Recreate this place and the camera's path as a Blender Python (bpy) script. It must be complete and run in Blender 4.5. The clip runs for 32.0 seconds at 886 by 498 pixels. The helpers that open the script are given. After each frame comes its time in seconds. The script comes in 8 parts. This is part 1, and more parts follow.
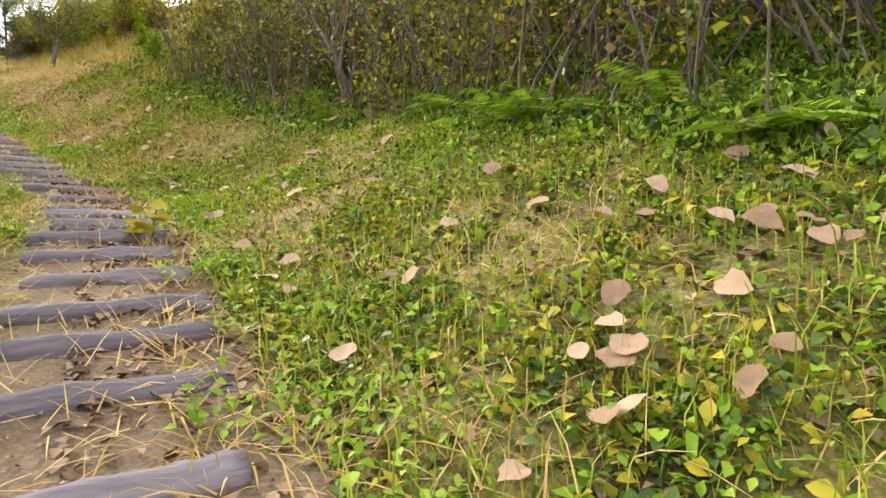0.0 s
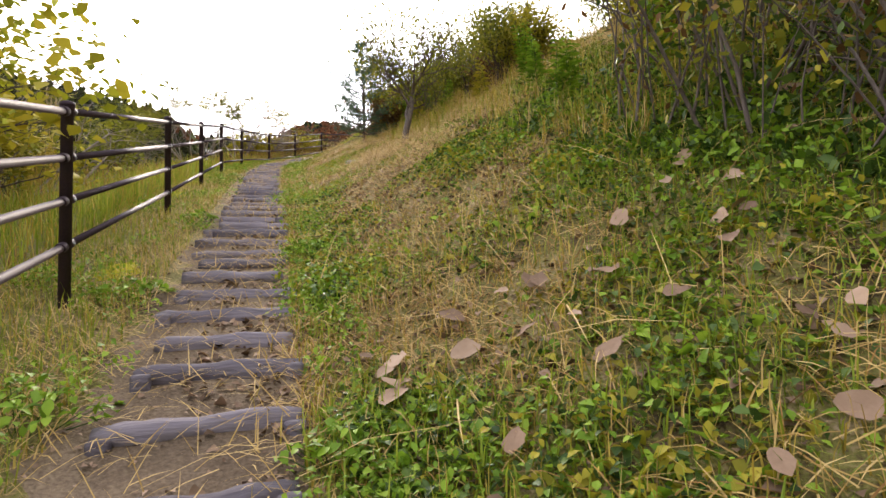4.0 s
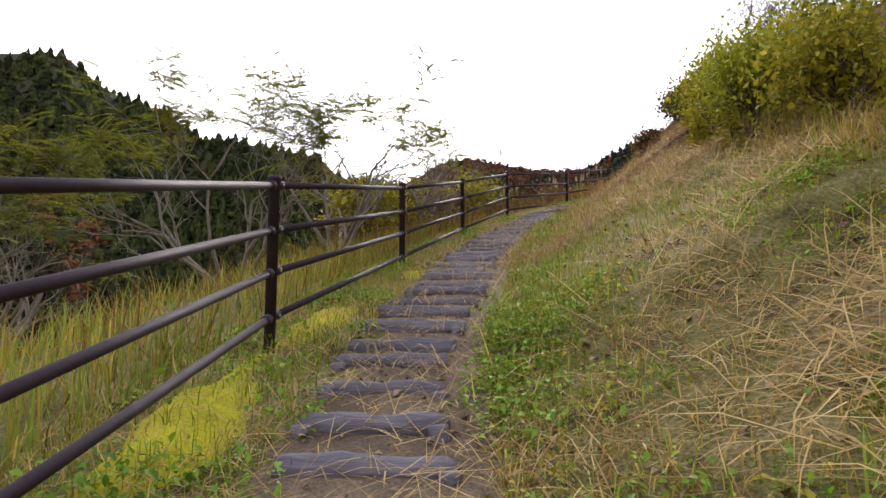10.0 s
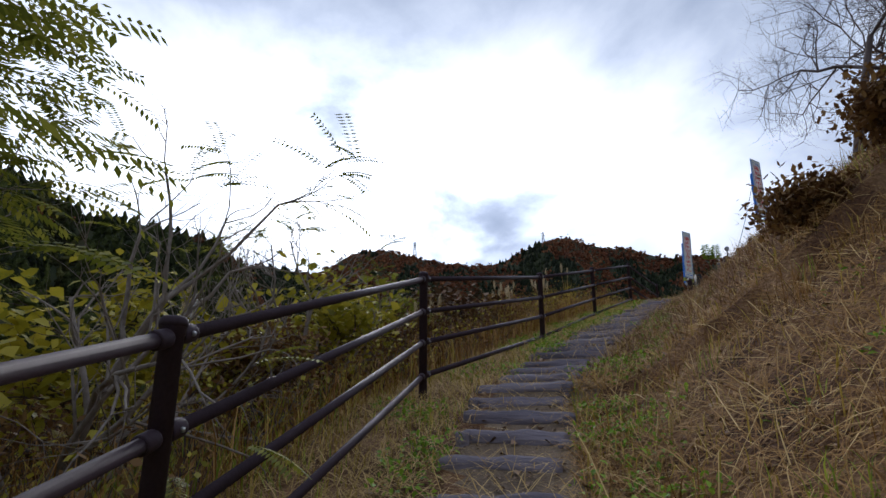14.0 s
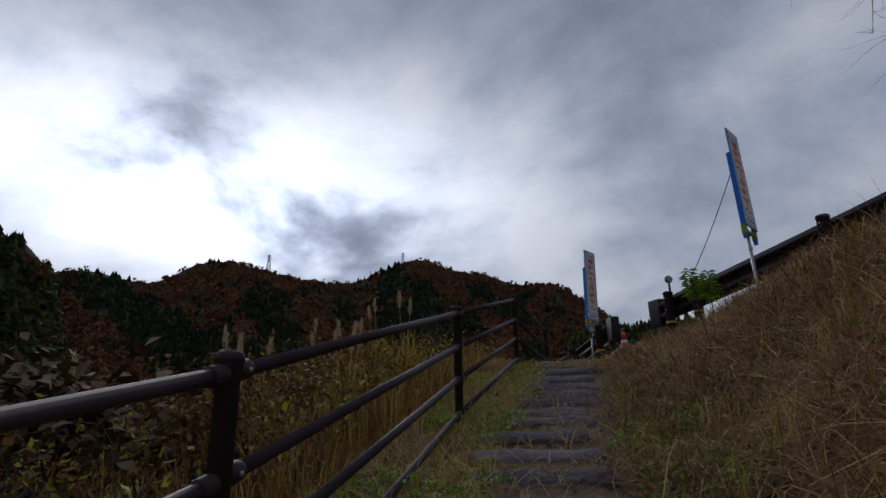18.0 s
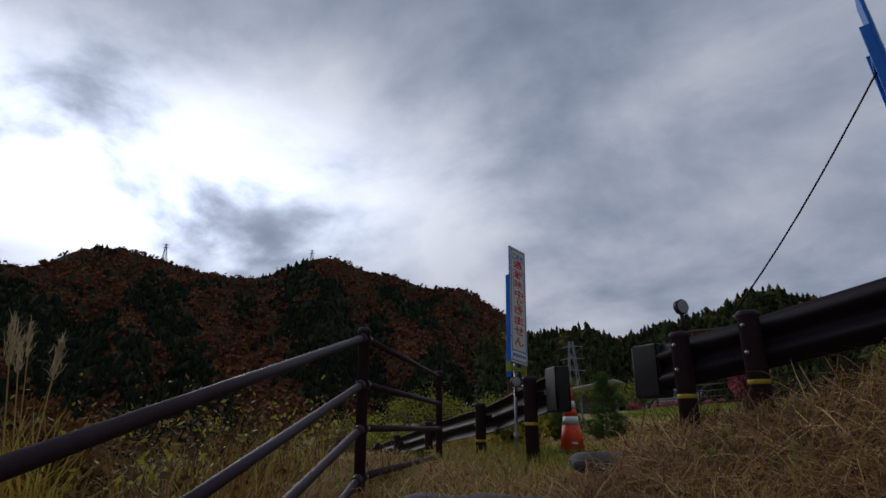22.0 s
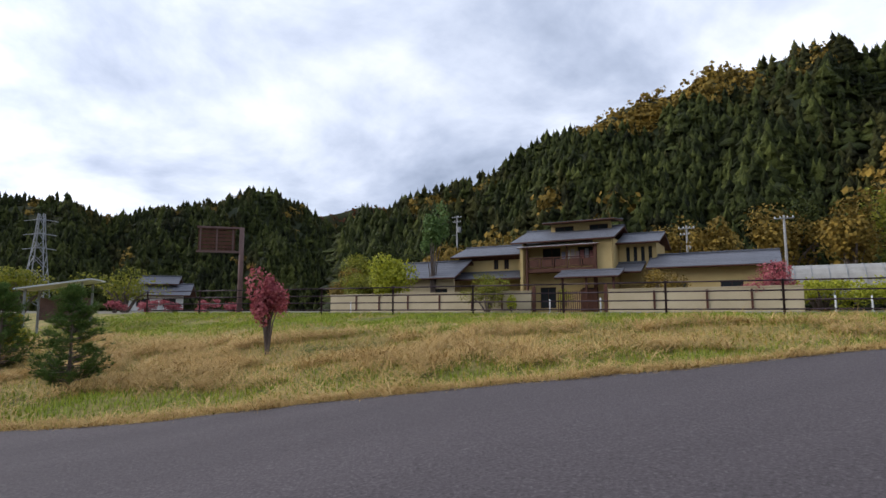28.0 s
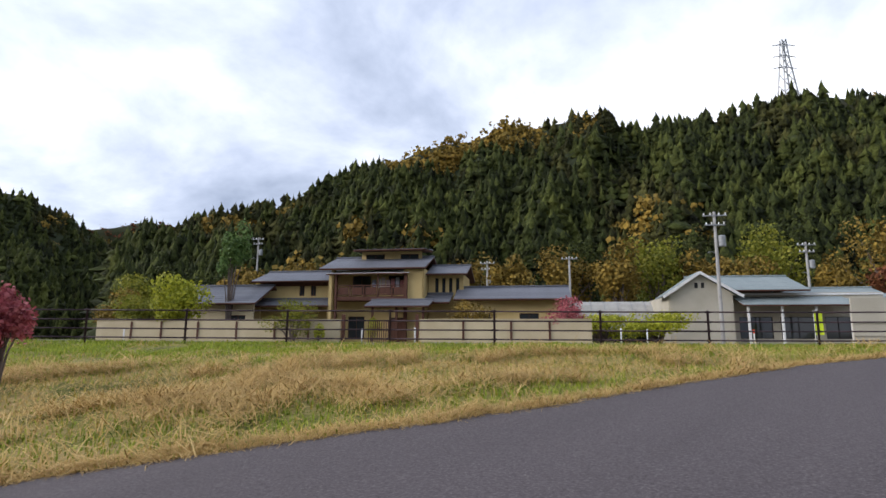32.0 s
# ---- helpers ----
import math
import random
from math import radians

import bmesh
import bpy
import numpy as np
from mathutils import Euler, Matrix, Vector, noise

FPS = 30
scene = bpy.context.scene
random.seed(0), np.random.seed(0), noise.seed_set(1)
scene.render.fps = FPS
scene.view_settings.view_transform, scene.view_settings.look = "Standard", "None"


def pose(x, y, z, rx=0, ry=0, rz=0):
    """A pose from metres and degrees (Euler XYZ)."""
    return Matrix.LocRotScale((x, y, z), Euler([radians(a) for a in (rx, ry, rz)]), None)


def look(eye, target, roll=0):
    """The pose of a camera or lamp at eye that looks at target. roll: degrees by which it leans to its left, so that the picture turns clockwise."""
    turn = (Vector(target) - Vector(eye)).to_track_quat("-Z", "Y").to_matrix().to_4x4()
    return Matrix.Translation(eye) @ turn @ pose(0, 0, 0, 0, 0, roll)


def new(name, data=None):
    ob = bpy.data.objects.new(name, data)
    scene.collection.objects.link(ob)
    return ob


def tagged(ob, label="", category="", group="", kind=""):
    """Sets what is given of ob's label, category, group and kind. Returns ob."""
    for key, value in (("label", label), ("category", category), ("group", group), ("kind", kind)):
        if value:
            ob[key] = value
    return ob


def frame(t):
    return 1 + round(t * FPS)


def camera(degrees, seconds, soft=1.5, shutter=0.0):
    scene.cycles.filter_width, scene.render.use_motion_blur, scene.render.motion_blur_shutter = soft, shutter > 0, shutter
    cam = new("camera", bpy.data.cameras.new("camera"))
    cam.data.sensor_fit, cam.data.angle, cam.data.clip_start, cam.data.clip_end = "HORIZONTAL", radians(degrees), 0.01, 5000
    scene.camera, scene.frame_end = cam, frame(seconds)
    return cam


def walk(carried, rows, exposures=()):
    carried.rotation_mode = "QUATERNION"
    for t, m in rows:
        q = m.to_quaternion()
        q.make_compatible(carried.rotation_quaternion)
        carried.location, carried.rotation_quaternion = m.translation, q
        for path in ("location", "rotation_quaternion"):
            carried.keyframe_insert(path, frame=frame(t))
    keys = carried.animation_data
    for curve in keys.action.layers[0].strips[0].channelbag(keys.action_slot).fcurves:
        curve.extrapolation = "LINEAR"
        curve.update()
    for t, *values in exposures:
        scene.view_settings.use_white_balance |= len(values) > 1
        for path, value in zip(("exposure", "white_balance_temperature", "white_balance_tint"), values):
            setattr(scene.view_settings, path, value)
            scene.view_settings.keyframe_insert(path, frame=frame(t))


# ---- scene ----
cam = camera(75.9, 32.0, 1.5)
PATH = [
    (0, (-0.654, 3.279, 0.418), (-0.876, 5.266, 0.360), -1.1),
    (0.5, (-1.018, 4.069, 0.543), (-1.534, 6.001, 0.503), -0.7),
    (1, (-1.422, 4.846, 0.816), (-2.112, 6.723, 0.796), -0.9),
    (1.5, (-1.918, 5.396, 1.045), (-2.760, 7.210, 1.033), -0.5),
    (2, (-2.414, 6.117, 1.221), (-3.385, 7.866, 1.209), -0.5),
    (2.5, (-3.100, 6.906, 1.483), (-4.149, 8.609, 1.462), -1.0),
    (3, (-3.845, 7.736, 1.882), (-4.919, 9.423, 1.885), -0.4),
    (3.5, (-4.732, 8.510, 2.184), (-5.863, 10.156, 2.285), -0.6),
    (4, (-5.552, 9.346, 2.307), (-6.779, 10.920, 2.420), -1.2),
    (4.5, (-6.559, 9.954, 2.670), (-7.893, 11.440, 2.782), -0.6),
    (6.5, (-10.214, 12.725, 3.948), (-11.737, 14.008, 4.130), -0.7),
    (7, (-11.124, 13.409, 4.268), (-12.674, 14.658, 4.464), -0.7),
    (7.5, (-12.177, 14.105, 4.561), (-13.734, 15.346, 4.756), -0.7),
    (8, (-13.180, 14.803, 4.843), (-14.736, 16.040, 5.062), -0.4),
    (8.5, (-14.237, 15.505, 5.159), (-15.797, 16.735, 5.386), -0.3),
    (9, (-15.197, 16.221, 5.415), (-16.755, 17.453, 5.642), -0.0),
    (10, (-16.974, 17.541, 6.066), (-18.539, 18.764, 6.303), -0.2),
    (11, (-18.621, 18.807, 6.689), (-20.167, 20.036, 7.004), -0.7),
    (11.5, (-19.499, 19.588, 6.953), (-21.008, 20.833, 7.365), -0.9),
    (12, (-20.341, 20.340, 7.147), (-21.826, 21.606, 7.589), -0.8),
    (12.5, (-21.072, 21.074, 7.490), (-22.524, 22.375, 7.934), -0.7),
    (13, (-21.798, 21.805, 7.846), (-23.222, 23.135, 8.297), -0.4),
    (13.5, (-22.416, 22.625, 8.028), (-23.796, 23.988, 8.516), -0.4),
    (14, (-23.045, 23.483, 8.329), (-24.357, 24.888, 8.881), -0.2),
    (14.5, (-23.508, 24.143, 8.833), (-24.705, 25.641, 9.404), -0.4),
    (16.5, (-25.468, 27.124, 9.523), (-26.490, 28.720, 10.163), -0.4),
    (17, (-25.744, 28.003, 9.800), (-26.736, 29.619, 10.436), -1.2),
    (17.5, (-26.021, 28.670, 9.992), (-26.997, 30.305, 10.603), -1.3),
    (18, (-26.182, 29.224, 10.066), (-27.087, 30.899, 10.677), -1.0),
    (18.5, (-26.367, 29.858, 10.295), (-27.195, 31.570, 10.915), -0.9),
    (19, (-26.660, 30.484, 10.432), (-27.449, 32.215, 11.050), -0.9),
    (19.5, (-26.783, 31.095, 10.643), (-27.501, 32.859, 11.253), -0.8),
    (20, (-26.975, 31.721, 10.819), (-27.606, 33.514, 11.438), -0.9),
    (20.5, (-27.118, 32.222, 10.987), (-27.733, 34.024, 11.599), -0.7),
    (21, (-27.063, 32.744, 11.045), (-27.661, 34.547, 11.671), -1.3),
    (21.5, (-27.226, 33.201, 11.187), (-27.829, 35.006, 11.804), -1.1),
    (22, (-27.470, 33.633, 11.321), (-28.094, 35.431, 11.935), -0.5),
    (22.5, (-27.522, 34.239, 11.403), (-28.151, 36.050, 11.971), -1.2),
    (23, (-27.704, 34.744, 11.517), (-28.346, 36.570, 12.020), -0.9),
    (23.5, (-27.883, 35.291, 11.678), (-28.519, 37.125, 12.161), -0.8),
    (24, (-27.963, 36.020, 11.790), (-28.578, 37.867, 12.248), -0.9),
    (24.5, (-28.072, 36.435, 11.867), (-28.674, 38.304, 12.250), -0.9),
    (26.5, (-28.175, 37.930, 12.423), (-28.238, 39.915, 12.657), -0.2),
    (27, (-28.081, 38.285, 12.484), (-27.729, 40.240, 12.718), -0.2),
    (27.5, (-28.116, 38.668, 12.585), (-27.494, 40.556, 12.802), -0.2),
    (28, (-27.809, 39.001, 12.604), (-26.848, 40.740, 12.827), -0.1),
    (28.5, (-27.661, 39.225, 12.645), (-26.547, 40.871, 12.870), -0.2),
    (29, (-27.551, 39.289, 12.620), (-26.422, 40.925, 12.840), -0.3),
    (29.5, (-27.401, 39.471, 12.650), (-26.212, 41.063, 12.882), -0.1),
    (30, (-27.295, 39.666, 12.595), (-25.853, 41.030, 12.841), -0.0),
    (30.5, (-27.103, 40.031, 12.614), (-25.484, 41.178, 12.870), 0.0),
    (31, (-27.111, 40.351, 12.560), (-25.433, 41.404, 12.835), 0.3),
    (31.5, (-27.126, 40.597, 12.461), (-25.455, 41.659, 12.745), 0.3),
    (32, (-27.253, 41.165, 12.560), (-25.763, 42.459, 12.889), 0.3),
]
walk(cam, [(t, look(eye, target, roll)) for t, eye, target, roll in PATH],
     exposures=[(0, 1.85, 8000, 10), (0.8, 1.6, 7900, 11), (2, 1.45, 7700, 13), (4.5, 1.25, 7300, 17), (8, 0.92, 7000, 18), (10.5, 0.8, 6750, 17), (12, 0.6, 6500, 16), (13, 0.25, 6250, 14), (14, -0.35, 6000, 13), (14.5, -0.75, 6050, 13),
                (17, -1.35, 6100, 13), (23, -1.2, 6150, 14), (24.5, -0.75, 6250, 14), (26.5, -0.1, 6350, 14), (28, 0.1, 6400, 13), (32, 0.3, 6450, 13)])

# ---- world, sun ----
SUN_YAW, SUN_UP = 52.0, 22.0
CLOUD_SEED = 4.6
sun_dir = Vector((-math.sin(radians(SUN_YAW)) * math.cos(radians(SUN_UP)), math.cos(radians(SUN_YAW)) * math.cos(radians(SUN_UP)), math.sin(radians(SUN_UP))))


def make_world():
    w = bpy.data.worlds.new("overcast_sky")
    scene.world = w
    w.use_nodes = True
    nt = w.node_tree
    nt.nodes.clear()
    N, L = nt.nodes.new, nt.links.new
    out, bg = N("ShaderNodeOutputWorld"), N("ShaderNodeBackground")
    sky = N("ShaderNodeTexSky")
    sky.sky_type, sky.sun_disc = "NISHITA", False
    sky.sun_elevation, sky.sun_rotation = radians(SUN_UP), radians(-SUN_YAW)
    tc = N("ShaderNodeTexCoord")

    def math_node(op, x, y):
        n = N("ShaderNodeMath")
        n.operation = op
        for k, v in enumerate((x, y)):
            if isinstance(v, (int, float)):
                n.inputs[k].default_value = v
            else:
                L(v, n.inputs[k])
        return n.outputs[0]

    # the cloud deck as a level sheet overhead, so that its billows flatten towards the horizon
    sep, plane = N("ShaderNodeSeparateXYZ"), N("ShaderNodeCombineXYZ")
    L(tc.outputs["Generated"], sep.inputs[0])
    height = math_node("ADD", math_node("MAXIMUM", sep.outputs["Z"], 0.0), 0.34)
    L(math_node("DIVIDE", sep.outputs["X"], height), plane.inputs["X"])
    L(math_node("DIVIDE", sep.outputs["Y"], height), plane.inputs["Y"])
    plane.inputs["Z"].default_value = CLOUD_SEED
    n1, n2 = N("ShaderNodeTexNoise"), N("ShaderNodeTexNoise")
    n1.inputs["Scale"].default_value, n1.inputs["Detail"].default_value, n1.inputs["Roughness"].default_value = 1.9, 8.0, 0.55
    n1.inputs["Distortion"].default_value = 0.2
    n2.inputs["Scale"].default_value, n2.inputs["Detail"].default_value = 0.55, 3.0
    L(plane.outputs[0], n1.inputs["Vector"])
    L(plane.outputs[0], n2.inputs["Vector"])

    def glow(wide, high):
        """A soft patch of light round the hidden sun."""
        off, squash = N("ShaderNodeVectorMath"), N("ShaderNodeVectorMath")
        off.operation, squash.operation = "SUBTRACT", "MULTIPLY"
        L(tc.outputs["Generated"], off.inputs[0])
        off.inputs[1].default_value = sun_dir
        L(off.outputs[0], squash.inputs[0])
        squash.inputs[1].default_value = (1 / wide, 1 / wide, 1 / high)
        dot = N("ShaderNodeVectorMath")
        dot.operation = "DOT_PRODUCT"
        L(squash.outputs[0], dot.inputs[0])
        L(squash.outputs[0], dot.inputs[1])
        return math_node("POWER", 2.718, math_node("MULTIPLY", dot.outputs["Value"], -1.0))

    inner, outer = glow(0.40, 0.14), glow(0.9, 0.5)
    clouds = math_node("ADD", math_node("ADD", math_node("MULTIPLY", n1.outputs["Fac"], 0.75), math_node("MULTIPLY", n2.outputs["Fac"], 0.25)), math_node("MULTIPLY", outer, 0.10))
    ramp = N("ShaderNodeValToRGB")
    ramp.color_ramp.elements[0].position, ramp.color_ramp.elements[0].color = 0.36, (0.33, 0.40, 0.53, 1)
    ramp.color_ramp.elements[1].position, ramp.color_ramp.elements[1].color = 0.66, (1.08, 1.13, 1.20, 1)
    for at, col in ((0.45, (0.50, 0.58, 0.73, 1)), (0.53, (0.70, 0.78, 0.92, 1))):
        ramp.color_ramp.elements.new(at).color = col
    L(clouds, ramp.inputs["Fac"])
    gap = N("ShaderNodeMapRange")
    gap.interpolation_type = "SMOOTHSTEP"
    gap.inputs["From Min"].default_value, gap.inputs["From Max"].default_value = 0.46, 0.60
    gap.inputs["To Min"].default_value, gap.inputs["To Max"].default_value = 0.10, 1.0
    L(clouds, gap.inputs["Value"])
    thin = gap.outputs[0]
    gl = math_node("ADD", 1.0, math_node("ADD", math_node("MULTIPLY", math_node("MULTIPLY", inner, 2.6), thin), math_node("MULTIPLY", outer, 0.15)))
    mulc = N("ShaderNodeVectorMath")
    mulc.operation = "SCALE"
    L(ramp.outputs["Color"], mulc.inputs[0])
    L(gl, mulc.inputs["Scale"])
    skys = N("ShaderNodeVectorMath")
    skys.operation = "SCALE"
    skys.inputs["Scale"].default_value = 0.10
    L(sky.outputs["Color"], skys.inputs[0])
    cover = N("ShaderNodeMapRange")
    cover.inputs["From Min"].default_value, cover.inputs["From Max"].default_value = 0.30, 0.42
    cover.inputs["To Min"].default_value, cover.inputs["To Max"].default_value = 0.8, 1.0
    L(n2.outputs["Fac"], cover.inputs["Value"])
    mix = N("ShaderNodeMix")
    mix.data_type = "RGBA"
    L(cover.outputs[0], mix.inputs[0])
    L(skys.outputs[0], mix.inputs[6])
    L(mulc.outputs[0], mix.inputs[7])
    L(mix.outputs[2], bg.inputs["Color"])
    bg.inputs["Strength"].default_value = 1.0
    L(bg.outputs[0], out.inputs[0])


make_world()
sun = new("sun", bpy.data.lights.new("sun", "SUN"))
sun.data.energy, sun.data.angle, sun.data.color = 2.3, radians(28), (1.0, 0.95, 0.88)
sun.matrix_world = look(sun_dir * 300, (0, 0, 0))

# ---- materials ----
def mat(name, cols, rough=0.8, metal=0.0, grain=40.0, coarse=2.5, bump=0.25, island=0.0, stretch=(1, 1, 1), spec=0.25, dist=0.02, trans=0.0, obrand=0.0, lo=0.28, hi=0.72):
    """A surface from two or three colours, mixed by fine grain, coarse stains and, if wanted, piece by piece."""
    m = bpy.data.materials.new(name)
    m.use_nodes = True
    nt = m.node_tree
    N, L = nt.nodes.new, nt.links.new
    b = nt.nodes["Principled BSDF"]
    tc, mp = N("ShaderNodeTexCoord"), N("ShaderNodeMapping")
    mp.inputs["Scale"].default_value = stretch
    L(tc.outputs["Object"], mp.inputs["Vector"])
    a, c = N("ShaderNodeTexNoise"), N("ShaderNodeTexNoise")
    a.inputs["Scale"].default_value, a.inputs["Detail"].default_value = grain, 5.0
    c.inputs["Scale"].default_value, c.inputs["Detail"].default_value = coarse, 4.0
    L(mp.outputs[0], a.inputs["Vector"])
    L(mp.outputs[0], c.inputs["Vector"])
    s = N("ShaderNodeMath")
    s.operation = "MULTIPLY_ADD"
    s.inputs[1].default_value = 0.45
    L(a.outputs["Fac"], s.inputs[0])
    s2 = N("ShaderNodeMath")
    s2.operation = "MULTIPLY"
    s2.inputs[1].default_value = 0.55
    L(c.outputs["Fac"], s2.inputs[0])
    L(s2.outputs[0], s.inputs[2])
    fac = s.outputs[0]
    for amount, node, sock in ((island, "ShaderNodeNewGeometry", "Random Per Island"), (obrand, "ShaderNodeObjectInfo", "Random")):
        if amount:
            g = N(node)
            mx = N("ShaderNodeMix")
            mx.inputs[0].default_value = amount
            L(fac, mx.inputs[2])
            mr = N("ShaderNodeMapRange")
            mr.inputs["To Min"].default_value, mr.inputs["To Max"].default_value = 0.22, 0.78
            L(g.outputs[sock], mr.inputs["Value"])
            L(mr.outputs[0], mx.inputs[3])
            fac = mx.outputs[0]
    r = N("ShaderNodeValToRGB")
    r.color_ramp.elements[0].position, r.color_ramp.elements[1].position = lo, hi
    r.color_ramp.elements[0].color, r.color_ramp.elements[1].color = (*cols[0], 1), (*cols[-1], 1)
    for i, col in enumerate(cols[1:-1]):
        r.color_ramp.elements.new(lo + (hi - lo) * (i + 1) / (len(cols) - 1)).color = (*col, 1)
    L(fac, r.inputs["Fac"])
    L(r.outputs["Color"], b.inputs["Base Color"])
    b.inputs["Roughness"].default_value, b.inputs["Metallic"].default_value = rough, metal
    b.inputs["Specular IOR Level"].default_value = spec
    if bump:
        bp = N("ShaderNodeBump")
        bp.inputs["Strength"].default_value, bp.inputs["Distance"].default_value = bump, dist
        L(a.outputs["Fac"], bp.inputs["Height"])
        L(bp.outputs[0], b.inputs["Normal"])
    if trans:
        t = N("ShaderNodeBsdfTranslucent")
        L(r.outputs["Color"], t.inputs["Color"])
        ms = N("ShaderNodeMixShader")
        ms.inputs[0].default_value = trans
        L(b.outputs[0], ms.inputs[1])
        L(t.outputs[0], ms.inputs[2])
        L(ms.outputs[0], nt.nodes["Material Output"].inputs["Surface"])
    return m


M = dict(
    litter=mat("leaf_litter_soil", [(0.05, 0.035, 0.016), (0.13, 0.095, 0.04), (0.17, 0.16, 0.04), (0.26, 0.20, 0.09), (0.40, 0.30, 0.18)], 0.95, grain=45, coarse=2.2, bump=1.0, dist=0.03, lo=0.34, hi=0.66),
    brown_litter=mat("dry_brown_litter", [(0.035, 0.018, 0.010), (0.12, 0.058, 0.028), (0.21, 0.115, 0.052), (0.34, 0.20, 0.10)], 0.95, grain=40, coarse=2.0, bump=1.0, dist=0.03, lo=0.34, hi=0.66),
    hay=mat("mown_hay", [(0.08, 0.085, 0.018), (0.19, 0.18, 0.045), (0.29, 0.23, 0.08), (0.38, 0.28, 0.13)], 0.95, grain=14, coarse=0.9, bump=0.9, dist=0.05, lo=0.36, hi=0.64),
    path=mat("trodden_soil", [(0.07, 0.048, 0.032), (0.17, 0.12, 0.078), (0.31, 0.23, 0.15)], 0.95, grain=60, coarse=2.2, bump=0.8, dist=0.02),
    yard=mat("yard_ground", [(0.10, 0.09, 0.06), (0.22, 0.2, 0.15)], 0.95, grain=20, coarse=0.4, bump=0.4),
    log=mat("weathered_log", [(0.06, 0.05, 0.062), (0.15, 0.13, 0.15), (0.27, 0.235, 0.26)], 0.85, grain=26, coarse=4, bump=0.9, stretch=(0.15, 1.6, 1.6), obrand=0.35, dist=0.015),
    rail=mat("dark_brown_painted_steel", [(0.032, 0.020, 0.026), (0.060, 0.038, 0.048)], 0.6, 0.0, grain=90, coarse=5, bump=0.05, spec=0.16),
    guard=mat("dark_guardrail_paint", [(0.014, 0.010, 0.012), (0.032, 0.022, 0.025)], 0.6, 0.0, grain=60, coarse=3, bump=0.08, spec=0.14),
    bolt=mat("galvanised_steel", [(0.28, 0.28, 0.28), (0.45, 0.45, 0.45)], 0.45, 0.8, grain=50, bump=0.1),
    asphalt=mat("asphalt", [(0.052, 0.043, 0.045), (0.080, 0.067, 0.070), (0.096, 0.081, 0.084), (0.15, 0.13, 0.132)], 0.86, grain=115, coarse=30, bump=0.8, dist=0.008, lo=0.37, hi=0.63),
    line=mat("road_paint", [(0.10, 0.095, 0.095), (0.40, 0.40, 0.39), (0.66, 0.66, 0.64)], 0.7, grain=40, coarse=12, bump=0.3, dist=0.004),
    concrete=mat("concrete", [(0.25, 0.24, 0.22), (0.42, 0.41, 0.38)], 0.9, grain=30, coarse=1.5, bump=0.3),
    bark=mat("bark", [(0.05, 0.037, 0.03), (0.13, 0.10, 0.085), (0.24, 0.20, 0.17)], 0.9, grain=18, coarse=3, bump=0.9, stretch=(2, 2, 0.4), dist=0.02),
    twig=mat("thin_twigs", [(0.055, 0.04, 0.036), (0.13, 0.10, 0.09)], 0.9, grain=30, coarse=2, bump=0.3),
    pale_bark=mat("pale_branches", [(0.15, 0.12, 0.10), (0.33, 0.28, 0.24)], 0.9, grain=24, coarse=3, bump=0.5),
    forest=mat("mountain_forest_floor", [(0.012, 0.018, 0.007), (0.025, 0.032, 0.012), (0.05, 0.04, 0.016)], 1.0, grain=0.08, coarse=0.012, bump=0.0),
)

def streak(m, turn, size, depth):
    """Worn bands that run one way across a surface, lighter and darker by depth."""
    nt = m.node_tree
    N, L = nt.nodes.new, nt.links.new
    b = nt.nodes["Principled BSDF"]
    src = b.inputs["Base Color"].links[0].from_socket
    tc, mp, no = N("ShaderNodeTexCoord"), N("ShaderNodeMapping"), N("ShaderNodeTexNoise")
    mp.inputs["Rotation"].default_value, mp.inputs["Scale"].default_value = (0, 0, radians(turn)), size
    no.inputs["Scale"].default_value, no.inputs["Detail"].default_value = 1.0, 6.0
    L(tc.outputs["Object"], mp.inputs["Vector"])
    L(mp.outputs[0], no.inputs["Vector"])
    mr, mul = N("ShaderNodeMapRange"), N("ShaderNodeVectorMath")
    mr.inputs["From Min"].default_value, mr.inputs["From Max"].default_value = 0.3, 0.7
    mr.inputs["To Min"].default_value, mr.inputs["To Max"].default_value = 1 - depth, 1 + depth
    L(no.outputs["Fac"], mr.inputs["Value"])
    mul.operation = "SCALE"
    L(src, mul.inputs[0])
    L(mr.outputs[0], mul.inputs["Scale"])
    L(mul.outputs[0], b.inputs["Base Color"])


streak(M["asphalt"], 32, (0.04, 0.7, 1.0), 0.10)

# ---- mesh helpers ----
def mesh_np(name, verts, faces, material, smooth=False):
    """A mesh from an array of vertices and an array of equal-sided faces."""
    me = bpy.data.meshes.new(name)
    v, f = np.asarray(verts, np.float32), np.asarray(faces, np.int32)
    k = f.shape[1]
    me.vertices.add(len(v))
    me.vertices.foreach_set("co", v.ravel())
    me.loops.add(f.size)
    me.loops.foreach_set("vertex_index", f.ravel())
    me.polygons.add(len(f))
    me.polygons.foreach_set("loop_start", np.arange(0, f.size, k, dtype=np.int32))
    me.polygons.foreach_set("loop_total", np.full(len(f), k, np.int32))
    if smooth:
        me.polygons.foreach_set("use_smooth", np.ones(len(f), bool))
    me.update(calc_edges=True)
    me.materials.append(material)
    return me


def bm_mesh(name, bm, material, smooth=False):
    me = bpy.data.meshes.new(name)
    bm.normal_update()
    if smooth:
        for f in bm.faces:
            f.smooth = True
    bm.to_mesh(me)
    bm.free()
    me.materials.append(material)
    return me


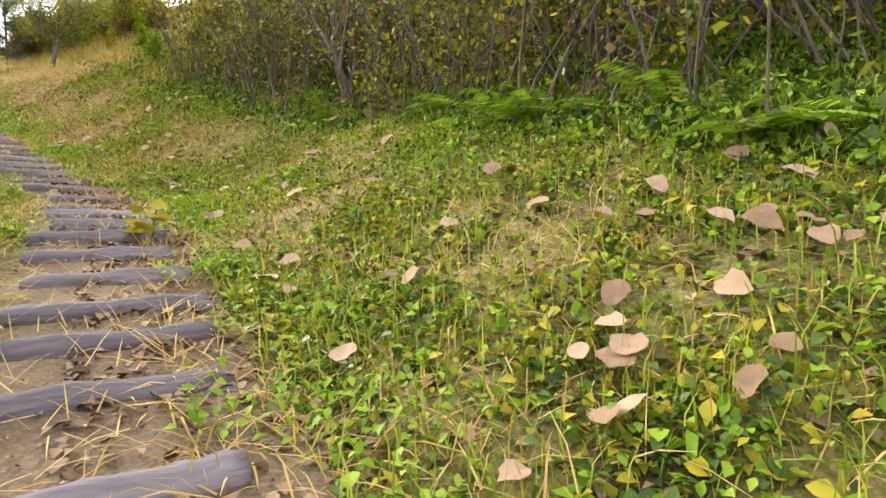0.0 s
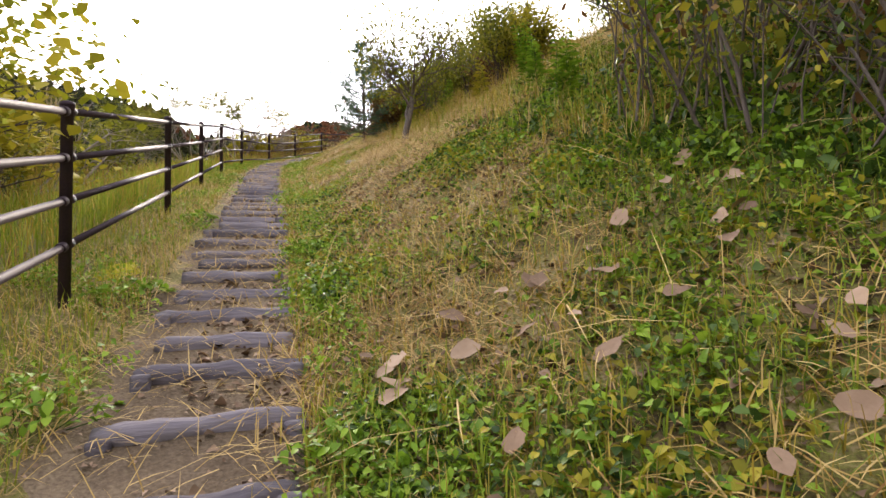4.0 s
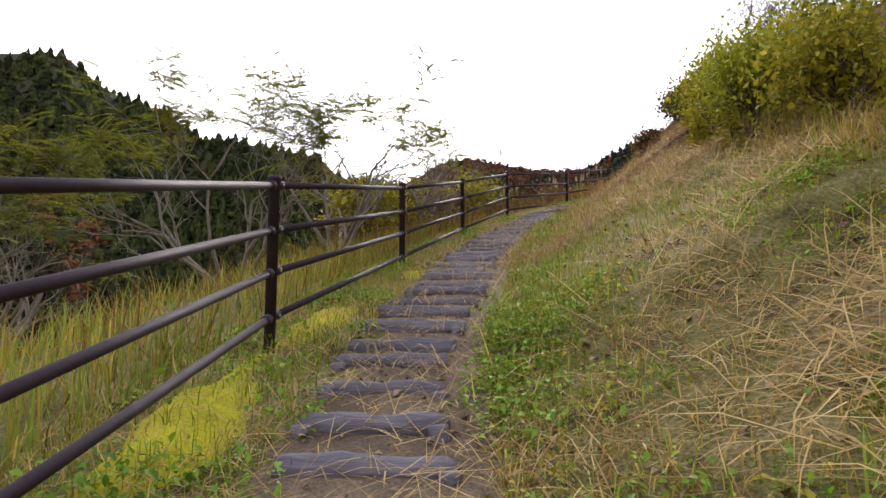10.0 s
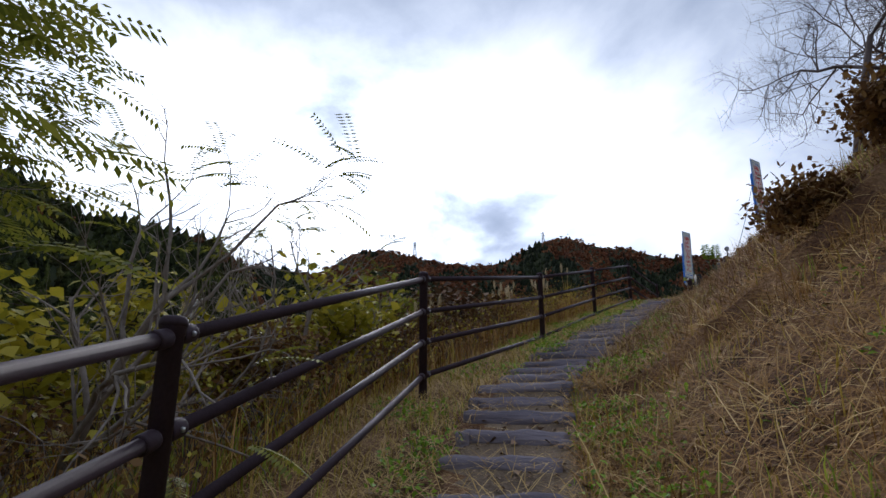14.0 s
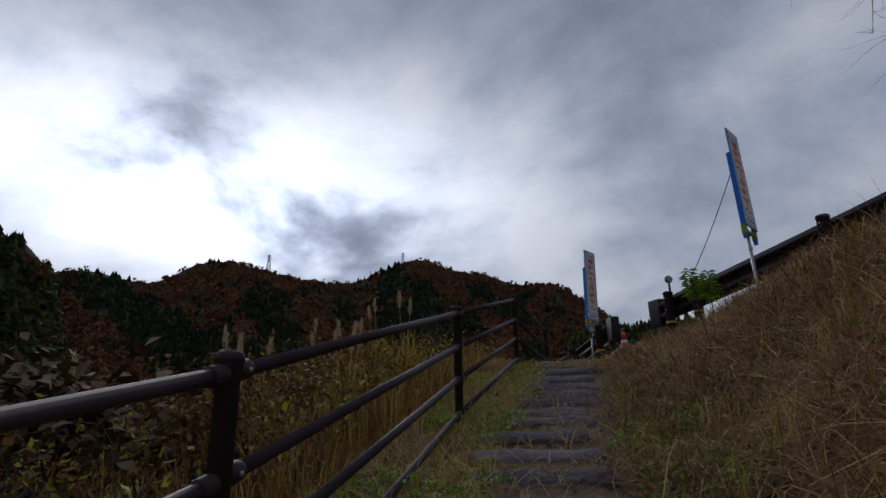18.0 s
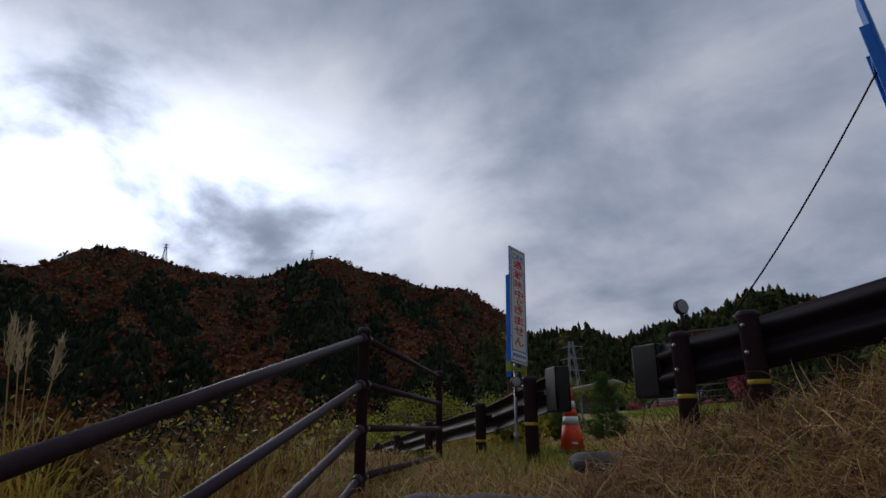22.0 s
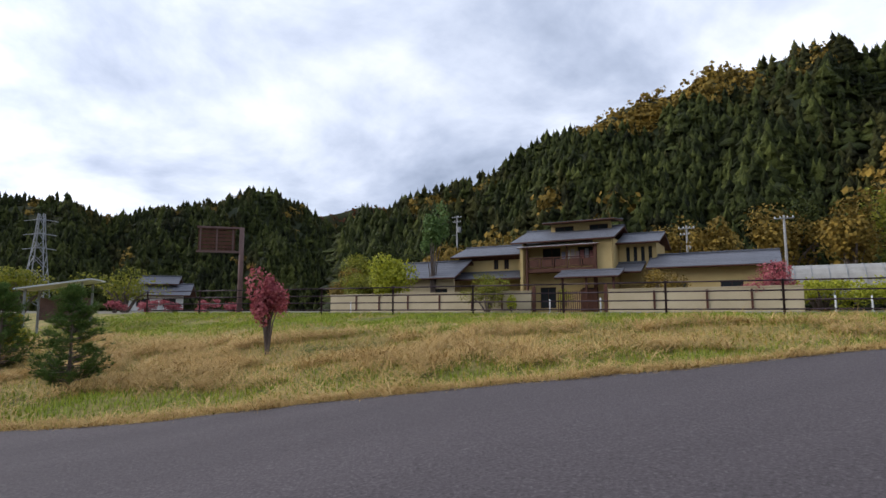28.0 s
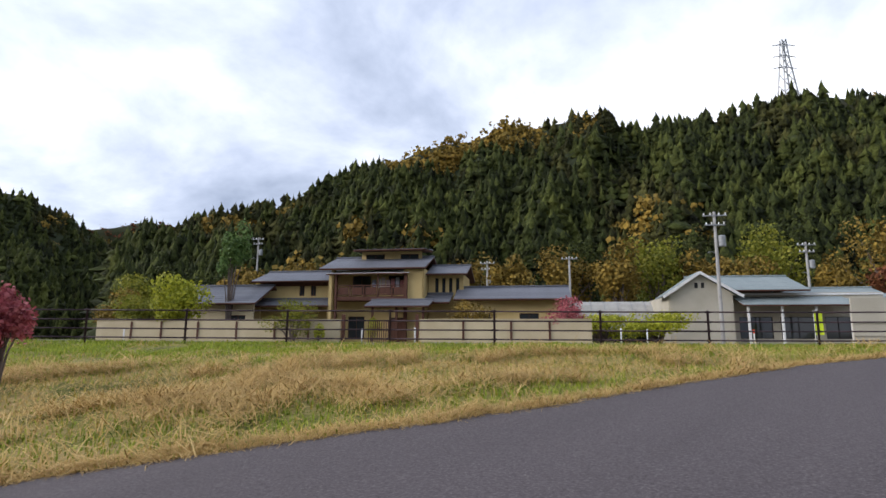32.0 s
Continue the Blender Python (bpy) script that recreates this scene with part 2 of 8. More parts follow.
def part(name, data, material=None, parent=None, label="", m=None, smooth=False):
    """Links a bmesh or a mesh as one object under a thing or a part."""
    if isinstance(data, bmesh.types.BMesh):
        data = bm_mesh(name, data, material, smooth)
    ob = new(name, data)
    if parent is not None:
        ob.parent = parent
    if m is not None:
        ob.matrix_basis = m
    return tagged(ob, label)


def thing(name, m=None, label="", category="", group="", kind=""):
    ob = new(name)
    ob.empty_display_size = 0.1
    if m is not None:
        ob.matrix_basis = m
    return tagged(ob, label, category, group, kind)


def box(sx, sy, sz, bevel=0.0, at=(0, 0, 0), bm=None, rot=None):
    """A box of that size, its base centre at the given place."""
    own = bm is None
    b = bmesh.new()
    bmesh.ops.create_cube(b, size=1.0)
    bmesh.ops.scale(b, vec=(sx, sy, sz), verts=b.verts)
    bmesh.ops.translate(b, vec=(0, 0, sz / 2), verts=b.verts)
    if bevel:
        bmesh.ops.bevel(b, geom=b.edges[:], offset=bevel, segments=2, affect="EDGES", profile=0.6)
    if rot:
        bmesh.ops.rotate(b, cent=(0, 0, 0), matrix=Euler([radians(a) for a in rot]).to_matrix(), verts=b.verts)
    bmesh.ops.translate(b, vec=at, verts=b.verts)
    if own:
        return b
    return join(bm, b)


def join(bm, b):
    me = bpy.data.meshes.new("tmp")
    b.to_mesh(me)
    b.free()
    bm.from_mesh(me)
    bpy.data.meshes.remove(me)
    return bm


def lathe(profile, sides=16, bm=None, m=None):
    """A body of revolution round z from (radius, height) pairs."""
    b = bm or bmesh.new()
    rings = []
    for r, z in profile:
        ring = []
        for i in range(sides):
            a = 2 * math.pi * i / sides
            p = Vector((r * math.cos(a), r * math.sin(a), z))
            ring.append(b.verts.new(m @ p if m else p))
        rings.append(ring)
    for p, q in zip(rings, rings[1:]):
        for i in range(sides):
            b.faces.new((p[i], p[(i + 1) % sides], q[(i + 1) % sides], q[i]))
    b.faces.new(rings[0][::-1])
    b.faces.new(rings[-1])
    return b


def tube(points, radii, sides=6, bm=None):
    """A bent, tapering tube along points."""
    b = bm or bmesh.new()
    rings = []
    pts = [Vector(p) for p in points]
    for i, p in enumerate(pts):
        d = (pts[min(i + 1, len(pts) - 1)] - pts[max(i - 1, 0)]).normalized()
        u = d.cross(Vector((0.13, 0.31, 0.94)))
        if u.length < 1e-3:
            u = d.cross(Vector((1, 0, 0)))
        u.normalize()
        w = d.cross(u)
        rings.append([b.verts.new(p + radii[i] * (math.cos(a) * u + math.sin(a) * w)) for a in (2 * math.pi * k / sides for k in range(sides))])
    for p, q in zip(rings, rings[1:]):
        for i in range(sides):
            b.faces.new((p[i], p[(i + 1) % sides], q[(i + 1) % sides], q[i]))
    b.faces.new(rings[0][::-1])
    b.faces.new(rings[-1])
    return b


def rod(p, q, r, sides=10, bm=None):
    return tube([p, q], [r, r], sides, bm)


# ---- the plan ----
# fence posts from the foot of the stairs to the road: x, y and the ground there
FENCE = [(-1.21, 2.2, -0.68), (-3.08, 4.78, 0.03), (-4.96, 7.4, 0.68), (-6.8, 8.65, 1.19), (-9.72, 10.73, 2.19), (-12.47, 12.74, 3.2), (-15.25, 14.71, 4.1),
         (-18.0, 16.74, 4.98), (-20.61, 18.95, 5.84), (-22.89, 21.51, 6.69), (-24.94, 24.23, 7.57), (-26.7, 27.13, 8.44), (-27.6, 30.46, 9.29),
         (-28.5, 33.76, 10.11), (-29.24, 37.09, 10.95)]
LAST_POST = (-29.77, 40.07, 11.2)
LINE = np.array([(-13.0, -14.3, -4.3 + 0.0), *FENCE, (-29.6, 38.6, 11.05)])
LINE[0] = LINE[1] + (LINE[1] - LINE[2]) * 6
SEG = np.linalg.norm(np.diff(LINE[:, :2], axis=0), axis=1)
S_AT = np.concatenate([[0], np.cumsum(SEG)]) - SEG[0]


def along(x, y):
    """For places: the distance along the fence line, the distance to its right, and the path's height there."""
    x, y = np.asarray(x, float), np.asarray(y, float)
    best = np.full(x.shape, 1e9)
    s, d, z = np.zeros(x.shape), np.zeros(x.shape), np.zeros(x.shape)
    for i in range(len(LINE) - 1):
        a, b = LINE[i], LINE[i + 1]
        t = (b - a)[:2] / SEG[i]
        u = np.clip((x - a[0]) * t[0] + (y - a[1]) * t[1], 0, SEG[i])
        rx, ry = x - a[0] - t[0] * u, y - a[1] - t[1] * u
        r = np.hypot(rx, ry)
        side = np.sign(rx * t[1] - ry * t[0])
        near = r < best
        best = np.where(near, r, best)
        s, d = np.where(near, S_AT[i] + u, s), np.where(near, side * r, d)
        z = np.where(near, a[2] + (b[2] - a[2]) * u / SEG[i], z)
    return s, d, z


def path_at(s, d):
    """The place s metres along the fence line and d metres to its right, and the heading there."""
    i = int(np.clip(np.searchsorted(S_AT, s) - 1, 0, len(LINE) - 2))
    a, b = LINE[i], LINE[i + 1]
    t = (b - a)[:2] / SEG[i]
    u = s - S_AT[i]
    return float(a[0] + t[0] * u + t[1] * d), float(a[1] + t[1] * u - t[0] * d), float(a[2] + (b[2] - a[2]) * u / SEG[i]), t


# the road: its near and far edges
NEAR = np.array([(-62, 88.5), (-47, 67.5), (-38, 54.6), (-33.6, 48.2), (-30.6, 44.0), (-28.6, 41.4), (-27.0, 40.5), (-24.6, 40.2), (-22.0, 39.9), (-18.5, 38.6), (-13, 35.5), (-6, 30.5), (4, 22), (20, 7)])
FAR = np.array([(-55.5, 92.5), (-42.5, 72.0), (-35.4, 59.5), (-31.8, 54.2), (-28.8, 51.6), (-26.3, 50.1), (-24.8, 49.1), (-23.3, 48.0), (-21.6, 46.9), (-19.2, 46.05), (-15.2, 45.05), (-11.2, 43.8), (-8.8, 42.6), (-1.5, 39.7), (12, 32), (29, 18)])
CREST = np.array([(-27.3, 38.2), (-25.27, 36.4), (-22.25, 33.8), (-19.2, 31.1)])
BANK_FENCE = np.array([(-42.0, 90.2), (-34.0, 80.2), (-30.6, 75.8), (-18.3, 60.4), (-10.6, 50.9), (-5.1, 44.2), (-2.2, 40.9), (6.0, 37.5)])


def side_of(line, x, y):
    """Signed distance to a polyline, positive on its left, and the share along it."""
    best = np.full(x.shape, 1e9)
    sd = np.zeros(x.shape)
    for a, b in zip(line, line[1:]):
        t = b - a
        ln = np.hypot(*t)
        t = t / ln
        u = np.clip((x - a[0]) * t[0] + (y - a[1]) * t[1], 0, ln)
        rx, ry = x - a[0] - t[0] * u, y - a[1] - t[1] * u
        r = np.hypot(rx, ry)
        near = r < best
        best = np.where(near, r, best)
        sd = np.where(near, np.sign(t[0] * ry - t[1] * rx) * r, sd)
    return sd


def road_z(x, y):
    a = -(x + 28.6) * 0.58 + (y - 40.7) * 0.81
    a = np.clip(a, 0, 140)
    down = 0.075 * (np.sqrt(a * a + 4) - 2)
    e = np.clip(x + 27.5, -3, 200)
    up = np.where(e < 24, 0.062 * np.clip(e, 0, 24), 0.062 * 24 + 0.012 * (e - 24))
    return 11.08 - down + up


def smin(a, b, k):
    h = np.clip(0.5 + 0.5 * (b - a) / k, 0, 1)
    return b * (1 - h) + a * h - k * h * (1 - h)


def wob(x, y, f, seed=0.0):
    """Cheap smooth unevenness, about -1 to 1."""
    return (np.sin(x * f + 1.3 * np.sin(y * f * 0.7 + seed) + seed) + np.sin(y * f * 1.13 + 1.7 * np.sin(x * f * 0.61 + 2 * seed)) + np.sin((x + y) * f * 0.53 + seed * 3)) / 3


def ground_z(x, y):
    """The lie of the land."""
    x, y = np.asarray(x, float), np.asarray(y, float)
    s, d, zp = along(x, y)
    k = np.interp(s, [-10, 0, 9, 12, 16.5, 20, 24, 31, 35, 38, 43, 45.5, 47], [0.36, 0.42, 0.50, 0.62, 0.64, 0.50, 0.50, 0.68, 0.84, 0.84, 0.9, 0.5, 0.1])
    r = np.maximum(d - 1.5, 0)
    easing = np.interp(s, [22, 27, 36, 40], [0.0, 0.45, 0.45, 0.0])
    r = r - easing * np.maximum(r - 2.2, 0)
    up = zp + k * (np.sqrt(r * r + 0.12) - 0.346) * np.where(r > 0, 1, 0)
    l = np.maximum(-d - 0.25, 0)
    down = zp - 0.10 * l - 0.42 * np.maximum(l - 2.2, 0)
    valley = -7.0 + 0.6 * wob(x, y, 0.05) + 0.02 * np.hypot(x + 27, y - 20)
    down = -smin(-down, -valley, 3.0)
    zr = road_z(x, y)
    z = np.where(d > 0, up, down)
    # the bank rises to the level of the road and no higher
    top = zr + 0.12 + 0.2 * np.clip((d - 2.0) / 1.0, 0, 1)
    z = np.where(d > 0, smin(z, top + np.clip((24 - s) * 0.12, 0, 4), 0.6), z)
    z = z + 0.05 * wob(x, y, 1.9) * np.clip(np.abs(d - 0.7) - 0.8, 0, 1) + 0.02 * wob(x, y, 6.1, 1.0) * np.clip(np.abs(d - 0.7) - 0.6, 0, 1)
    # a low ridge of earth under the crest guardrail
    crest = np.abs(side_of(CREST, x, y))
    z = z + 0.30 * np.exp(-(crest / 0.9) ** 2) * np.clip((d - 1.2) / 0.6, 0, 1) * np.clip((s - 38) / 3, 0, 1)
    # beside and across the road
    near, far, fence = side_of(NEAR, x, y), side_of(FAR, x, y), side_of(BANK_FENCE, x, y)
    shoulder = np.clip((near + 2.2) / 2.0, 0, 1)
    shoulder = shoulder * shoulder * (3 - 2 * shoulder)
    z = z * (1 - shoulder) + (zr - 0.05) * shoulder
    across = np.clip(far / np.maximum(far - fence, 0.6), 0, 1)
    lot = 12.45 + 0.004 * np.hypot(x + 27, y - 40)
    rise = across ** 0.8
    bank = zr - 0.05 + (lot - zr + 0.05) * rise + (0.10 * wob(x, y, 1.1, 2.0) + 0.05 * wob(x, y, 3.4, 5.0)) * np.clip(far, 0, 1.2) * np.clip(-fence, 0, 1)
    z = np.where(far > 0, bank, z)
    return z


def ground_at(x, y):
    return float(ground_z(np.array([x]), np.array([y]))[0])


# ---- ground ----
def spread(lo, hi, fine, far, grow=1.22):
    core = list(np.arange(lo, hi, fine))
    st = fine
    v = lo
    left = []
    while v > -far:
        st = st * grow
        v -= st
        left.append(v)
    st, v, right = fine, core[-1], []
    while v < far:
        st = st * grow
        v += st
        right.append(v)
    return np.array(left[::-1] + core + right)


gx, gy = spread(-36, 4, 0.13, 1600), spread(-3, 50, 0.13, 1600)
GX, GY = np.meshgrid(gx, gy)
GZ = ground_z(GX, GY)
gs, gd, gp = along(GX, GY)
nx, ny = len(gx), len(gy)
idx = np.arange(nx * ny).reshape(ny, nx)
quads = np.stack([idx[:-1, :-1], idx[:-1, 1:], idx[1:, 1:], idx[1:, :-1]], -1).reshape(-1, 4)
me = mesh_np("ground", np.stack([GX, GY, GZ], -1).reshape(-1, 3), quads, M["litter"], smooth=True)
me.materials.append(M["path"])
me.materials.append(M["yard"])
me.materials.append(M["brown_litter"])
me.materials.append(M["hay"])
edge = 0.16 * wob(GX, GY, 5.0, 2.0)
onpath = (gd > 0.48 + edge) & (gd < 1.42 + edge) & (gs > -8) & (gs < 46.4)
mi = np.where((gs > 31 + 2 * wob(GX, GY, 1.0, 5.0))[:-1, :-1], 3, 0)
mi = np.where(((side_of(FAR, GX, GY) > -0.3) | ((gd < -1.5) & (gs > 30)))[:-1, :-1], 4, mi)
mi = np.where(onpath[:-1, :-1], 1, mi)
farg = side_of(BANK_FENCE, GX, GY)[:-1, :-1] > 0.4
mi = np.where(farg, 2, mi)
me.polygons.foreach_set("material_index", mi.ravel().astype(np.int32))
ground = tagged(new("ground", me), "sloping ground of soil and leaf litter", "ground", kind="structure")

# ---- road ----
def resample(line, n):
    seg = np.hypot(*np.diff(line, axis=0).T)
    c = np.concatenate([[0], np.cumsum(seg)])
    u = np.linspace(0, c[-1], n)
    out = np.stack([np.interp(u, c, line[:, 0]), np.interp(u, c, line[:, 1])], 1)
    for _ in range(6):
        out[1:-1] = 0.25 * out[:-2] + 0.5 * out[1:-1] + 0.25 * out[2:]
    return out


def strip(name, a, b, across, lift, material, label, category):
    """A sheet laid on the road between two lines of as many points."""
    w = np.linspace(0, 1, across)[None, :, None]
    P = a[:, None] * (1 - w) + b[:, None] * w
    Z = road_z(P[..., 0], P[..., 1]) + lift
    n, m2 = P.shape[:2]
    ii = np.arange(n * m2).reshape(n, m2)
    q = np.stack([ii[:-1, :-1], ii[:-1, 1:], ii[1:, 1:], ii[1:, :-1]], -1).reshape(-1, 4)[:, ::-1]
    return tagged(new(name, mesh_np(name, np.concatenate([P, Z[..., None]], -1).reshape(-1, 3), q, material, True)), label, category, kind="structure")


RN, RF = resample(NEAR, 160), resample(FAR, 160)
road = strip("road", RN, RF, 14, 0.012, M["asphalt"], "dark grey asphalt road with fine aggregate", "road")


def road_line(points, width, label):
    c = resample(np.array(points), 260)
    d = np.gradient(c, axis=0)
    d /= np.hypot(*d.T)[:, None]
    n = np.stack([-d[:, 1], d[:, 0]], 1) * width / 2
    return strip("road_marking", c - n, c + n, 3, 0.021, M["line"], label, "road marking")


road_line([(-60, 88.0), (-46, 68.2), (-37, 55.3), (-33.2, 49.4), (-30.7, 44.9), (-29.3, 42.4), (-28.3, 41.2), (-26.9, 40.3)], 0.13, "worn white edge line painted on asphalt")
road_line([(-58.9, 85.6), (-45.3, 66.2), (-36.4, 53.9), (-31.35, 47.6), (-29.55, 45.4), (-27.7, 43.35), (-26.15, 41.9), (-23.2, 40.2), (-17, 37.2), (-11, 33.5), (-3, 27.5), (8, 17.5)], 0.06, "thin worn white line painted along the road")

# ---- mountains ----
EYE0 = np.array([-27.5, 38.0, 12.4])


def mountain(name, skyline, d_foot, d_ridge, foot_z, label, eye=EYE0, rows=26, seed=0):
    """A wooded slope whose crest stands at the given bearings and heights (degrees), seen from one place in the valley."""
    yaw = np.array([a for a, _ in skyline])
    el = np.array([b for _, b in skyline])
    n = max(60, int(abs(yaw[-1] - yaw[0]) * 2.2))
    ya = np.linspace(yaw[0], yaw[-1], n)
    order = np.argsort(yaw)
    e = np.interp(ya, yaw[order], el[order])
    v = np.concatenate([np.linspace(0, 1, rows), [1.25, 1.6]])
    A, V = np.meshgrid(np.radians(ya), v)
    D = d_foot + (d_ridge - d_foot) * V
    D = D * (1 + 0.05 * wob(A * 40, V * 5, 1.0, seed) * np.clip(V, 0, 1))
    top = eye[2] + d_ridge * np.tan(np.radians(e))[None, :]
    Z = foot_z + (top - foot_z) * np.clip(V, 0, 1) ** 1.12 + d_ridge * (0.018 * wob(A * 60, V * 7, 1.0, seed + 1) + 0.022 * wob(A * 26, V * 4, 1.0, seed + 4)) * np.sin(np.pi * np.clip(V, 0, 1))
    Z = np.where(V > 1, top - (V - 1) * (top - foot_z) * 0.5, Z)
    X, Y = eye[0] - np.sin(A) * D, eye[1] + np.cos(A) * D
    P = np.stack([X, Y, Z], -1)
    nv, na = A.shape
    ii = np.arange(nv * na).reshape(nv, na)
    q = np.stack([ii[:-1, :-1], ii[:-1, 1:], ii[1:, 1:], ii[1:, :-1]], -1).reshape(-1, 4)
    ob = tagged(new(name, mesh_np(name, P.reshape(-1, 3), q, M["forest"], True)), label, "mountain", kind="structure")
    return ob, P


SKY_NW = [(100, 12), (80, 13), (66, 12.8), (56.9, 13.7), (53.9, 14.7), (49.9, 15.3), (46.7, 15.0), (43.4, 14.5), (37.8, 14.5), (34.1, 15.3), (30.3, 16.9), (26.2, 15.3), (21.6, 14.3), (16.9, 13.2), (13.1, 11.2), (9, 8.0)]
SKY_N = [(16, 8.2), (10.1, 9.3), (5.5, 9.0), (2.0, 8.0), (-1.4, 9.0), (-3.7, 9.5), (-7.2, 10.5), (-10.5, 11.3), (-13.8, 10.4), (-17.4, 9.0), (-22, 6)]
SKY_FAR = [(24, 7), (10, 8.2), (2, 8.3), (-8, 7), (-15, 8.6), (-18.5, 9.6), (-20.5, 10.4), (-23.0, 10.5), (-27, 9.5), (-34, 8)]
SKY_E = [(-18.5, 7.5), (-21.1, 9.6), (-22.8, 9.8), (-25.6, 10.8), (-29.3, 12.2), (-32.9, 13.5), (-39.1, 16.2), (-44.8, 18.2), (-49.3, 19.9), (-56.4, 21.1), (-60.0, 21.6), (-63.5, 20.9), (-69.9, 20.2), (-73.8, 20.0), (-78.7, 20.3), (-86.1, 20.2), (-90.6, 19.6), (-97.2, 18.5), (-115, 17), (-140, 14)]
SKY_W = [(140, 16), (120, 19), (105, 20.5), (91.0, 20.8), (88.7, 20.6), (85.9, 21.0), (82.9, 19.6), (80.1, 18.2), (76.7, 17.0), (72.1, 16.3), (66.7, 15.9), (64.5, 15.5), (62.5, 13.5), (60.5, 8), (59, 3)]
EYE_W = np.array([-15.2, 16.2, 5.4])
mt_nw, P_NW = mountain("mountain_northwest", SKY_NW, 330, 700, 0, "long dark mountain range with rust autumn woods", seed=1)
mt_n, P_N = mountain("mountain_north", SKY_N, 190, 330, 10, "rounded dark green conifer hill", seed=2)
mt_far, P_FAR = mountain("mountain_far", SKY_FAR, 600, 900, 10, "distant mountain with orange autumn crest", seed=3)
mt_e, P_E = mountain("mountain_east", SKY_E, 92, 190, 12.5, "steep hillside of tall dark green conifers", seed=4)
mt_w, P_W = mountain("mountain_west", SKY_W, 90, 210, -6, "steep dark wooded hillside across the valley", eye=EYE_W, seed=5)

# ---- the pipe fence beside the stairs ----
POST_H = 1.16
RAILS = (1.105, 0.80, 0.52, 0.225)


def post_mesh(h):
    return bm_mesh("post", lathe([(0.037, -0.35), (0.037, h - 0.05), (0.041, h - 0.048), (0.041, h - 0.03), (0.043, h - 0.028), (0.043, h - 0.006), (0.036, h), (0.012, h + 0.004)], 18), M["rail"], True)


def bracket_mesh():
    b = lathe([(0.031, -0.035), (0.033, -0.03), (0.033, 0.03), (0.031, 0.035)], 12, m=Matrix.Rotation(radians(90), 4, "Y"))
    return bm_mesh("bracket", b, M["rail"], True)


def bolt_mesh():
    return bm_mesh("bolt", lathe([(0.009, 0), (0.009, 0.006), (0.006, 0.009)], 8), M["bolt"], True)


MESH_POST, MESH_BRACKET, MESH_BOLT = post_mesh(POST_H), bracket_mesh(), bolt_mesh()
MESH_CAP = bm_mesh("cap", lathe([(0.0445, 0), (0.0455, 0.012), (0.043, 0.026), (0.03, 0.034), (0.006, 0.036)], 18), M["rail"], True)


def pipe_fence(posts, label, rails=RAILS, scale=1.0, bolts=True, group=""):
    """A fence of round steel posts and level pipes; posts: x, y, ground."""
    f = thing("fence", Matrix.Translation(posts[0]), label, "fence", group)
    base = Vector(posts[0])
    pts = [Vector(p) - base for p in posts]
    for i, p in enumerate(pts):
        po = part("post", MESH_POST, parent=f, m=Matrix.Translation(p))
        part("cap", MESH_CAP, parent=po, m=Matrix.Translation((0, 0, POST_H - 0.022)))
        for q in ([pts[i - 1]] if i else []) + ([pts[i + 1]] if i + 1 < len(pts) else []):
            d = (q - p)
            m = Matrix.Translation((0, 0, 0)) @ d.to_track_quat("X", "Z").to_matrix().to_4x4()
            for h in rails:
                c = Vector((0, 0, h)) + d.normalized() * 0.065
                part("bracket", MESH_BRACKET, parent=po, m=Matrix.Translation(c) @ m.to_3x3().to_4x4())
                if bolts:
                    side = d.normalized().cross(Vector((0, 0, 1))).normalized()
                    part("bolt", MESH_BOLT, parent=po, m=Matrix.Translation(c + side * 0.031) @ side.to_track_quat("Z", "Y").to_matrix().to_4x4())
    for p, q in zip(pts, pts[1:]):
        d = (q - p).normalized()
        for h in rails:
            a, b = p + Vector((0, 0, h)) + d * 0.06, q + Vector((0, 0, h)) - d * 0.06
            part("rail", rod(a, b, 0.0245, 12), M["rail"], f, smooth=True)
    return f


TOPS = [0.95, 1.5, 2.06, 2.63, 3.52, 4.40, 5.28, 6.20, 7.00, 7.755, 8.62, 9.575, 10.30, 11.14, 11.99]
pipe_fence([(x, y, top - POST_H) for (x, y, _), top in zip(FENCE, TOPS)] + [(LAST_POST[0], LAST_POST[1], 12.0 - POST_H)], "dark brown steel pipe fence with four rails")

# ---- log steps ----
LOG_LOW = [-2.2, -1.7, -1.2, -0.7, -0.2, 0.3, 0.8, 1.3, 1.8, 2.36, 2.93, 3.36, 3.76, 4.26, 4.79, 5.3, 5.82, 6.3, 6.7, 7.22, 7.76, 8.27, 8.81, 9.3, 9.75, 10.2, 10.7, 11.2, 11.6, 12.06, 12.51, 12.91, 13.3, 13.65, 14.07, 14.47,
           14.86, 15.21, 15.65, 16.14, 16.58, 17.03, 17.44, 17.89, 18.35, 18.77, 19.15, 19.53, 19.98, 20.38, 20.82, 21.1, 21.52, 21.95, 22.36, 22.82]
LOG_HIGH = [23.21, 23.66, 24.05, 24.45, 24.8, 25.25, 25.65, 26.0, 26.4, 26.85, 27.25, 27.65, 28.05, 28.4, 28.8, 29.25, 29.6, 30.0, 30.45, 30.85, 31.25, 31.7, 32.15, 32.6, 33.1, 33.5, 34.0, 34.5, 34.95,
            35.4, 35.88, 36.35, 36.78, 37.18, 37.55, 38.05, 38.5, 38.9, 39.24, 39.6, 40.0, 40.38, 40.74, 41.14, 41.6, 42.0, 42.43, 42.95, 43.27, 43.65, 44.05, 44.48, 44.94, 45.5, 45.88, 46.24]
rnd = random.Random(3)


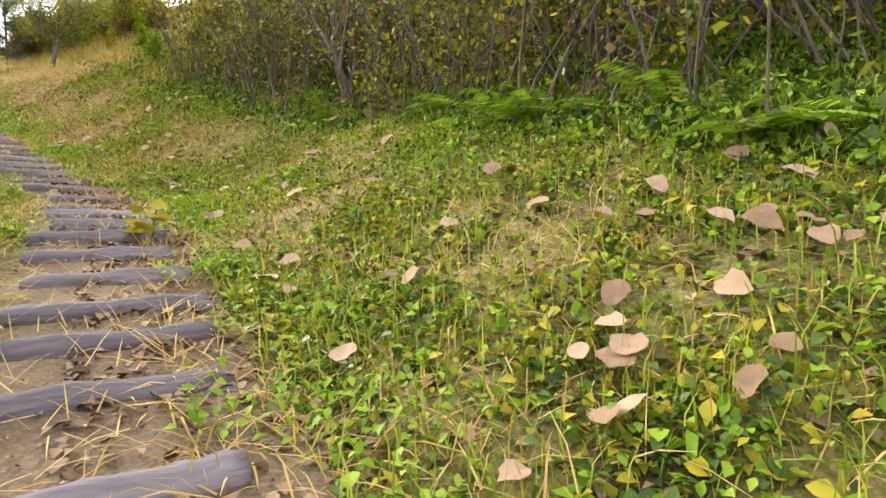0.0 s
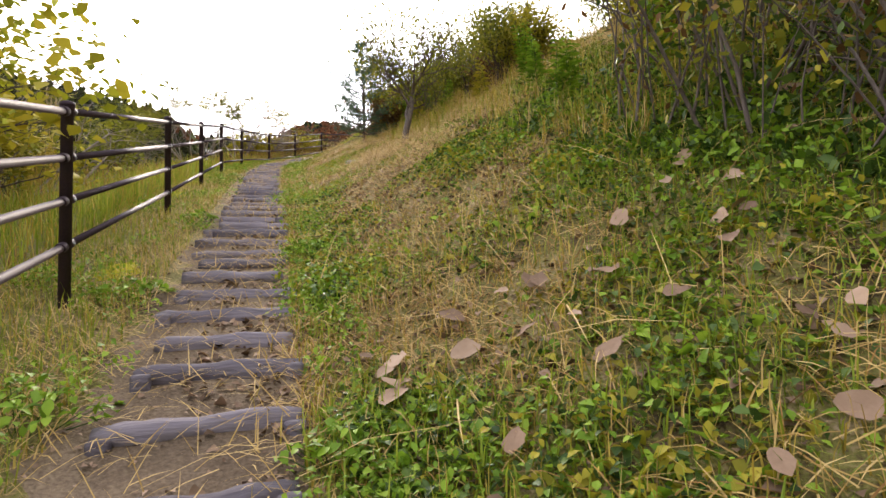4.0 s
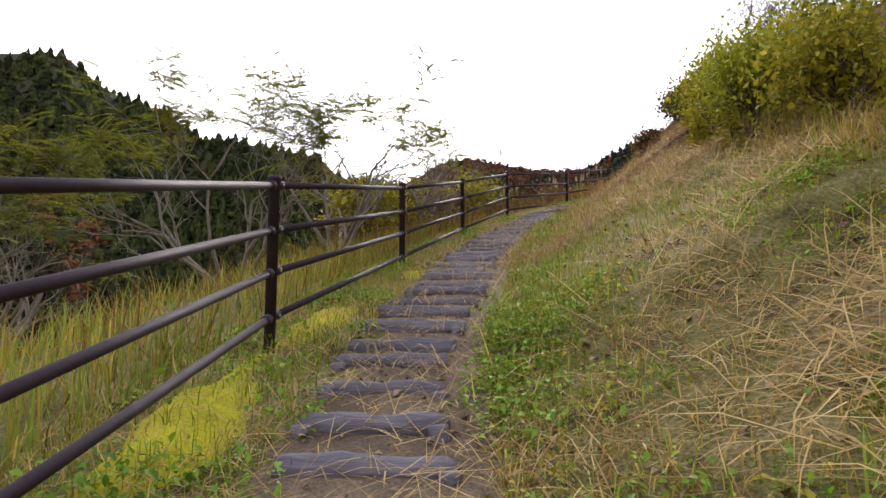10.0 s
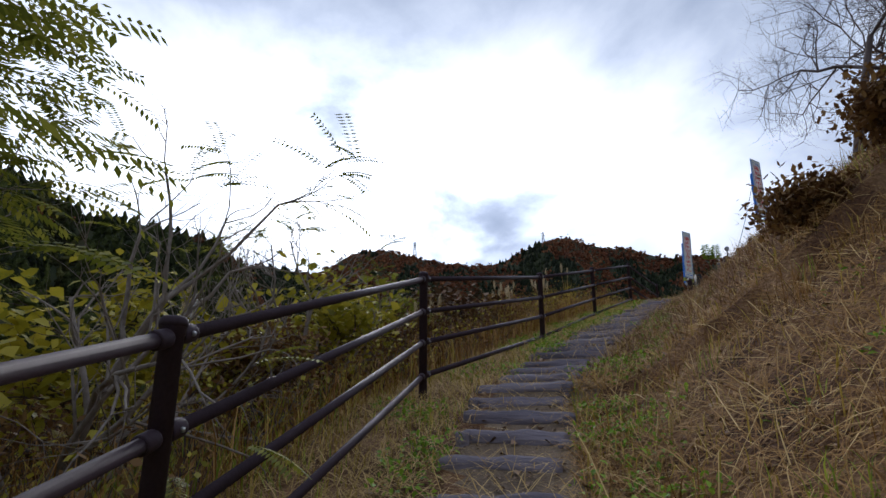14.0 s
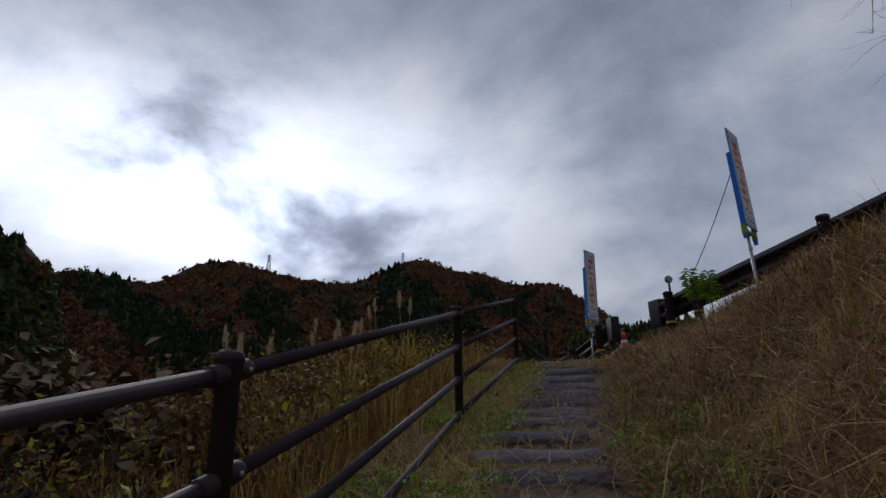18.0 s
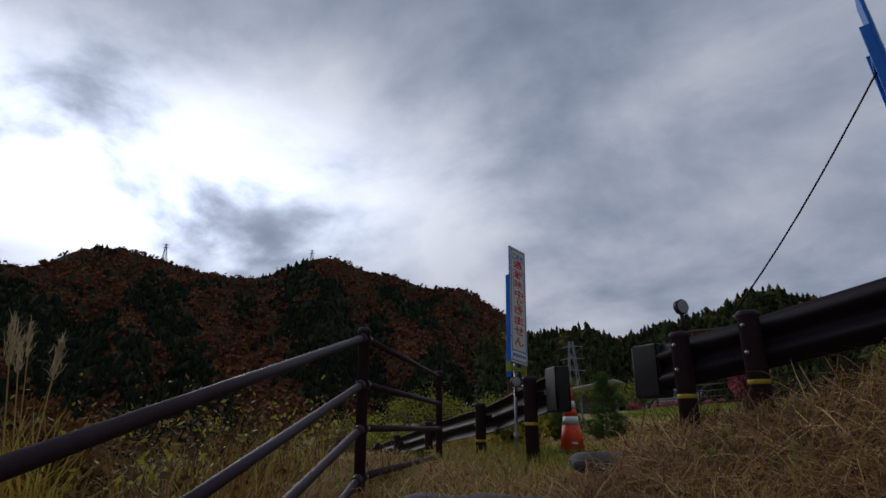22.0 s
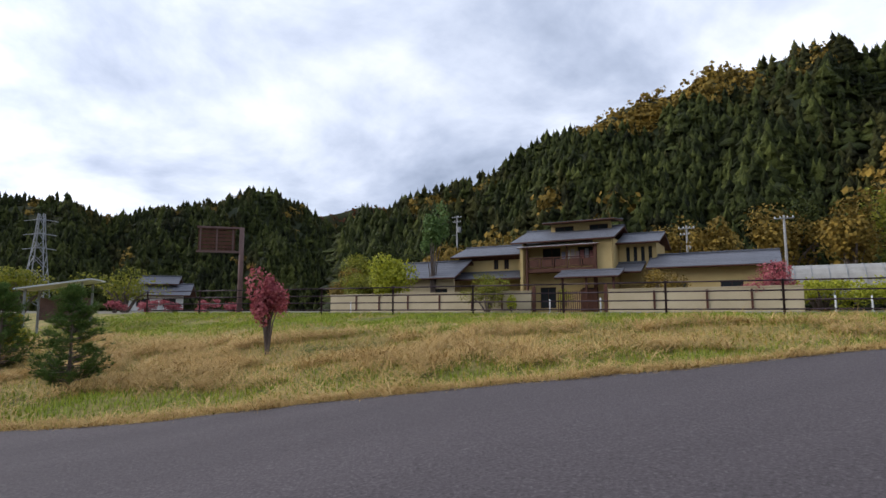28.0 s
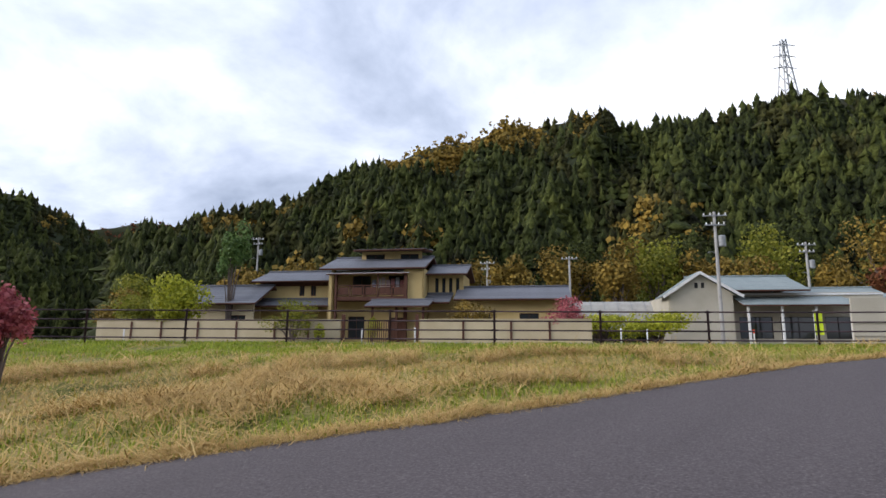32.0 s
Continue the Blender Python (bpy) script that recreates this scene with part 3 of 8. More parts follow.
def log_mesh(seed):
    rr = random.Random(seed)
    b = bmesh.new()
    n, sides, L = 15, 14, 1.02
    rings = []
    for i in range(n):
        x = (i / (n - 1) - 0.5) * L
        r = 0.062 + 0.006 * math.sin(i * 0.9 + seed) - (0.010 if i in (0, n - 1) else 0)
        bend = 0.012 * math.sin(i * 0.4 + seed * 2)
        ring = []
        for k in range(sides):
            a = 2 * math.pi * k / sides
            q = r * (1 + 0.09 * math.sin(3 * a + seed + 0.25 * i) + rr.uniform(-0.075, 0.075))
            ring.append(b.verts.new((x, q * math.cos(a) + bend, q * math.sin(a))))
        rings.append(ring)
    for p, q in zip(rings, rings[1:]):
        for k in range(sides):
            b.faces.new((p[k], p[(k + 1) % sides], q[(k + 1) % sides], q[k]))
    b.faces.new(rings[0][::-1]), b.faces.new(rings[-1])
    bmesh.ops.recalc_face_normals(b, faces=b.faces[:])
    return bm_mesh("log", b, M["log"], True)


LOGS = [log_mesh(k) for k in range(7)]
STAKE = bm_mesh("stake", lathe([(0.044, -0.25), (0.046, 0.05), (0.042, 0.062), (0.02, 0.066)], 12), M["log"], True)
for i, s in enumerate(LOG_LOW + LOG_HIGH):
    s -= float(np.interp(s, [0, 2, 7, 10, 13, 16, 18], [0.25, 0.27, 0.28, 0.13, 0.16, 0.05, 0.0]))
    d = float(np.interp(s, [0, 6, 11, 16, 20, 25, 30, 35, 40, 46], [1.07, 1.0, 1.03, 1.03, 1.0, 0.88, 0.78, 0.86, 0.70, 0.76])) + rnd.uniform(-0.05, 0.05)
    x, y, z, t = path_at(s, d)
    yaw = math.degrees(math.atan2(t[1], t[0])) - 90 + rnd.uniform(-4, 4)
    ln = rnd.uniform(0.88, 1.08) * float(np.interp(s, [0, 8, 14, 18, 30, 36, 46], [0.78, 0.77, 0.80, 0.70, 0.74, 0.78, 0.80]))
    step = thing("log_step", pose(x, y, z + rnd.uniform(-0.016, 0.012), 0, rnd.uniform(-1.5, 1.5), yaw), "weathered grey log laid across the earth path as a step", "step", "log steps of the stairway")
    lg = part("log", LOGS[i % 7], parent=step, m=Matrix.Diagonal((ln, 1, 1, 1)))
    for sx in (-1, 1):
        if rnd.random() < 0.55:
            part("stake", STAKE, parent=step, m=pose(sx * (0.46 * ln), -0.085, rnd.uniform(-0.05, -0.005), rnd.uniform(-4, 4), rnd.uniform(-4, 4), 0))

# ---- plants: materials ----
M.update(
    grass=mat("green_grass", [(0.10, 0.16, 0.012), (0.25, 0.32, 0.03), (0.43, 0.46, 0.06)], 0.65, grain=3, coarse=0.6, bump=0, island=0.55, trans=0.25),
    grass_dry=mat("yellowing_grass", [(0.24, 0.17, 0.025), (0.46, 0.33, 0.055), (0.62, 0.46, 0.11)], 0.7, grain=3, coarse=0.5, bump=0, island=0.55, trans=0.25),
    straw=mat("dry_straw", [(0.27, 0.16, 0.05), (0.50, 0.33, 0.11), (0.70, 0.50, 0.22)], 0.75, grain=4, coarse=0.7, bump=0, island=0.6, trans=0.15),
    weed=mat("weed_leaves", [(0.07, 0.15, 0.012), (0.19, 0.33, 0.025), (0.36, 0.50, 0.055)], 0.55, grain=5, coarse=1.2, bump=0, island=0.6, trans=0.3),
    weed_yellow=mat("yellowing_leaves", [(0.16, 0.16, 0.015), (0.38, 0.33, 0.03), (0.52, 0.42, 0.05)], 0.6, grain=5, coarse=1.5, bump=0, island=0.6, trans=0.3),
    dead=mat("dead_leaves", [(0.15, 0.09, 0.058), (0.29, 0.185, 0.12), (0.43, 0.30, 0.21)], 0.8, grain=25, coarse=6, bump=0.2, island=0.6),
    dead_dark=mat("old_brown_leaves", [(0.05, 0.03, 0.02), (0.14, 0.085, 0.05), (0.25, 0.16, 0.10)], 0.85, grain=12, coarse=3, bump=0.2, island=0.6),
    moss=mat("yellow_moss", [(0.22, 0.20, 0.01), (0.50, 0.44, 0.02), (0.62, 0.54, 0.04)], 0.95, grain=60, coarse=4, bump=0.8, dist=0.02),
    pine=mat("pine_needles", [(0.04, 0.085, 0.05), (0.10, 0.18, 0.11), (0.19, 0.30, 0.19)], 0.6, grain=4, coarse=1.5, bump=0, island=0.5, trans=0.1),
    olive=mat("olive_leaves", [(0.08, 0.10, 0.012), (0.20, 0.21, 0.025), (0.36, 0.33, 0.05)], 0.6, grain=5, coarse=0.9, bump=0, island=0.6, trans=0.4),
    bush=mat("garden_leaves", [(0.13, 0.15, 0.012), (0.31, 0.33, 0.025), (0.54, 0.52, 0.05)], 0.6, grain=3, coarse=0.7, bump=0, island=0.5, trans=0.25),
    pine_green=mat("green_pine_needles", [(0.04, 0.08, 0.02), (0.10, 0.17, 0.045), (0.20, 0.29, 0.08)], 0.6, grain=4, coarse=1.5, bump=0, island=0.5, trans=0.2),
    red=mat("red_maple_leaves", [(0.20, 0.04, 0.05), (0.40, 0.10, 0.12), (0.55, 0.20, 0.20)], 0.65, grain=4, coarse=1.0, bump=0, island=0.6, trans=0.25),
    rust=mat("rust_autumn_leaves", [(0.05, 0.018, 0.009), (0.15, 0.052, 0.022), (0.27, 0.115, 0.045)], 0.9, grain=0.6, coarse=0.03, bump=0.6, dist=0.6, island=0.3, lo=0.34, hi=0.66),
    ochre=mat("ochre_autumn_leaves", [(0.08, 0.06, 0.012), (0.21, 0.14, 0.025), (0.36, 0.23, 0.04)], 0.85, grain=1.2, coarse=0.15, bump=0, island=0.3, lo=0.34, hi=0.66),
    conifer=mat("dark_conifer_foliage", [(0.007, 0.011, 0.0025), (0.036, 0.047, 0.009), (0.105, 0.12, 0.025)], 0.9, grain=2.2, coarse=0.06, bump=1.0, dist=0.5, island=0.35, lo=0.34, hi=0.66),
    conifer_olive=mat("olive_conifer_foliage", [(0.010, 0.012, 0.003), (0.038, 0.040, 0.009), (0.10, 0.098, 0.024)], 0.9, grain=2.2, coarse=0.06, bump=1.0, dist=0.5, island=0.35, lo=0.34, hi=0.66),
    # conifer foliage again, with the far slopes' shade put into its darker colours
    conifer_shaded=mat("shadowed_conifer_foliage", [(0.005, 0.008, 0.004), (0.014, 0.020, 0.008), (0.04, 0.05, 0.018)], 0.95, grain=0.5, coarse=0.02, bump=0.6, dist=1.0, island=0.3, lo=0.34, hi=0.66),
    straw_brown=mat("brown_straw", [(0.12, 0.052, 0.014), (0.31, 0.160, 0.046), (0.50, 0.30, 0.10)], 0.8, grain=4, coarse=0.8, bump=0, island=0.6, trans=0.1),
    straw_matted=mat("matted_straw", [(0.06, 0.026, 0.011), (0.17, 0.080, 0.030), (0.36, 0.20, 0.085)], 0.85, grain=4, coarse=0.8, bump=0, island=0.6, trans=0.1),
    scrub=mat("brown_scrub_leaves", [(0.06, 0.03, 0.012), (0.16, 0.08, 0.03), (0.30, 0.18, 0.06)], 0.8, grain=5, coarse=1.0, bump=0, island=0.6, trans=0.2),
    weed_dark=mat("dark_glossy_leaves", [(0.02, 0.045, 0.008), (0.06, 0.11, 0.02), (0.13, 0.20, 0.04)], 0.45, grain=5, coarse=1.2, bump=0, island=0.6, trans=0.2),
    plume=mat("pampas_plumes", [(0.40, 0.31, 0.17), (0.62, 0.52, 0.34)], 0.8, grain=20, coarse=5, bump=0, island=0.4, trans=0.3),
)
rng = np.random.default_rng(11)


TAN = np.diff(LINE[:, :2], axis=0) / SEG[:, None]
TAN_AT = np.concatenate([TAN[:1], (TAN[:-1] + TAN[1:]) / 2, TAN[-1:]])
TAN_AT /= np.hypot(*TAN_AT.T)[:, None]


def path_xy(s, d):
    """Places from distances along the fence line and to its right, fanned out round its bends."""
    i = np.clip(np.searchsorted(S_AT, s) - 1, 0, len(LINE) - 2)
    u = ((s - S_AT[i]) / SEG[i])[:, None]
    c = LINE[i][:, :2] * (1 - u) + LINE[i + 1][:, :2] * u
    t = TAN_AT[i] * (1 - u) + TAN_AT[i + 1] * u
    return c[:, 0] + t[:, 1] * d, c[:, 1] - t[:, 0] * d


def on_ground(x, y, lift=0.0):
    return np.stack([x, y, ground_z(x, y) + lift], 1)


def strewn(n, s0, s1, d0, d1, near=1.0):
    """Places strewn beside the path; near over 1 crowds them towards the first edge."""
    s = rng.uniform(s0, s1, n)
    d = d0 + (d1 - d0) * rng.uniform(0, 1, n) ** near
    return path_xy(s, d)


def clumped(x, y, f, keep, seed=0.0):
    """Thins places out so that they stand in patches."""
    w = 0.5 + 0.5 * wob(x, y, f, seed) + rng.uniform(-0.25, 0.25, len(x))
    k = w > 1 - keep
    return x[k], y[k]


def lie(P):
    """Upward normals of the ground under places."""
    e = 0.15
    zx = ground_z(P[:, 0] + e, P[:, 1]) - ground_z(P[:, 0] - e, P[:, 1])
    zy = ground_z(P[:, 0], P[:, 1] + e) - ground_z(P[:, 0], P[:, 1] - e)
    N = np.stack([-zx / (2 * e), -zy / (2 * e), np.ones(len(P))], 1)
    return N / np.linalg.norm(N, axis=1, keepdims=True)


def blades(P, h0, h1, width, lean=0.35, curl=0.5):
    """Bent, tapering blades, standing, or lying on the slope where lean is over one: vertices and triangles."""
    n = len(P)
    h = rng.uniform(h0, h1, n)[:, None]
    a = rng.uniform(0, 2 * np.pi, n)
    D = np.stack([np.cos(a), np.sin(a), np.zeros(n)], 1)
    if lean > 1:
        up = lie(P)
        D = D - up * np.sum(D * up, 1)[:, None]
        D /= np.linalg.norm(D, axis=1, keepdims=True)
        tilt = np.clip(rng.normal(1.28, 0.2, n), 0.5, 1.5)[:, None]
        P = P + up * rng.uniform(0.0, 0.03, n)[:, None]
    else:
        up = np.array([0, 0, 1.0])
        tilt = np.abs(rng.normal(0, lean, n))[:, None]
    W = np.cross(up, D) * (width * rng.uniform(0.6, 1.4, n))[:, None] / 2
    mid = P + h * 0.55 * (up * np.cos(tilt) + D * np.sin(tilt))
    t2 = tilt + curl * rng.uniform(0.3, 1.3, n)[:, None]
    tip = mid + h * 0.45 * (up * np.cos(t2) + D * np.sin(t2))
    V = np.stack([P - W, P + W, mid + W * 0.8, mid - W * 0.8, tip], 1)
    V[:, :2] -= np.broadcast_to(up, (n, 3))[:, None] * 0.008
    o = (np.arange(n) * 5)[:, None, None]
    T = o + np.array([[0, 1, 2], [0, 2, 3], [3, 2, 4]])
    return V.reshape(-1, 3), T.reshape(-1, 3)


def leaf_set(P, size, aspect=0.6, flat=0.6, fold=0.25):
    """Folded pointed leaves that lean any way: vertices and triangles."""
    n = len(P)
    s = (size * rng.uniform(0.55, 1.35, n))[:, None]
    a, e = rng.uniform(0, 2 * np.pi, n), rng.normal(0.15, flat, n)
    D = np.stack([np.cos(a) * np.cos(e), np.sin(a) * np.cos(e), np.sin(e)], 1)
    W = np.stack([-np.sin(a), np.cos(a), rng.normal(0, 0.35, n)], 1)
    U = np.cross(D, W)
    base, tip = P - D * s * 0.5, P + D * s * 0.5 - np.array([0, 0, 1]) * s * 0.12
    mid = P + D * s * 0.04
    lf, rt = mid + W * s * aspect * 0.5 + U * s * fold * 0.5, mid - W * s * aspect * 0.5 + U * s * fold * 0.5
    q1l, q1r = base + (lf - base) * 0.55 + W * s * aspect * 0.12, base + (rt - base) * 0.55 - W * s * aspect * 0.12
    V = np.stack([base, q1l, lf, tip, rt, q1r, mid], 1)
    o = (np.arange(n) * 7)[:, None, None]
    T = o + np.array([[0, 1, 6], [1, 2, 6], [2, 3, 6], [3, 4, 6], [4, 5, 6], [5, 0, 6]])
    return V.reshape(-1, 3), T.reshape(-1, 3)


def curled_leaves(P, size, curl=0.3):
    """Large fallen leaves: lobed, pointed outlines that curl up at the rim and lie on the plants below."""
    n = len(P)
    s = (size * rng.uniform(0.6, 1.35, n))[:, None, None]
    a = 2 * np.pi * np.arange(10) / 10
    rim = np.stack([0.5 * np.cos(a) * (1 + 0.12 * (np.arange(10) == 0)), 0.38 * np.sin(a) * (1 - 0.15 * np.cos(a)), np.zeros(10)], 1)[None] * rng.uniform(0.82, 1.12, (n, 10, 1))
    rim = np.repeat(rim, 1, 0) * s
    c = rng.uniform(0.2, 1.0, (n, 1)) * curl
    rim[..., 2] = c * (np.abs(rim[..., 1]) / s[..., 0]) * s[..., 0] * 1.4 + rng.normal(0, 0.035, (n, 10)) * s[..., 0]
    V = np.concatenate([rim, np.zeros((n, 1, 3))], 1)
    U = lie(P) + rng.normal(0, 0.28, (n, 3))
    U /= np.linalg.norm(U, axis=1, keepdims=True)
    D = np.cross(U, rng.normal(0, 1, (n, 3)))
    D /= np.linalg.norm(D, axis=1, keepdims=True)
    W = np.cross(U, D)
    V = P[:, None] + V[..., 0:1] * D[:, None] + V[..., 1:2] * W[:, None] + V[..., 2:3] * U[:, None]
    o = (np.arange(n) * 11)[:, None, None]
    return V.reshape(-1, 3), (o + np.array([[10, k, (k + 1) % 10] for k in range(10)])).reshape(-1, 3)


def little_leaves(P, size, aspect=0.55, flat=0.7):
    """Small leaves of two triangles."""
    n = len(P)
    s = (size * rng.uniform(0.6, 1.4, n))[:, None]
    a, e = rng.uniform(0, 2 * np.pi, n), rng.normal(0.0, flat, n)
    D = np.stack([np.cos(a) * np.cos(e), np.sin(a) * np.cos(e), np.sin(e)], 1)
    W = np.stack([-np.sin(a), np.cos(a), rng.normal(0, 0.6, n)], 1) * s * aspect * 0.5
    V = np.stack([P - D * s * 0.5, P + W, P + D * s * 0.5, P - W], 1)
    o = (np.arange(n) * 4)[:, None, None]
    T = o + np.array([[0, 1, 2], [0, 2, 3]])
    return V.reshape(-1, 3), T.reshape(-1, 3)


def stuff(name, VT, material, label, category):
    return tagged(new(name, mesh_np(name, VT[0], VT[1], material)), label, category, kind="stuff")


def merged(sets):
    V, T, o = [], [], 0
    for v, t in sets:
        V.append(v), T.append(t + o)
        o += len(v)
    return np.concatenate(V), np.concatenate(T)


def tufts(x, y, per, radius):
    """Several places round each place."""
    n = len(x)
    a, r = rng.uniform(0, 2 * np.pi, (n, per)), radius * np.sqrt(rng.uniform(0, 1, (n, per)))
    return (x[:, None] + r * np.cos(a)).ravel(), (y[:, None] + r * np.sin(a)).ravel()


# ---- plants along the stairs ----
def patch(x, y):
    """Where the bank is green: over 0; where it is bare and brown: under 0."""
    return 0.6 * wob(x, y, 0.9, 1.0) + 0.6 * wob(x, y, 2.3, 4.0) + 0.35 * wob(x, y, 5.1, 2.0)


def in_patch(x, y, level, soft=0.3, sign=1):
    k = sign * (patch(x, y) - level) + rng.normal(0, soft, len(x)) > 0
    return x[k], y[k]


def undergrowth():
    # broad-leaved weeds on the lower bank, in patches
    x, y = strewn(23000, -3.0, 16.5, 1.6, 8.0, 1.5)
    x, y = in_patch(x, y, -0.20, 0.24)
    tx, ty = tufts(x, y, 11, 0.12)
    P = on_ground(tx, ty)
    P[:, 2] += rng.uniform(0.01, 0.15, len(P)) * (0.35 + 0.65 * np.clip(patch(P[:, 0], P[:, 1]) + 0.3, 0, 1))
    _, dd, _ = along(P[:, 0], P[:, 1])
    q = rng.random(len(P)) + 0.18 * wob(P[:, 0], P[:, 1], 3.3, 8.0)
    near = dd < 3.8
    stuff("bank_weeds", leaf_set(P[near & (q < 0.45)], 0.036, 0.66), M["weed"], "low green weeds covering the shaded bank", "weeds")
    stuff("bank_broad_weeds", leaf_set(P[near & (q > 0.45) & (q < 0.56)], 0.058, 0.78), M["weed"], "broad bright green weed leaves on the bank", "weeds")
    stuff("bank_dark_weeds", leaf_set(P[near & (q > 0.58) & (q < 0.86)], 0.05, 0.6), M["weed_dark"], "dark green ground-cover leaves on the bank", "weeds")
    stuff("bank_weeds_yellow", leaf_set(P[near & (q > 0.86)], 0.055, 0.62), M["weed_yellow"], "yellowing weed leaves among the bank's weeds", "weeds")
    stuff("bank_weeds_upper", little_leaves(P[~near & (q < 0.5)], 0.07), M["weed"], "green weeds higher on the shaded bank", "weeds")
    stuff("bank_weeds_upper_dark", little_leaves(P[~near & (q > 0.5)], 0.08), M["weed_dark"], "dark green weeds higher on the shaded bank", "weeds")
    # clumps of weeds that edge the steps
    x, y = strewn(170, -3, 46, 1.3, 1.85)
    x2, y2 = strewn(230, -3, 46, -0.35, 0.52)
    tx, ty = tufts(np.r_[x, x2], np.r_[y, y2], 70, 0.2)
    P = on_ground(tx, ty)
    P[:, 2] += rng.uniform(0.01, 0.13, len(P))
    stuff("edge_weeds", leaf_set(P, 0.040, 0.55), M["weed"], "bright green weeds growing beside the log steps", "weeds")
    # low weeds among the straw higher up
    x, y = strewn(8000, 12, 27, 1.4, 6.5, 1.4)
    x, y = in_patch(x, y, 0.0, 0.25)
    x2, y2 = strewn(70, 31, 46, 1.4, 5.0, 1.3)
    tx, ty = tufts(np.r_[x, x2], np.r_[y, y2], 12, 0.12)
    P = on_ground(tx, ty)
    P[:, 2] += rng.uniform(0.01, 0.09, len(P))
    q = rng.random(len(P))
    stuff("scattered_weeds", leaf_set(P[q < 0.6], 0.036, 0.6), M["weed"], "scattered green weeds in the grass", "weeds")
    stuff("scattered_yellow_weeds", leaf_set(P[q > 0.6], 0.034, 0.55), M["weed_yellow"], "scattered yellowing weeds in the grass", "weeds")


def grasses():
    sets_g, sets_y, sets_s, sets_b = [], [], [], []
    # lower bank: thin grass between the weeds, and dry litter where it is bare
    x, y = strewn(30000, -3, 12, 1.5, 8, 1.3)
    x, y = in_patch(x, y, -0.3, 0.35)
    sets_g.append(blades(on_ground(x, y), 0.06, 0.24, 0.006))
    x, y = strewn(11000, -3, 15, 1.2, 7, 1.4)
    x, y = in_patch(x, y, 0.15, 0.3, -1)
    sets_s.append(blades(on_ground(x, y, 0.012), 0.06, 0.24, 0.0055, 1.3, 0.4))
    sets_y.append(blades(on_ground(x[::3], y[::3]), 0.05, 0.2, 0.006, 0.7, 0.8))
    # fine dry stalks standing all over the lower bank
    x, y = strewn(10000, -3, 13, 1.75, 6, 1.2)
    k = rng.random(len(x)) < 0.5
    sets_y.append(blades(on_ground(x[k], y[k]), 0.08, 0.24, 0.0045, 0.8, 1.1))
    sets_s.append(blades(on_ground(x[~k], y[~k]), 0.10, 0.32, 0.004, 0.9, 0.8))
    # middle bank: short grass and matted straw
    x, y = strewn(120000, 8, 32, 1.4, 9, 1.5)
    s, _, _ = along(x, y)
    q = 0.15 + 0.7 * rng.random(len(x)) - 0.48 * patch(x, y) + np.interp(s, [8, 15, 24, 28], [-0.32, 0.0, -0.12, -0.14])
    tall = rng.random(len(x)) < 0.10
    g, w = q < 0.26, q > 0.52
    sets_g.append(blades(on_ground(x[g & ~tall], y[g & ~tall]), 0.04, 0.13, 0.0065, 0.6, 0.9))
    sets_g.append(blades(on_ground(x[g & tall], y[g & tall]), 0.12, 0.30, 0.0065, 0.35, 0.7))
    k = ~g & ~w
    sets_y.append(blades(on_ground(x[k], y[k]), 0.04, 0.15, 0.006, 0.9, 1.0))
    b = w & (rng.random(len(x)) < np.interp(s, [24, 28], [0.6, 0.35]))
    sets_s.append(blades(on_ground(x[w & ~b], y[w & ~b], 0.008), 0.07, 0.26, 0.005, 1.35, 0.5))
    sets_b.append(blades(on_ground(x[b], y[b], 0.006), 0.07, 0.24, 0.005, 1.35, 0.5))
    # upper bank: long brown straw
    x, y = strewn(105000, 29, 46.8, 1.3, 7, 1.4)
    s, _, _ = along(x, y)
    q = rng.random(len(x)) - 0.22 * patch(x, y)
    lush = np.interp(s, [33, 39], [0.22, 0.0])
    q = np.where(q > 0.22, 0.22 + (q - 0.22) * (1 - 1.1 * lush) - 0.35 * lush, q - 0.2 * lush)
    top = (q > 0.36) & (s > 36.5 + 1.2 * wob(x, y, 1.3, 2.0))
    stuff("matted_straw", blades(on_ground(x[top], y[top], 0.01), 0.10, 0.40, 0.006, 1.25, 0.6), M["straw_matted"], "matted red-brown straw on the upper bank", "straw")
    k = (q > 0.36) & ~top
    sets_b.append(blades(on_ground(x[k], y[k]), 0.08, 0.30, 0.006, 1.2, 0.7))
    k = (q > 0.30) & (q <= 0.36)
    sets_s.append(blades(on_ground(x[k], y[k], 0.02), 0.15, 0.42, 0.005, 1.3, 0.6))
    k = (q > 0.22) & (q <= 0.30)
    sets_y.append(blades(on_ground(x[k], y[k]), 0.06, 0.26, 0.006, 0.8, 1.0))
    k = q <= 0.02
    sets_g.append(blades(on_ground(x[k], y[k]), 0.05, 0.20, 0.006, 0.6))
    # rank brown and green tufts that stand, thickest under the crest guardrail
    x, y = strewn(260, 30, 46, 1.5, 5.5, 1.2)
    x2, y2 = strewn(240, 38.5, 45.6, 1.7, 5.0, 1.0)
    tx, ty = tufts(x2, y2, 12, 0.09)
    k = np.repeat(rng.random(len(x2)), 12)
    sets_g.append(blades(on_ground(tx[k < 0.12], ty[k < 0.12]), 0.14, 0.36, 0.007, 0.45, 0.7))
    k2 = (k >= 0.12) & (k < 0.4)
    sets_y.append(blades(on_ground(tx[k2], ty[k2]), 0.16, 0.45, 0.006, 0.5, 0.9))
    k2 = (k >= 0.4) & (k < 0.6)
    sets_s.append(blades(on_ground(tx[k2], ty[k2]), 0.2, 0.5, 0.005, 0.7, 0.9))
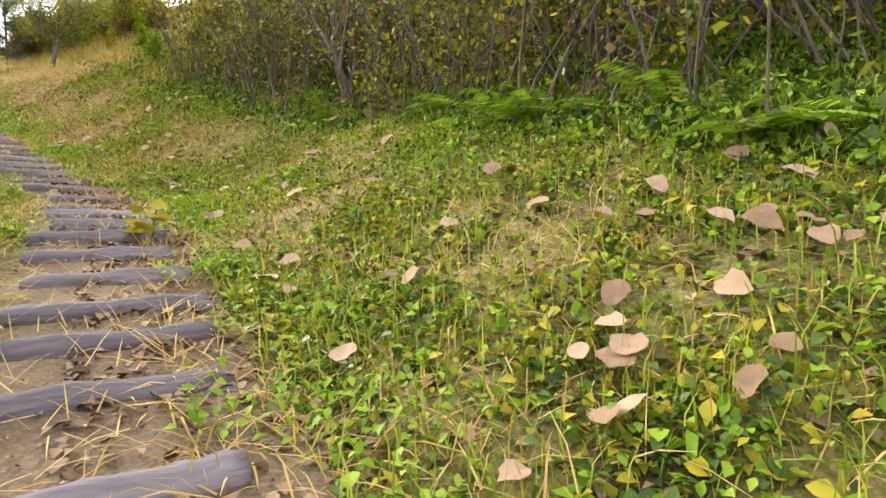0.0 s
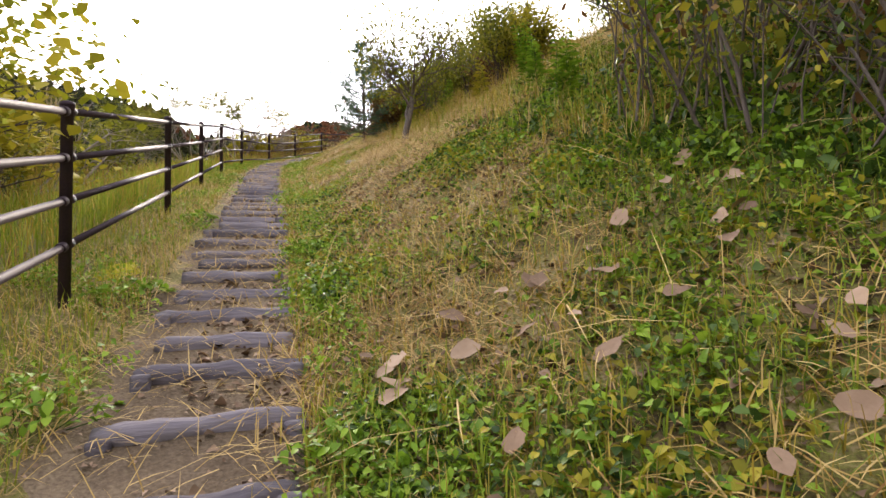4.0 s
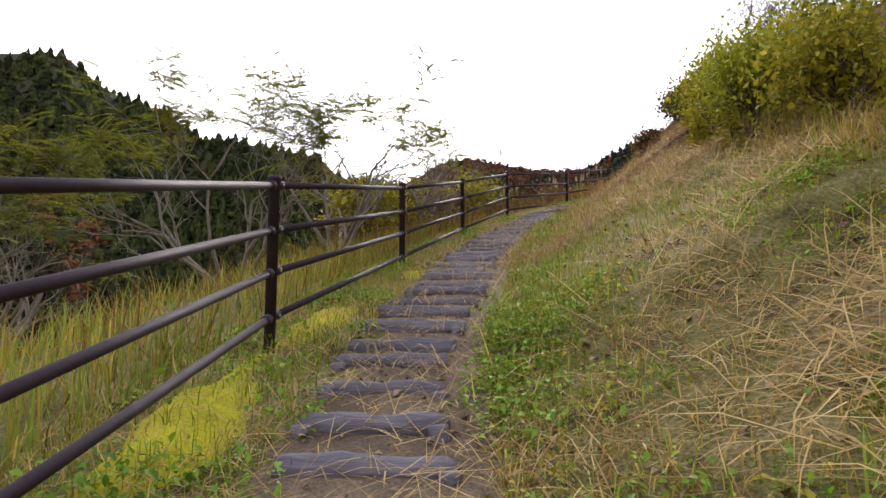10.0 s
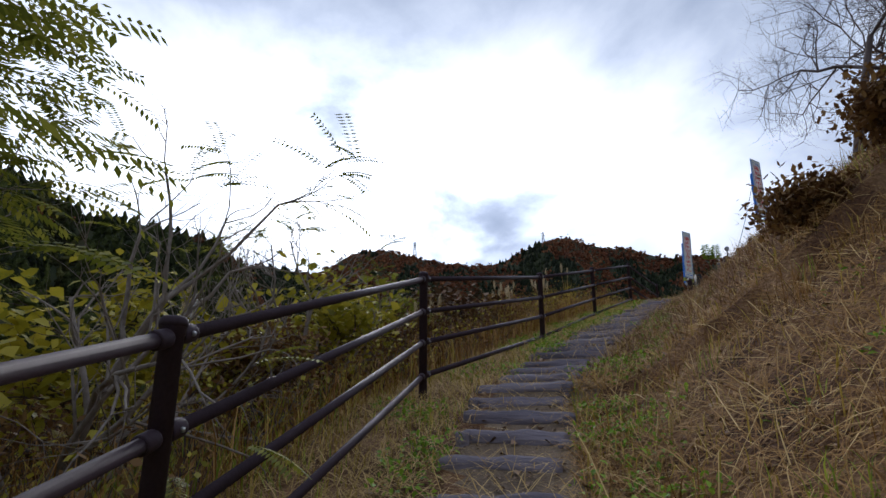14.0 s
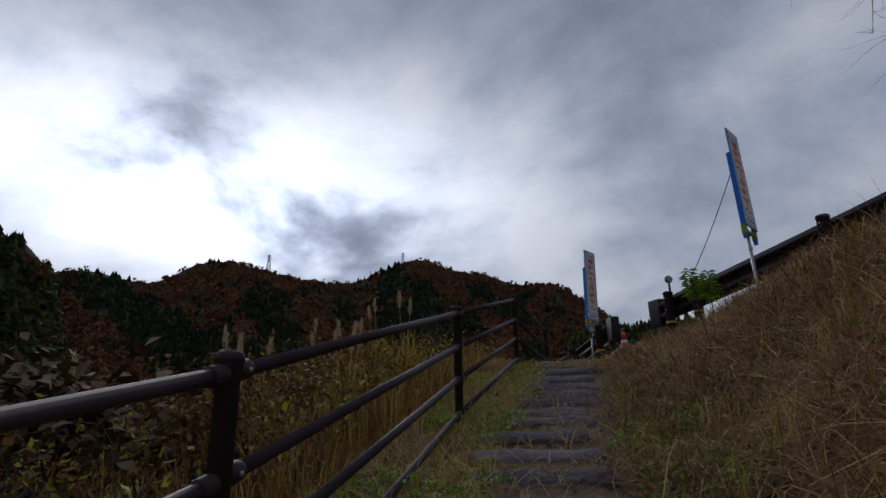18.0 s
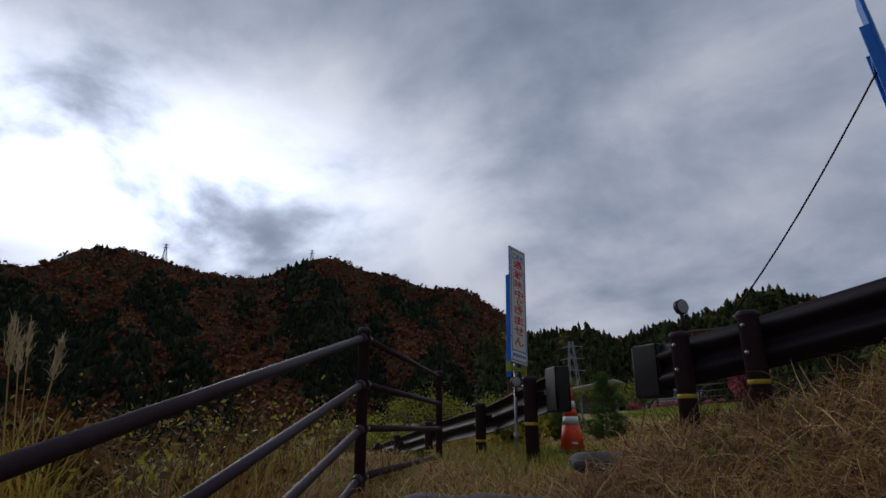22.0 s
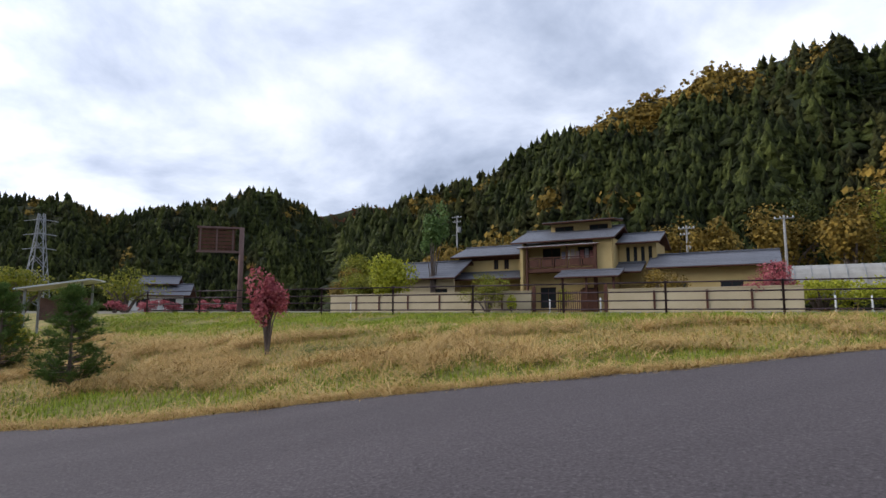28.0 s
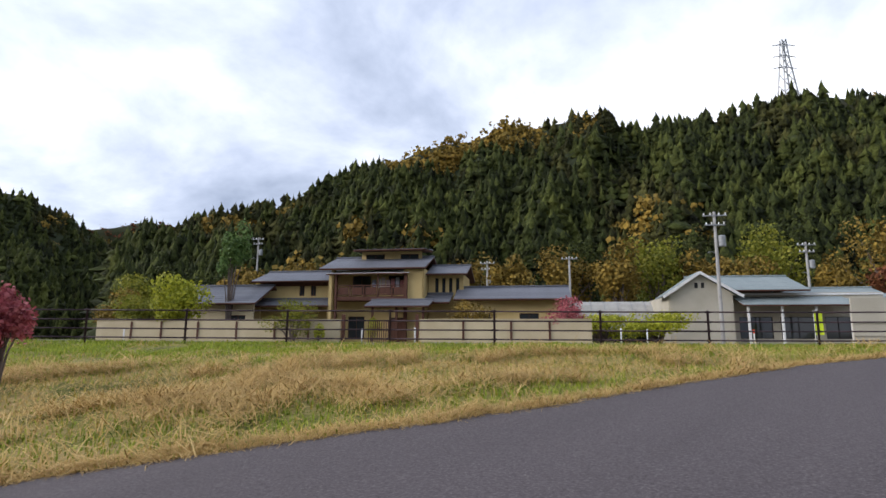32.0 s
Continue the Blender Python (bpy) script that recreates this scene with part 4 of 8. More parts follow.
    sets_b.append(blades(on_ground(tx[k >= 0.6], ty[k >= 0.6]), 0.2, 0.55, 0.006, 0.6, 0.9))
    tx, ty = tufts(x, y, 14, 0.08)
    k = np.repeat(rng.random(len(x)) < 0.15, 14)
    sets_g.append(blades(on_ground(tx[k], ty[k]), 0.08, 0.26, 0.006, 0.5, 0.7))
    sets_b.append(blades(on_ground(tx[~k], ty[~k]), 0.12, 0.42, 0.005, 0.7, 0.9))
    # tufts of tall seeding grass up the slope
    x, y = strewn(2400, 11.5, 30, 3.8, 9.5, 1.0)
    x, y = clumped(x, y, 0.8, 0.7, 12.0)
    tx, ty = tufts(x, y, 9, 0.10)
    k = np.repeat(rng.random(len(x)), 9)
    sets_g.append(blades(on_ground(tx[k < 0.3], ty[k < 0.3]), 0.18, 0.5, 0.007, 0.35, 0.8))
    k2 = (k >= 0.3) & (k < 0.75)
    sets_y.append(blades(on_ground(tx[k2], ty[k2]), 0.2, 0.6, 0.007, 0.4, 0.9))
    sets_s.append(blades(on_ground(tx[k >= 0.75], ty[k >= 0.75]), 0.2, 0.65, 0.006, 0.5, 0.9))
    # swathes of matted straw on the slope
    x, y = strewn(420, 15, 30, 2.6, 6.5, 1.0)
    x, y = clumped(x, y, 0.9, 0.45, 31.0)
    tx, ty = tufts(x, y, 45, 0.32)
    sets_s.append(blades(on_ground(tx, ty, 0.05), 0.25, 0.6, 0.006, 1.3, 0.5))
    # between steps and fence
    x, y = strewn(60000, -3, 46.5, -0.6, 0.48)
    s, _, _ = along(x, y)
    q = rng.random(len(x)) - 0.3 * patch(x * 1.3, y * 1.3) + np.interp(s, [26, 34], [0.0, 0.28])
    sets_g.append(blades(on_ground(x[q < 0.34], y[q < 0.34]), 0.05, 0.20, 0.006))
    k = (q > 0.34) & (q < 0.6)
    sets_y.append(blades(on_ground(x[k], y[k]), 0.05, 0.18, 0.006, 0.6, 0.9))
    k = q > 0.6
    sets_s.append(blades(on_ground(x[k], y[k], 0.01), 0.06, 0.26, 0.005, 1.35, 0.4))
    # beyond the fence: high grass, greener below and brown above
    x, y = strewn(78000, -4, 47.5, -0.5, -9, 1.5)
    x, y = clumped(x, y, 0.7, 0.8, 6.0)
    s, _, _ = along(x, y)
    q = rng.random(len(x)) + np.interp(s, [0, 14, 24, 30, 36, 46], [-0.32, -0.22, -0.12, 0.12, 0.35, 0.4]) - 0.25 * wob(x, y, 1.1, 3.0)
    sets_g.append(blades(on_ground(x[q < 0.35], y[q < 0.35]), 0.16, 0.55, 0.009))
    k = (q > 0.35) & (q < 0.68)
    sets_y.append(blades(on_ground(x[k], y[k]), 0.16, 0.6, 0.009, 0.5, 0.8))
    k = q > 0.68
    sets_b.append(blades(on_ground(x[k], y[k]), 0.2, 0.75, 0.008, 0.5, 0.8))
    # verge at the road's near side and the ground round the last steps
    n, m = 110000, 90000
    x, y = np.r_[rng.uniform(-48, -25, n), rng.uniform(-31, -24, m)], np.r_[rng.uniform(36.5, 62, n), rng.uniform(36.5, 44, m)]
    s, d, _ = along(x, y)
    k = (side_of(NEAR, x, y) < -0.25) & (d > -20) & ((s > 45) | (d < 0))
    x, y = x[k], y[k]
    q = rng.random(len(x)) - 0.3 * patch(x, y)
    sets_g.append(blades(on_ground(x[q < 0.07], y[q < 0.07]), 0.05, 0.20, 0.008))
    k = (q > 0.07) & (q < 0.18)
    sets_y.append(blades(on_ground(x[k], y[k]), 0.05, 0.22, 0.008, 0.8, 0.9))
    k = q > 0.18
    sets_b.append(blades(on_ground(x[k], y[k]), 0.10, 0.34, 0.007, 1.2, 0.6))
    k = q > 0.75
    sets_s.append(blades(on_ground(x[k], y[k], 0.02), 0.10, 0.34, 0.006, 1.2, 0.6))
    # loose heaps of dry hay at the head of the stairs and on the upper bank
    x, y = np.r_[rng.uniform(-29, -25.3, 150), rng.uniform(-27.5, -24.5, 110)], np.r_[rng.uniform(33.8, 39.0, 150), rng.uniform(30.0, 37.0, 110)]
    s, d, _ = along(x, y)
    k = (d > 1.35) & (side_of(NEAR, x, y) < -0.5) & (np.hypot(x + 27.72, y - 37.95) > 0.5)
    tx, ty = tufts(x[k], y[k], 70, 0.30)
    P = on_ground(tx, ty)
    P[:, 2] += rng.uniform(0.02, 0.13, len(P))
    h = rng.random(len(P)) < 0.12
    sets_s.append(blades(P[h], 0.18, 0.5, 0.005, 1.2, 0.6))
    stuff("hay_heaps", blades(P[~h], 0.18, 0.5, 0.006, 1.2, 0.6), M["straw_matted"], "loose heaps of old brown hay by the stairs", "hay")
    # rank grass along the road's near edge
    x, y = rng.uniform(-31.5, -19, 70000), rng.uniform(38, 46, 70000)
    e = side_of(NEAR, x, y)
    k = (e < -0.06) & (e > -1.0)
    x, y = x[k], y[k]
    q = rng.random(len(x)) - 0.3 * patch(x, y)
    sets_g.append(blades(on_ground(x[q < 0.25], y[q < 0.25]), 0.06, 0.26, 0.008, 0.5))
    sets_y.append(blades(on_ground(x[q >= 0.25], y[q >= 0.25]), 0.06, 0.28, 0.008, 0.6, 0.8))
    stuff("grass", merged(sets_g), M["grass"], "green grass along the stairs", "grass")
    stuff("grass_yellow", merged(sets_y), M["grass_dry"], "yellowing autumn grass on the bank", "grass")
    # straw strewn over the steps
    x, y = strewn(15000, 9, 46, 0.05, 1.7)
    k = clumped(x, y, 2.1, 0.7, 9.0)
    sets_s.append(blades(on_ground(k[0], k[1], 0.035), 0.08, 0.26, 0.0045, 1.5, 0.15))
    x, y = strewn(2500, -3, 10, 0.1, 1.6)
    sets_s.append(blades(on_ground(x, y, 0.012), 0.08, 0.26, 0.0045, 1.5, 0.15))
    # long fallen stalks
    x, y = strewn(1300, 10, 46, 1.3, 6.5, 1.3)
    sets_s.append(blades(on_ground(x, y, 0.05), 0.35, 0.8, 0.006, 1.4, 0.3))
    stuff("straw", merged(sets_s), M["straw"], "cut dry straw lying over the bank and steps", "straw")
    stuff("brown_straw", merged(sets_b), M["straw_brown"], "matted brown straw on the bank", "straw")


def dead_leaves():
    x, y = strewn(240, -2.5, 11, 1.7, 5.0, 1.2)
    P = on_ground(x, y, 0.09)
    stuff("dead_leaves", curled_leaves(P, 0.12), M["dead"], "large pale brown dead leaves lying on the bank", "leaves")
    x, y = strewn(24000, -2.5, 17, 0.9, 9, 1.3)
    x, y = in_patch(x, y, 0.2, 0.35, -1)
    x2, y2 = strewn(3500, 17, 46, 0.1, 6, 1.2)
    P = on_ground(np.r_[x, x2], np.r_[y, y2], 0.018)
    k = rng.random(len(P)) < 0.6
    stuff("leaf_litter", leaf_set(P[k], 0.055, 0.7, 0.35, 0.35), M["dead"], "small brown fallen leaves and litter", "leaves")
    stuff("old_leaf_litter", leaf_set(P[~k], 0.055, 0.7, 0.35, 0.35), M["dead_dark"], "old dark brown fallen leaves", "leaves")
    x, y = strewn(6500, -2.5, 46, 0.05, 1.7)
    P = on_ground(x, y, 0.012)
    stuff("path_litter", leaf_set(P, 0.032, 0.6, 0.25, 0.35), M["dead"], "crumbled leaf litter on the earth steps", "leaves")


undergrowth()
grasses()
dead_leaves()


# moss beside the fence
def moss(s, d, rx, ry, seed):
    x0, y0, _, t = path_at(s, d)
    rx, ry, n, rings = rx * 0.7, ry * 0.8, 22, 5
    V, F = [(x0, y0, ground_at(x0, y0) + 0.03)], []
    rr = random.Random(seed)
    rad = [1 + rr.uniform(-0.3, 0.3) for _ in range(n)]
    for j in range(1, rings + 1):
        for i in range(n):
            a = 2 * math.pi * i / n
            q = j / rings * rad[i]
            u, v = rx * q * math.cos(a), ry * q * math.sin(a)
            x, y = x0 + t[0] * u - t[1] * v, y0 + t[1] * u + t[0] * v
            V.append((x, y, ground_at(x, y) + 0.055 * (1 - (j / rings) ** 2) + rr.uniform(0, 0.008) - (0.02 if j == rings else 0)))
    for i in range(n):
        F.append((0, 1 + i, 1 + (i + 1) % n))
    for j in range(rings - 1):
        for i in range(n):
            a, b = 1 + j * n + i, 1 + j * n + (i + 1) % n
            F += [(a, a + n, b + n), (a, b + n, b)]
    return tagged(new("moss_patch", mesh_np("moss_patch", V, F, M["moss"], True)), "cushion of bright yellow moss under the fence", "moss", "moss patches")


for k, (s, d, rx, ry) in enumerate([(21.4, -0.35, 0.8, 0.35), (23.2, 0.05, 1.0, 0.28), (24.9, 0.0, 1.2, 0.3), (26.6, 0.05, 0.9, 0.25), (19.6, -0.3, 0.7, 0.35), (17.6, -0.2, 0.5, 0.25), (28.6, 0.3, 0.35, 0.15), (13.0, 0.1, 0.4, 0.2), (10.4, 0.1, 0.4, 0.25)]):
    moss(s, d, rx, ry, k)

# ---- trees ----
def grow(rr, p, d, length, r, depth, out, tips, spread=0.6, lift=0.12, kids=(2, 4), shrink=0.68, bend=0.18):
    """Adds a limb and its branches to out as (from, to, radius, radius)."""
    steps = 4
    for i in range(steps):
        d = (d + Vector((rr.gauss(0, bend), rr.gauss(0, bend), rr.gauss(0, bend) + lift * 0.5))).normalized()
        q = p + d * (length / steps)
        r2 = r * (1 - 0.42 * (i + 1) / steps) if depth else r * (1 - 0.8 * (i + 1) / steps)
        out.append((p, q, r * (1 - 0.42 * i / steps) if depth else r * (1 - 0.8 * i / steps), r2))
        p = q
        if depth and i > 0:
            for _ in range(rr.randint(*kids) - (1 if i < 3 else 0)):
                a = rr.uniform(0, 2 * math.pi)
                side = d.cross(Vector((math.cos(a), math.sin(a), 0.3))).normalized()
                nd = (d * (1 - spread) + side * spread + Vector((0, 0, lift))).normalized()
                grow(rr, p, nd, length * shrink * rr.uniform(0.7, 1.1), r2 * 0.62, depth - 1, out, tips, spread, lift, kids, shrink, bend)
        if depth <= 1:
            tips.append((p, d))


def limbs_mesh(name, segs, material, sides=5):
    A, B = np.array([s[0] for s in segs]), np.array([s[1] for s in segs])
    R0, R1 = np.array([s[2] for s in segs])[:, None], np.array([s[3] for s in segs])[:, None]
    D = B - A
    D = D / np.maximum(np.linalg.norm(D, axis=1, keepdims=True), 1e-6)
    U = np.cross(D, np.array([0.31, 0.17, 0.93]))
    U /= np.maximum(np.linalg.norm(U, axis=1, keepdims=True), 1e-6)
    W = np.cross(D, U)
    a = 2 * np.pi * np.arange(sides) / sides
    ring = np.cos(a)[None, :, None] * U[:, None] + np.sin(a)[None, :, None] * W[:, None]
    V = np.concatenate([A[:, None] + ring * R0[:, None], B[:, None] + ring * R1[:, None] + D[:, None] * R1[:, None] * 0.4], 1)
    o = (np.arange(len(segs)) * 2 * sides)[:, None, None]
    f = np.array([[k, (k + 1) % sides, sides + (k + 1) % sides, sides + k] for k in range(sides)])
    return mesh_np(name, V.reshape(-1, 3), (o + f).reshape(-1, 4), material, True)


def crown_points(tips, per, radius, rr):
    out = []
    for p, d in tips:
        for _ in range(per):
            out.append(p + Vector((rr.gauss(0, radius), rr.gauss(0, radius), rr.gauss(0, radius * 0.7))))
    return np.array(out)


def fronds(tips, per, length, rr, size=0.05, droop=0.5, leaflets=9):
    """Drooping feathered leaves of many leaflets."""
    P, D = [], []
    for p, d in tips:
        for _ in range(per):
            a = rr.uniform(0, 2 * math.pi)
            dirv = (Vector((math.cos(a), math.sin(a), rr.uniform(-0.1, 0.4))) + d * 0.8).normalized()
            q, ln = Vector(p), length * rr.uniform(0.6, 1.2)
            for k in range(leaflets):
                dirv = (dirv + Vector((0, 0, -droop / leaflets))).normalized()
                q = q + dirv * ln / leaflets
                side = dirv.cross(Vector((0, 0, 1)))
                for sg in (-1, 1):
                    P.append(q + side * sg * size * 0.55), D.append((side * sg + dirv * 0.4 + Vector((0, 0, -0.25))).normalized())
    P, D = np.array(P), np.array(D)
    n = len(P)
    W = np.cross(D, np.array([0.1, 0.2, 1.0]))
    W /= np.linalg.norm(W, axis=1, keepdims=True)
    s = size * rng.uniform(0.7, 1.3, n)[:, None]
    V = np.stack([P - D * s * 0.5, P + W * s * 0.20, P + D * s * 0.7, P - W * s * 0.20], 1)
    o = (np.arange(n) * 4)[:, None, None]
    return V.reshape(-1, 3), (o + np.array([[0, 1, 2], [0, 2, 3]])).reshape(-1, 3)


def tree(name, x, y, height, seed, label, leaf=None, per=3, leaf_size=0.07, radius=0.15, depth=3, trunk=0.07, lean=(0, 0), bark="bark", first=0.45, spread=0.6, kind_leaf="little",
         category="tree", group="", kids=(2, 4), z=None, lift=0.12, stems=1, keep=1.0, sides=5, shrink=0.68, fan=0.35):
    """A tree or shrub: stems with limbs that divide, and a crown of single leaves."""
    rr = random.Random(seed)
    segs, tips = [], []
    for k in range(stems):
        a = rr.uniform(0, 2 * math.pi)
        off = Vector((math.cos(a), math.sin(a), 0)) * (0.12 if stems > 1 else 0)
        d = Vector((lean[0] + (math.cos(a) * fan if stems > 1 else 0), lean[1] + (math.sin(a) * fan if stems > 1 else 0), 1)).normalized()
        grow(rr, off - d * 0.1, d, height * first * rr.uniform(0.85, 1.15), trunk * (1 if stems == 1 else rr.uniform(0.6, 1)), depth, segs, tips, spread, lift, kids, shrink)
    t = thing(name, Matrix.Translation((x, y, ground_at(x, y) if z is None else z)), label, category, group)
    part("trunk", limbs_mesh("trunk", segs, M[bark], sides), parent=t)
    if leaf:
        use = [q for q in tips if rr.random() < keep]
        if kind_leaf == "frond":
            far = max(q[0].length for q in tips)
            use = [q for q in use if q[0].length > 0.68 * far]
            vt = fronds(use, per, leaf_size, rr, 0.04, 0.6, 13)
        elif kind_leaf == "needle":
            P = crown_points(use, per, radius, rr)
            vt = needle_tufts(P, leaf_size)
        else:
            P = crown_points(use, per, radius, rr)
            vt = little_leaves(P, leaf_size) if kind_leaf == "little" else leaf_set(P, leaf_size, 0.8, 0.5, 0.15)
        part("crown", mesh_np("crown", vt[0], vt[1], M[leaf]), parent=t)
    return t


def needle_tufts(P, size, per=14, wide=0.0025):
    n = len(P)
    Q = np.repeat(P, per, 0)
    D = rng.normal(0, 1, (n * per, 3))
    D[:, 2] = np.abs(D[:, 2]) * 0.8
    D /= np.linalg.norm(D, axis=1, keepdims=True)
    W = np.cross(D, np.array([0.3, 0.5, 0.8]))
    W /= np.linalg.norm(W, axis=1, keepdims=True)
    s = size * rng.uniform(0.7, 1.2, n * per)[:, None]
    V = np.stack([Q - W * wide, Q + W * wide, Q + D * s], 1)
    return V.reshape(-1, 3), np.arange(n * per * 3).reshape(-1, 3)


def pine_bush(x, y, h, seed, label, limbs=110, low=0.12, leaf="pine_green", needle=0.16, wide=0.008, reach=0.36, per=8, lean=(0.0, 0.0), name="pine_bush", group="pines on the far bank"):
    """A bushy pine: a stem, whorls of short limbs and needle tufts."""
    rr = random.Random(seed)
    t = thing(name, Matrix.Translation((x, y, ground_at(x, y))), label, "pine tree", group)
    axis = Vector((lean[0], lean[1], 1))
    segs, P = [(Vector((0, 0, -0.1)), axis * h * 0.5, 0.05, 0.034), (axis * h * 0.5, axis * h * 0.95, 0.034, 0.010)], []
    for k in range(limbs):
        u = rr.random() ** 1.2
        a, ln = rr.uniform(0, 6.283), h * reach * (1 - u) ** 0.6 * rr.uniform(0.6, 1.15)
        b = axis * (low + u * (h * 0.94 - low))
        mid = b + Vector((math.cos(a) * ln * 0.55, math.sin(a) * ln * 0.55, ln * rr.uniform(0.0, 0.2)))
        e = mid + Vector((math.cos(a + rr.gauss(0, 0.3)) * ln * 0.45, math.sin(a + rr.gauss(0, 0.3)) * ln * 0.45, ln * rr.uniform(0.15, 0.5)))
        segs += [(b, mid, 0.014, 0.009), (mid, e, 0.009, 0.004)]
        for q in range(per):
            f = rr.uniform(-0.4, 1.05)
            P.append(mid + (e - mid) * f + Vector((rr.gauss(0, 0.05), rr.gauss(0, 0.05), rr.gauss(0, 0.04))))
    part("trunk", limbs_mesh("trunk", segs, M["bark"]), parent=t)
    v = needle_tufts(np.array(P), needle, 18, wide)
    part("crown", mesh_np("crown", v[0], v[1], M[leaf]), parent=t)
    return t


def tall_weed(x, y, h, seed, leaf="weed", label="upright leafy green weed on the bank", bare=0.12):
    """A single stem with narrow leaves all the way up."""
    rr = random.Random(seed)
    t = thing("tall_weed", Matrix.Translation((x, y, ground_at(x, y))), label, "weed", "tall weeds on the bank")
    for k in range(rr.randint(2, 4)):
        top = Vector((rr.gauss(0, 0.09) * h, rr.gauss(0, 0.09) * h, h * rr.uniform(0.75, 1.1)))
        foot = Vector((rr.gauss(0, 0.05), rr.gauss(0, 0.05), -0.03))
        st = part("stem", tube([foot, foot.lerp(top, 0.5) + Vector((rr.gauss(0, 0.02), rr.gauss(0, 0.02), 0)), top], [0.006, 0.005, 0.002], 5), M["weed_dark"], t)
        n = int(60 * h)
        u = np.linspace(bare, 1.0, n)
        a = np.arange(n) * 2.4 + rr.uniform(0, 6)
        ln = (0.085 + 0.07 * np.sin(np.pi * u ** 0.7)) * rng.uniform(0.8, 1.2, n)
        B = np.array(foot)[None] + (np.array(top) - np.array(foot))[None] * u[:, None]
        D = np.stack([np.cos(a), np.sin(a), 0.55 - 0.3 * u], 1)
        W = np.stack([-np.sin(a), np.cos(a), np.zeros(n)], 1) * 0.011
        mid, tip = B + D * ln[:, None] * 0.55, B + D * ln[:, None] - np.array([0, 0, 0.35]) * ln[:, None]
        V = np.stack([B, mid + W, tip, mid - W], 1).reshape(-1, 3)
        T = ((np.arange(n) * 4)[:, None, None] + np.array([[0, 1, 2], [0, 2, 3]])).reshape(-1, 3)
        part("leaves", mesh_np("leaves", V, T, M[leaf]), parent=st)
    return t


for k, (s, d, h, leaf) in enumerate([(19.2, 4.6, 0.9, "weed"), (19.6, 5.0, 1.1, "weed"), (20.0, 4.5, 0.8, "weed"), (20.4, 4.9, 1.0, "weed_yellow"), (20.8, 5.3, 1.1, "weed"), (21.2, 4.7, 0.9, "weed"), (18.7, 5.0, 1.0, "weed"), (18.2, 4.6, 0.8, "weed_yellow"), (21.7, 4.3, 0.7, "weed"), (22.2, 4.9, 0.9, "weed_yellow"),
                                     (19.9, 5.6, 1.1, "weed"), (17.6, 5.2, 0.9, "weed"), (16.8, 4.6, 0.8, "weed_yellow"), (15.8, 5.0, 0.9, "weed"), (14.8, 4.6, 0.8, "weed"), (29.4, 3.9, 0.5, "weed_yellow"), (30.4, 3.7, 0.5, "weed_yellow"), (33.4, 4.0, 0.6, "weed_yellow"), (13.6, 4.4, 0.8, "weed"), (12.8, 5.0, 0.9, "weed")]):
    x, y, _, _ = path_at(s + 3.2 * (s > 17) * (s < 23), d)
    tall_weed(x, y, h, 1200 + k, leaf)
tall_weed(-26.5, 34.9, 0.9, 1260, "weed", "bright leafy weed before the crest guardrail", 0.66)

def weed_clump(x, y, w, seed, leaf="weed"):
    """A low cushion of fresh leaves on short stalks."""
    rr = np.random.default_rng(seed)
    t = thing("weed_clump", Matrix.Translation((x, y, ground_at(x, y))), "cushion of fresh bright green weeds beside the steps", "weeds", "weed clumps beside the steps")
    n = int(520 * w)
    a, q = rr.uniform(0, 6.283, n), np.sqrt(rr.uniform(0, 1, n))
    P = np.stack([q * w * np.cos(a), q * w * np.sin(a), 0.03 + (1 - q ** 2) * 0.5 * w * rr.uniform(0.3, 1.0, n)], 1)
    v = leaf_set(P, 0.055, 0.6, 0.5)
    part("leaves", mesh_np("leaves", v[0], v[1], M[leaf]), parent=t)
    part("stalks", limbs_mesh("stalks", [(Vector((p[0] * 0.5, p[1] * 0.5, -0.02)), Vector(p), 0.003, 0.0015) for p in P[::6]], M["weed_dark"], 4), parent=t)


for k, (s, d, w) in enumerate([(10.7, 0.32, 0.36), (6.86, 0.30, 0.28), (10.2, 1.55, 0.26), (4.0, 1.60, 0.20), (8.6, 0.25, 0.24), (12.4, 0.36, 0.26), (7.9, 1.62, 0.2), (13.6, 1.6, 0.24), (5.2, 0.30, 0.2), (21.1, 0.42, 0.2), (15.2, 0.4, 0.22), (17.9, 1.5, 0.2)]):
    x, y, _, _ = path_at(s, d)
    weed_clump(x, y, w, 1300 + k)


def sapling(x, y, h, seed):
    """A seedling of a few broad leaves."""
    rr = random.Random(seed)
    t = thing("sapling", Matrix.Translation((x, y, ground_at(x, y))), "seedling with broad yellow-green leaves beside the log steps", "sapling")
    part("stem", tube([(0, 0, -0.03), (0.01, 0.0, h * 0.5), (0.03, 0.02, h)], [0.006, 0.005, 0.003], 6), M["weed_dark"], t)
    P = np.array([(rr.gauss(0, 0.07), rr.gauss(0, 0.07), h * (0.35 + 0.65 * k / 8)) for k in range(9)])
    v = leaf_set(P, 0.17, 0.75, 0.35, 0.12)
    part("leaves", mesh_np("leaves", v[0], v[1], M["weed_yellow"]), parent=t)


sapling(-3.07, 6.94, 0.26, 5)
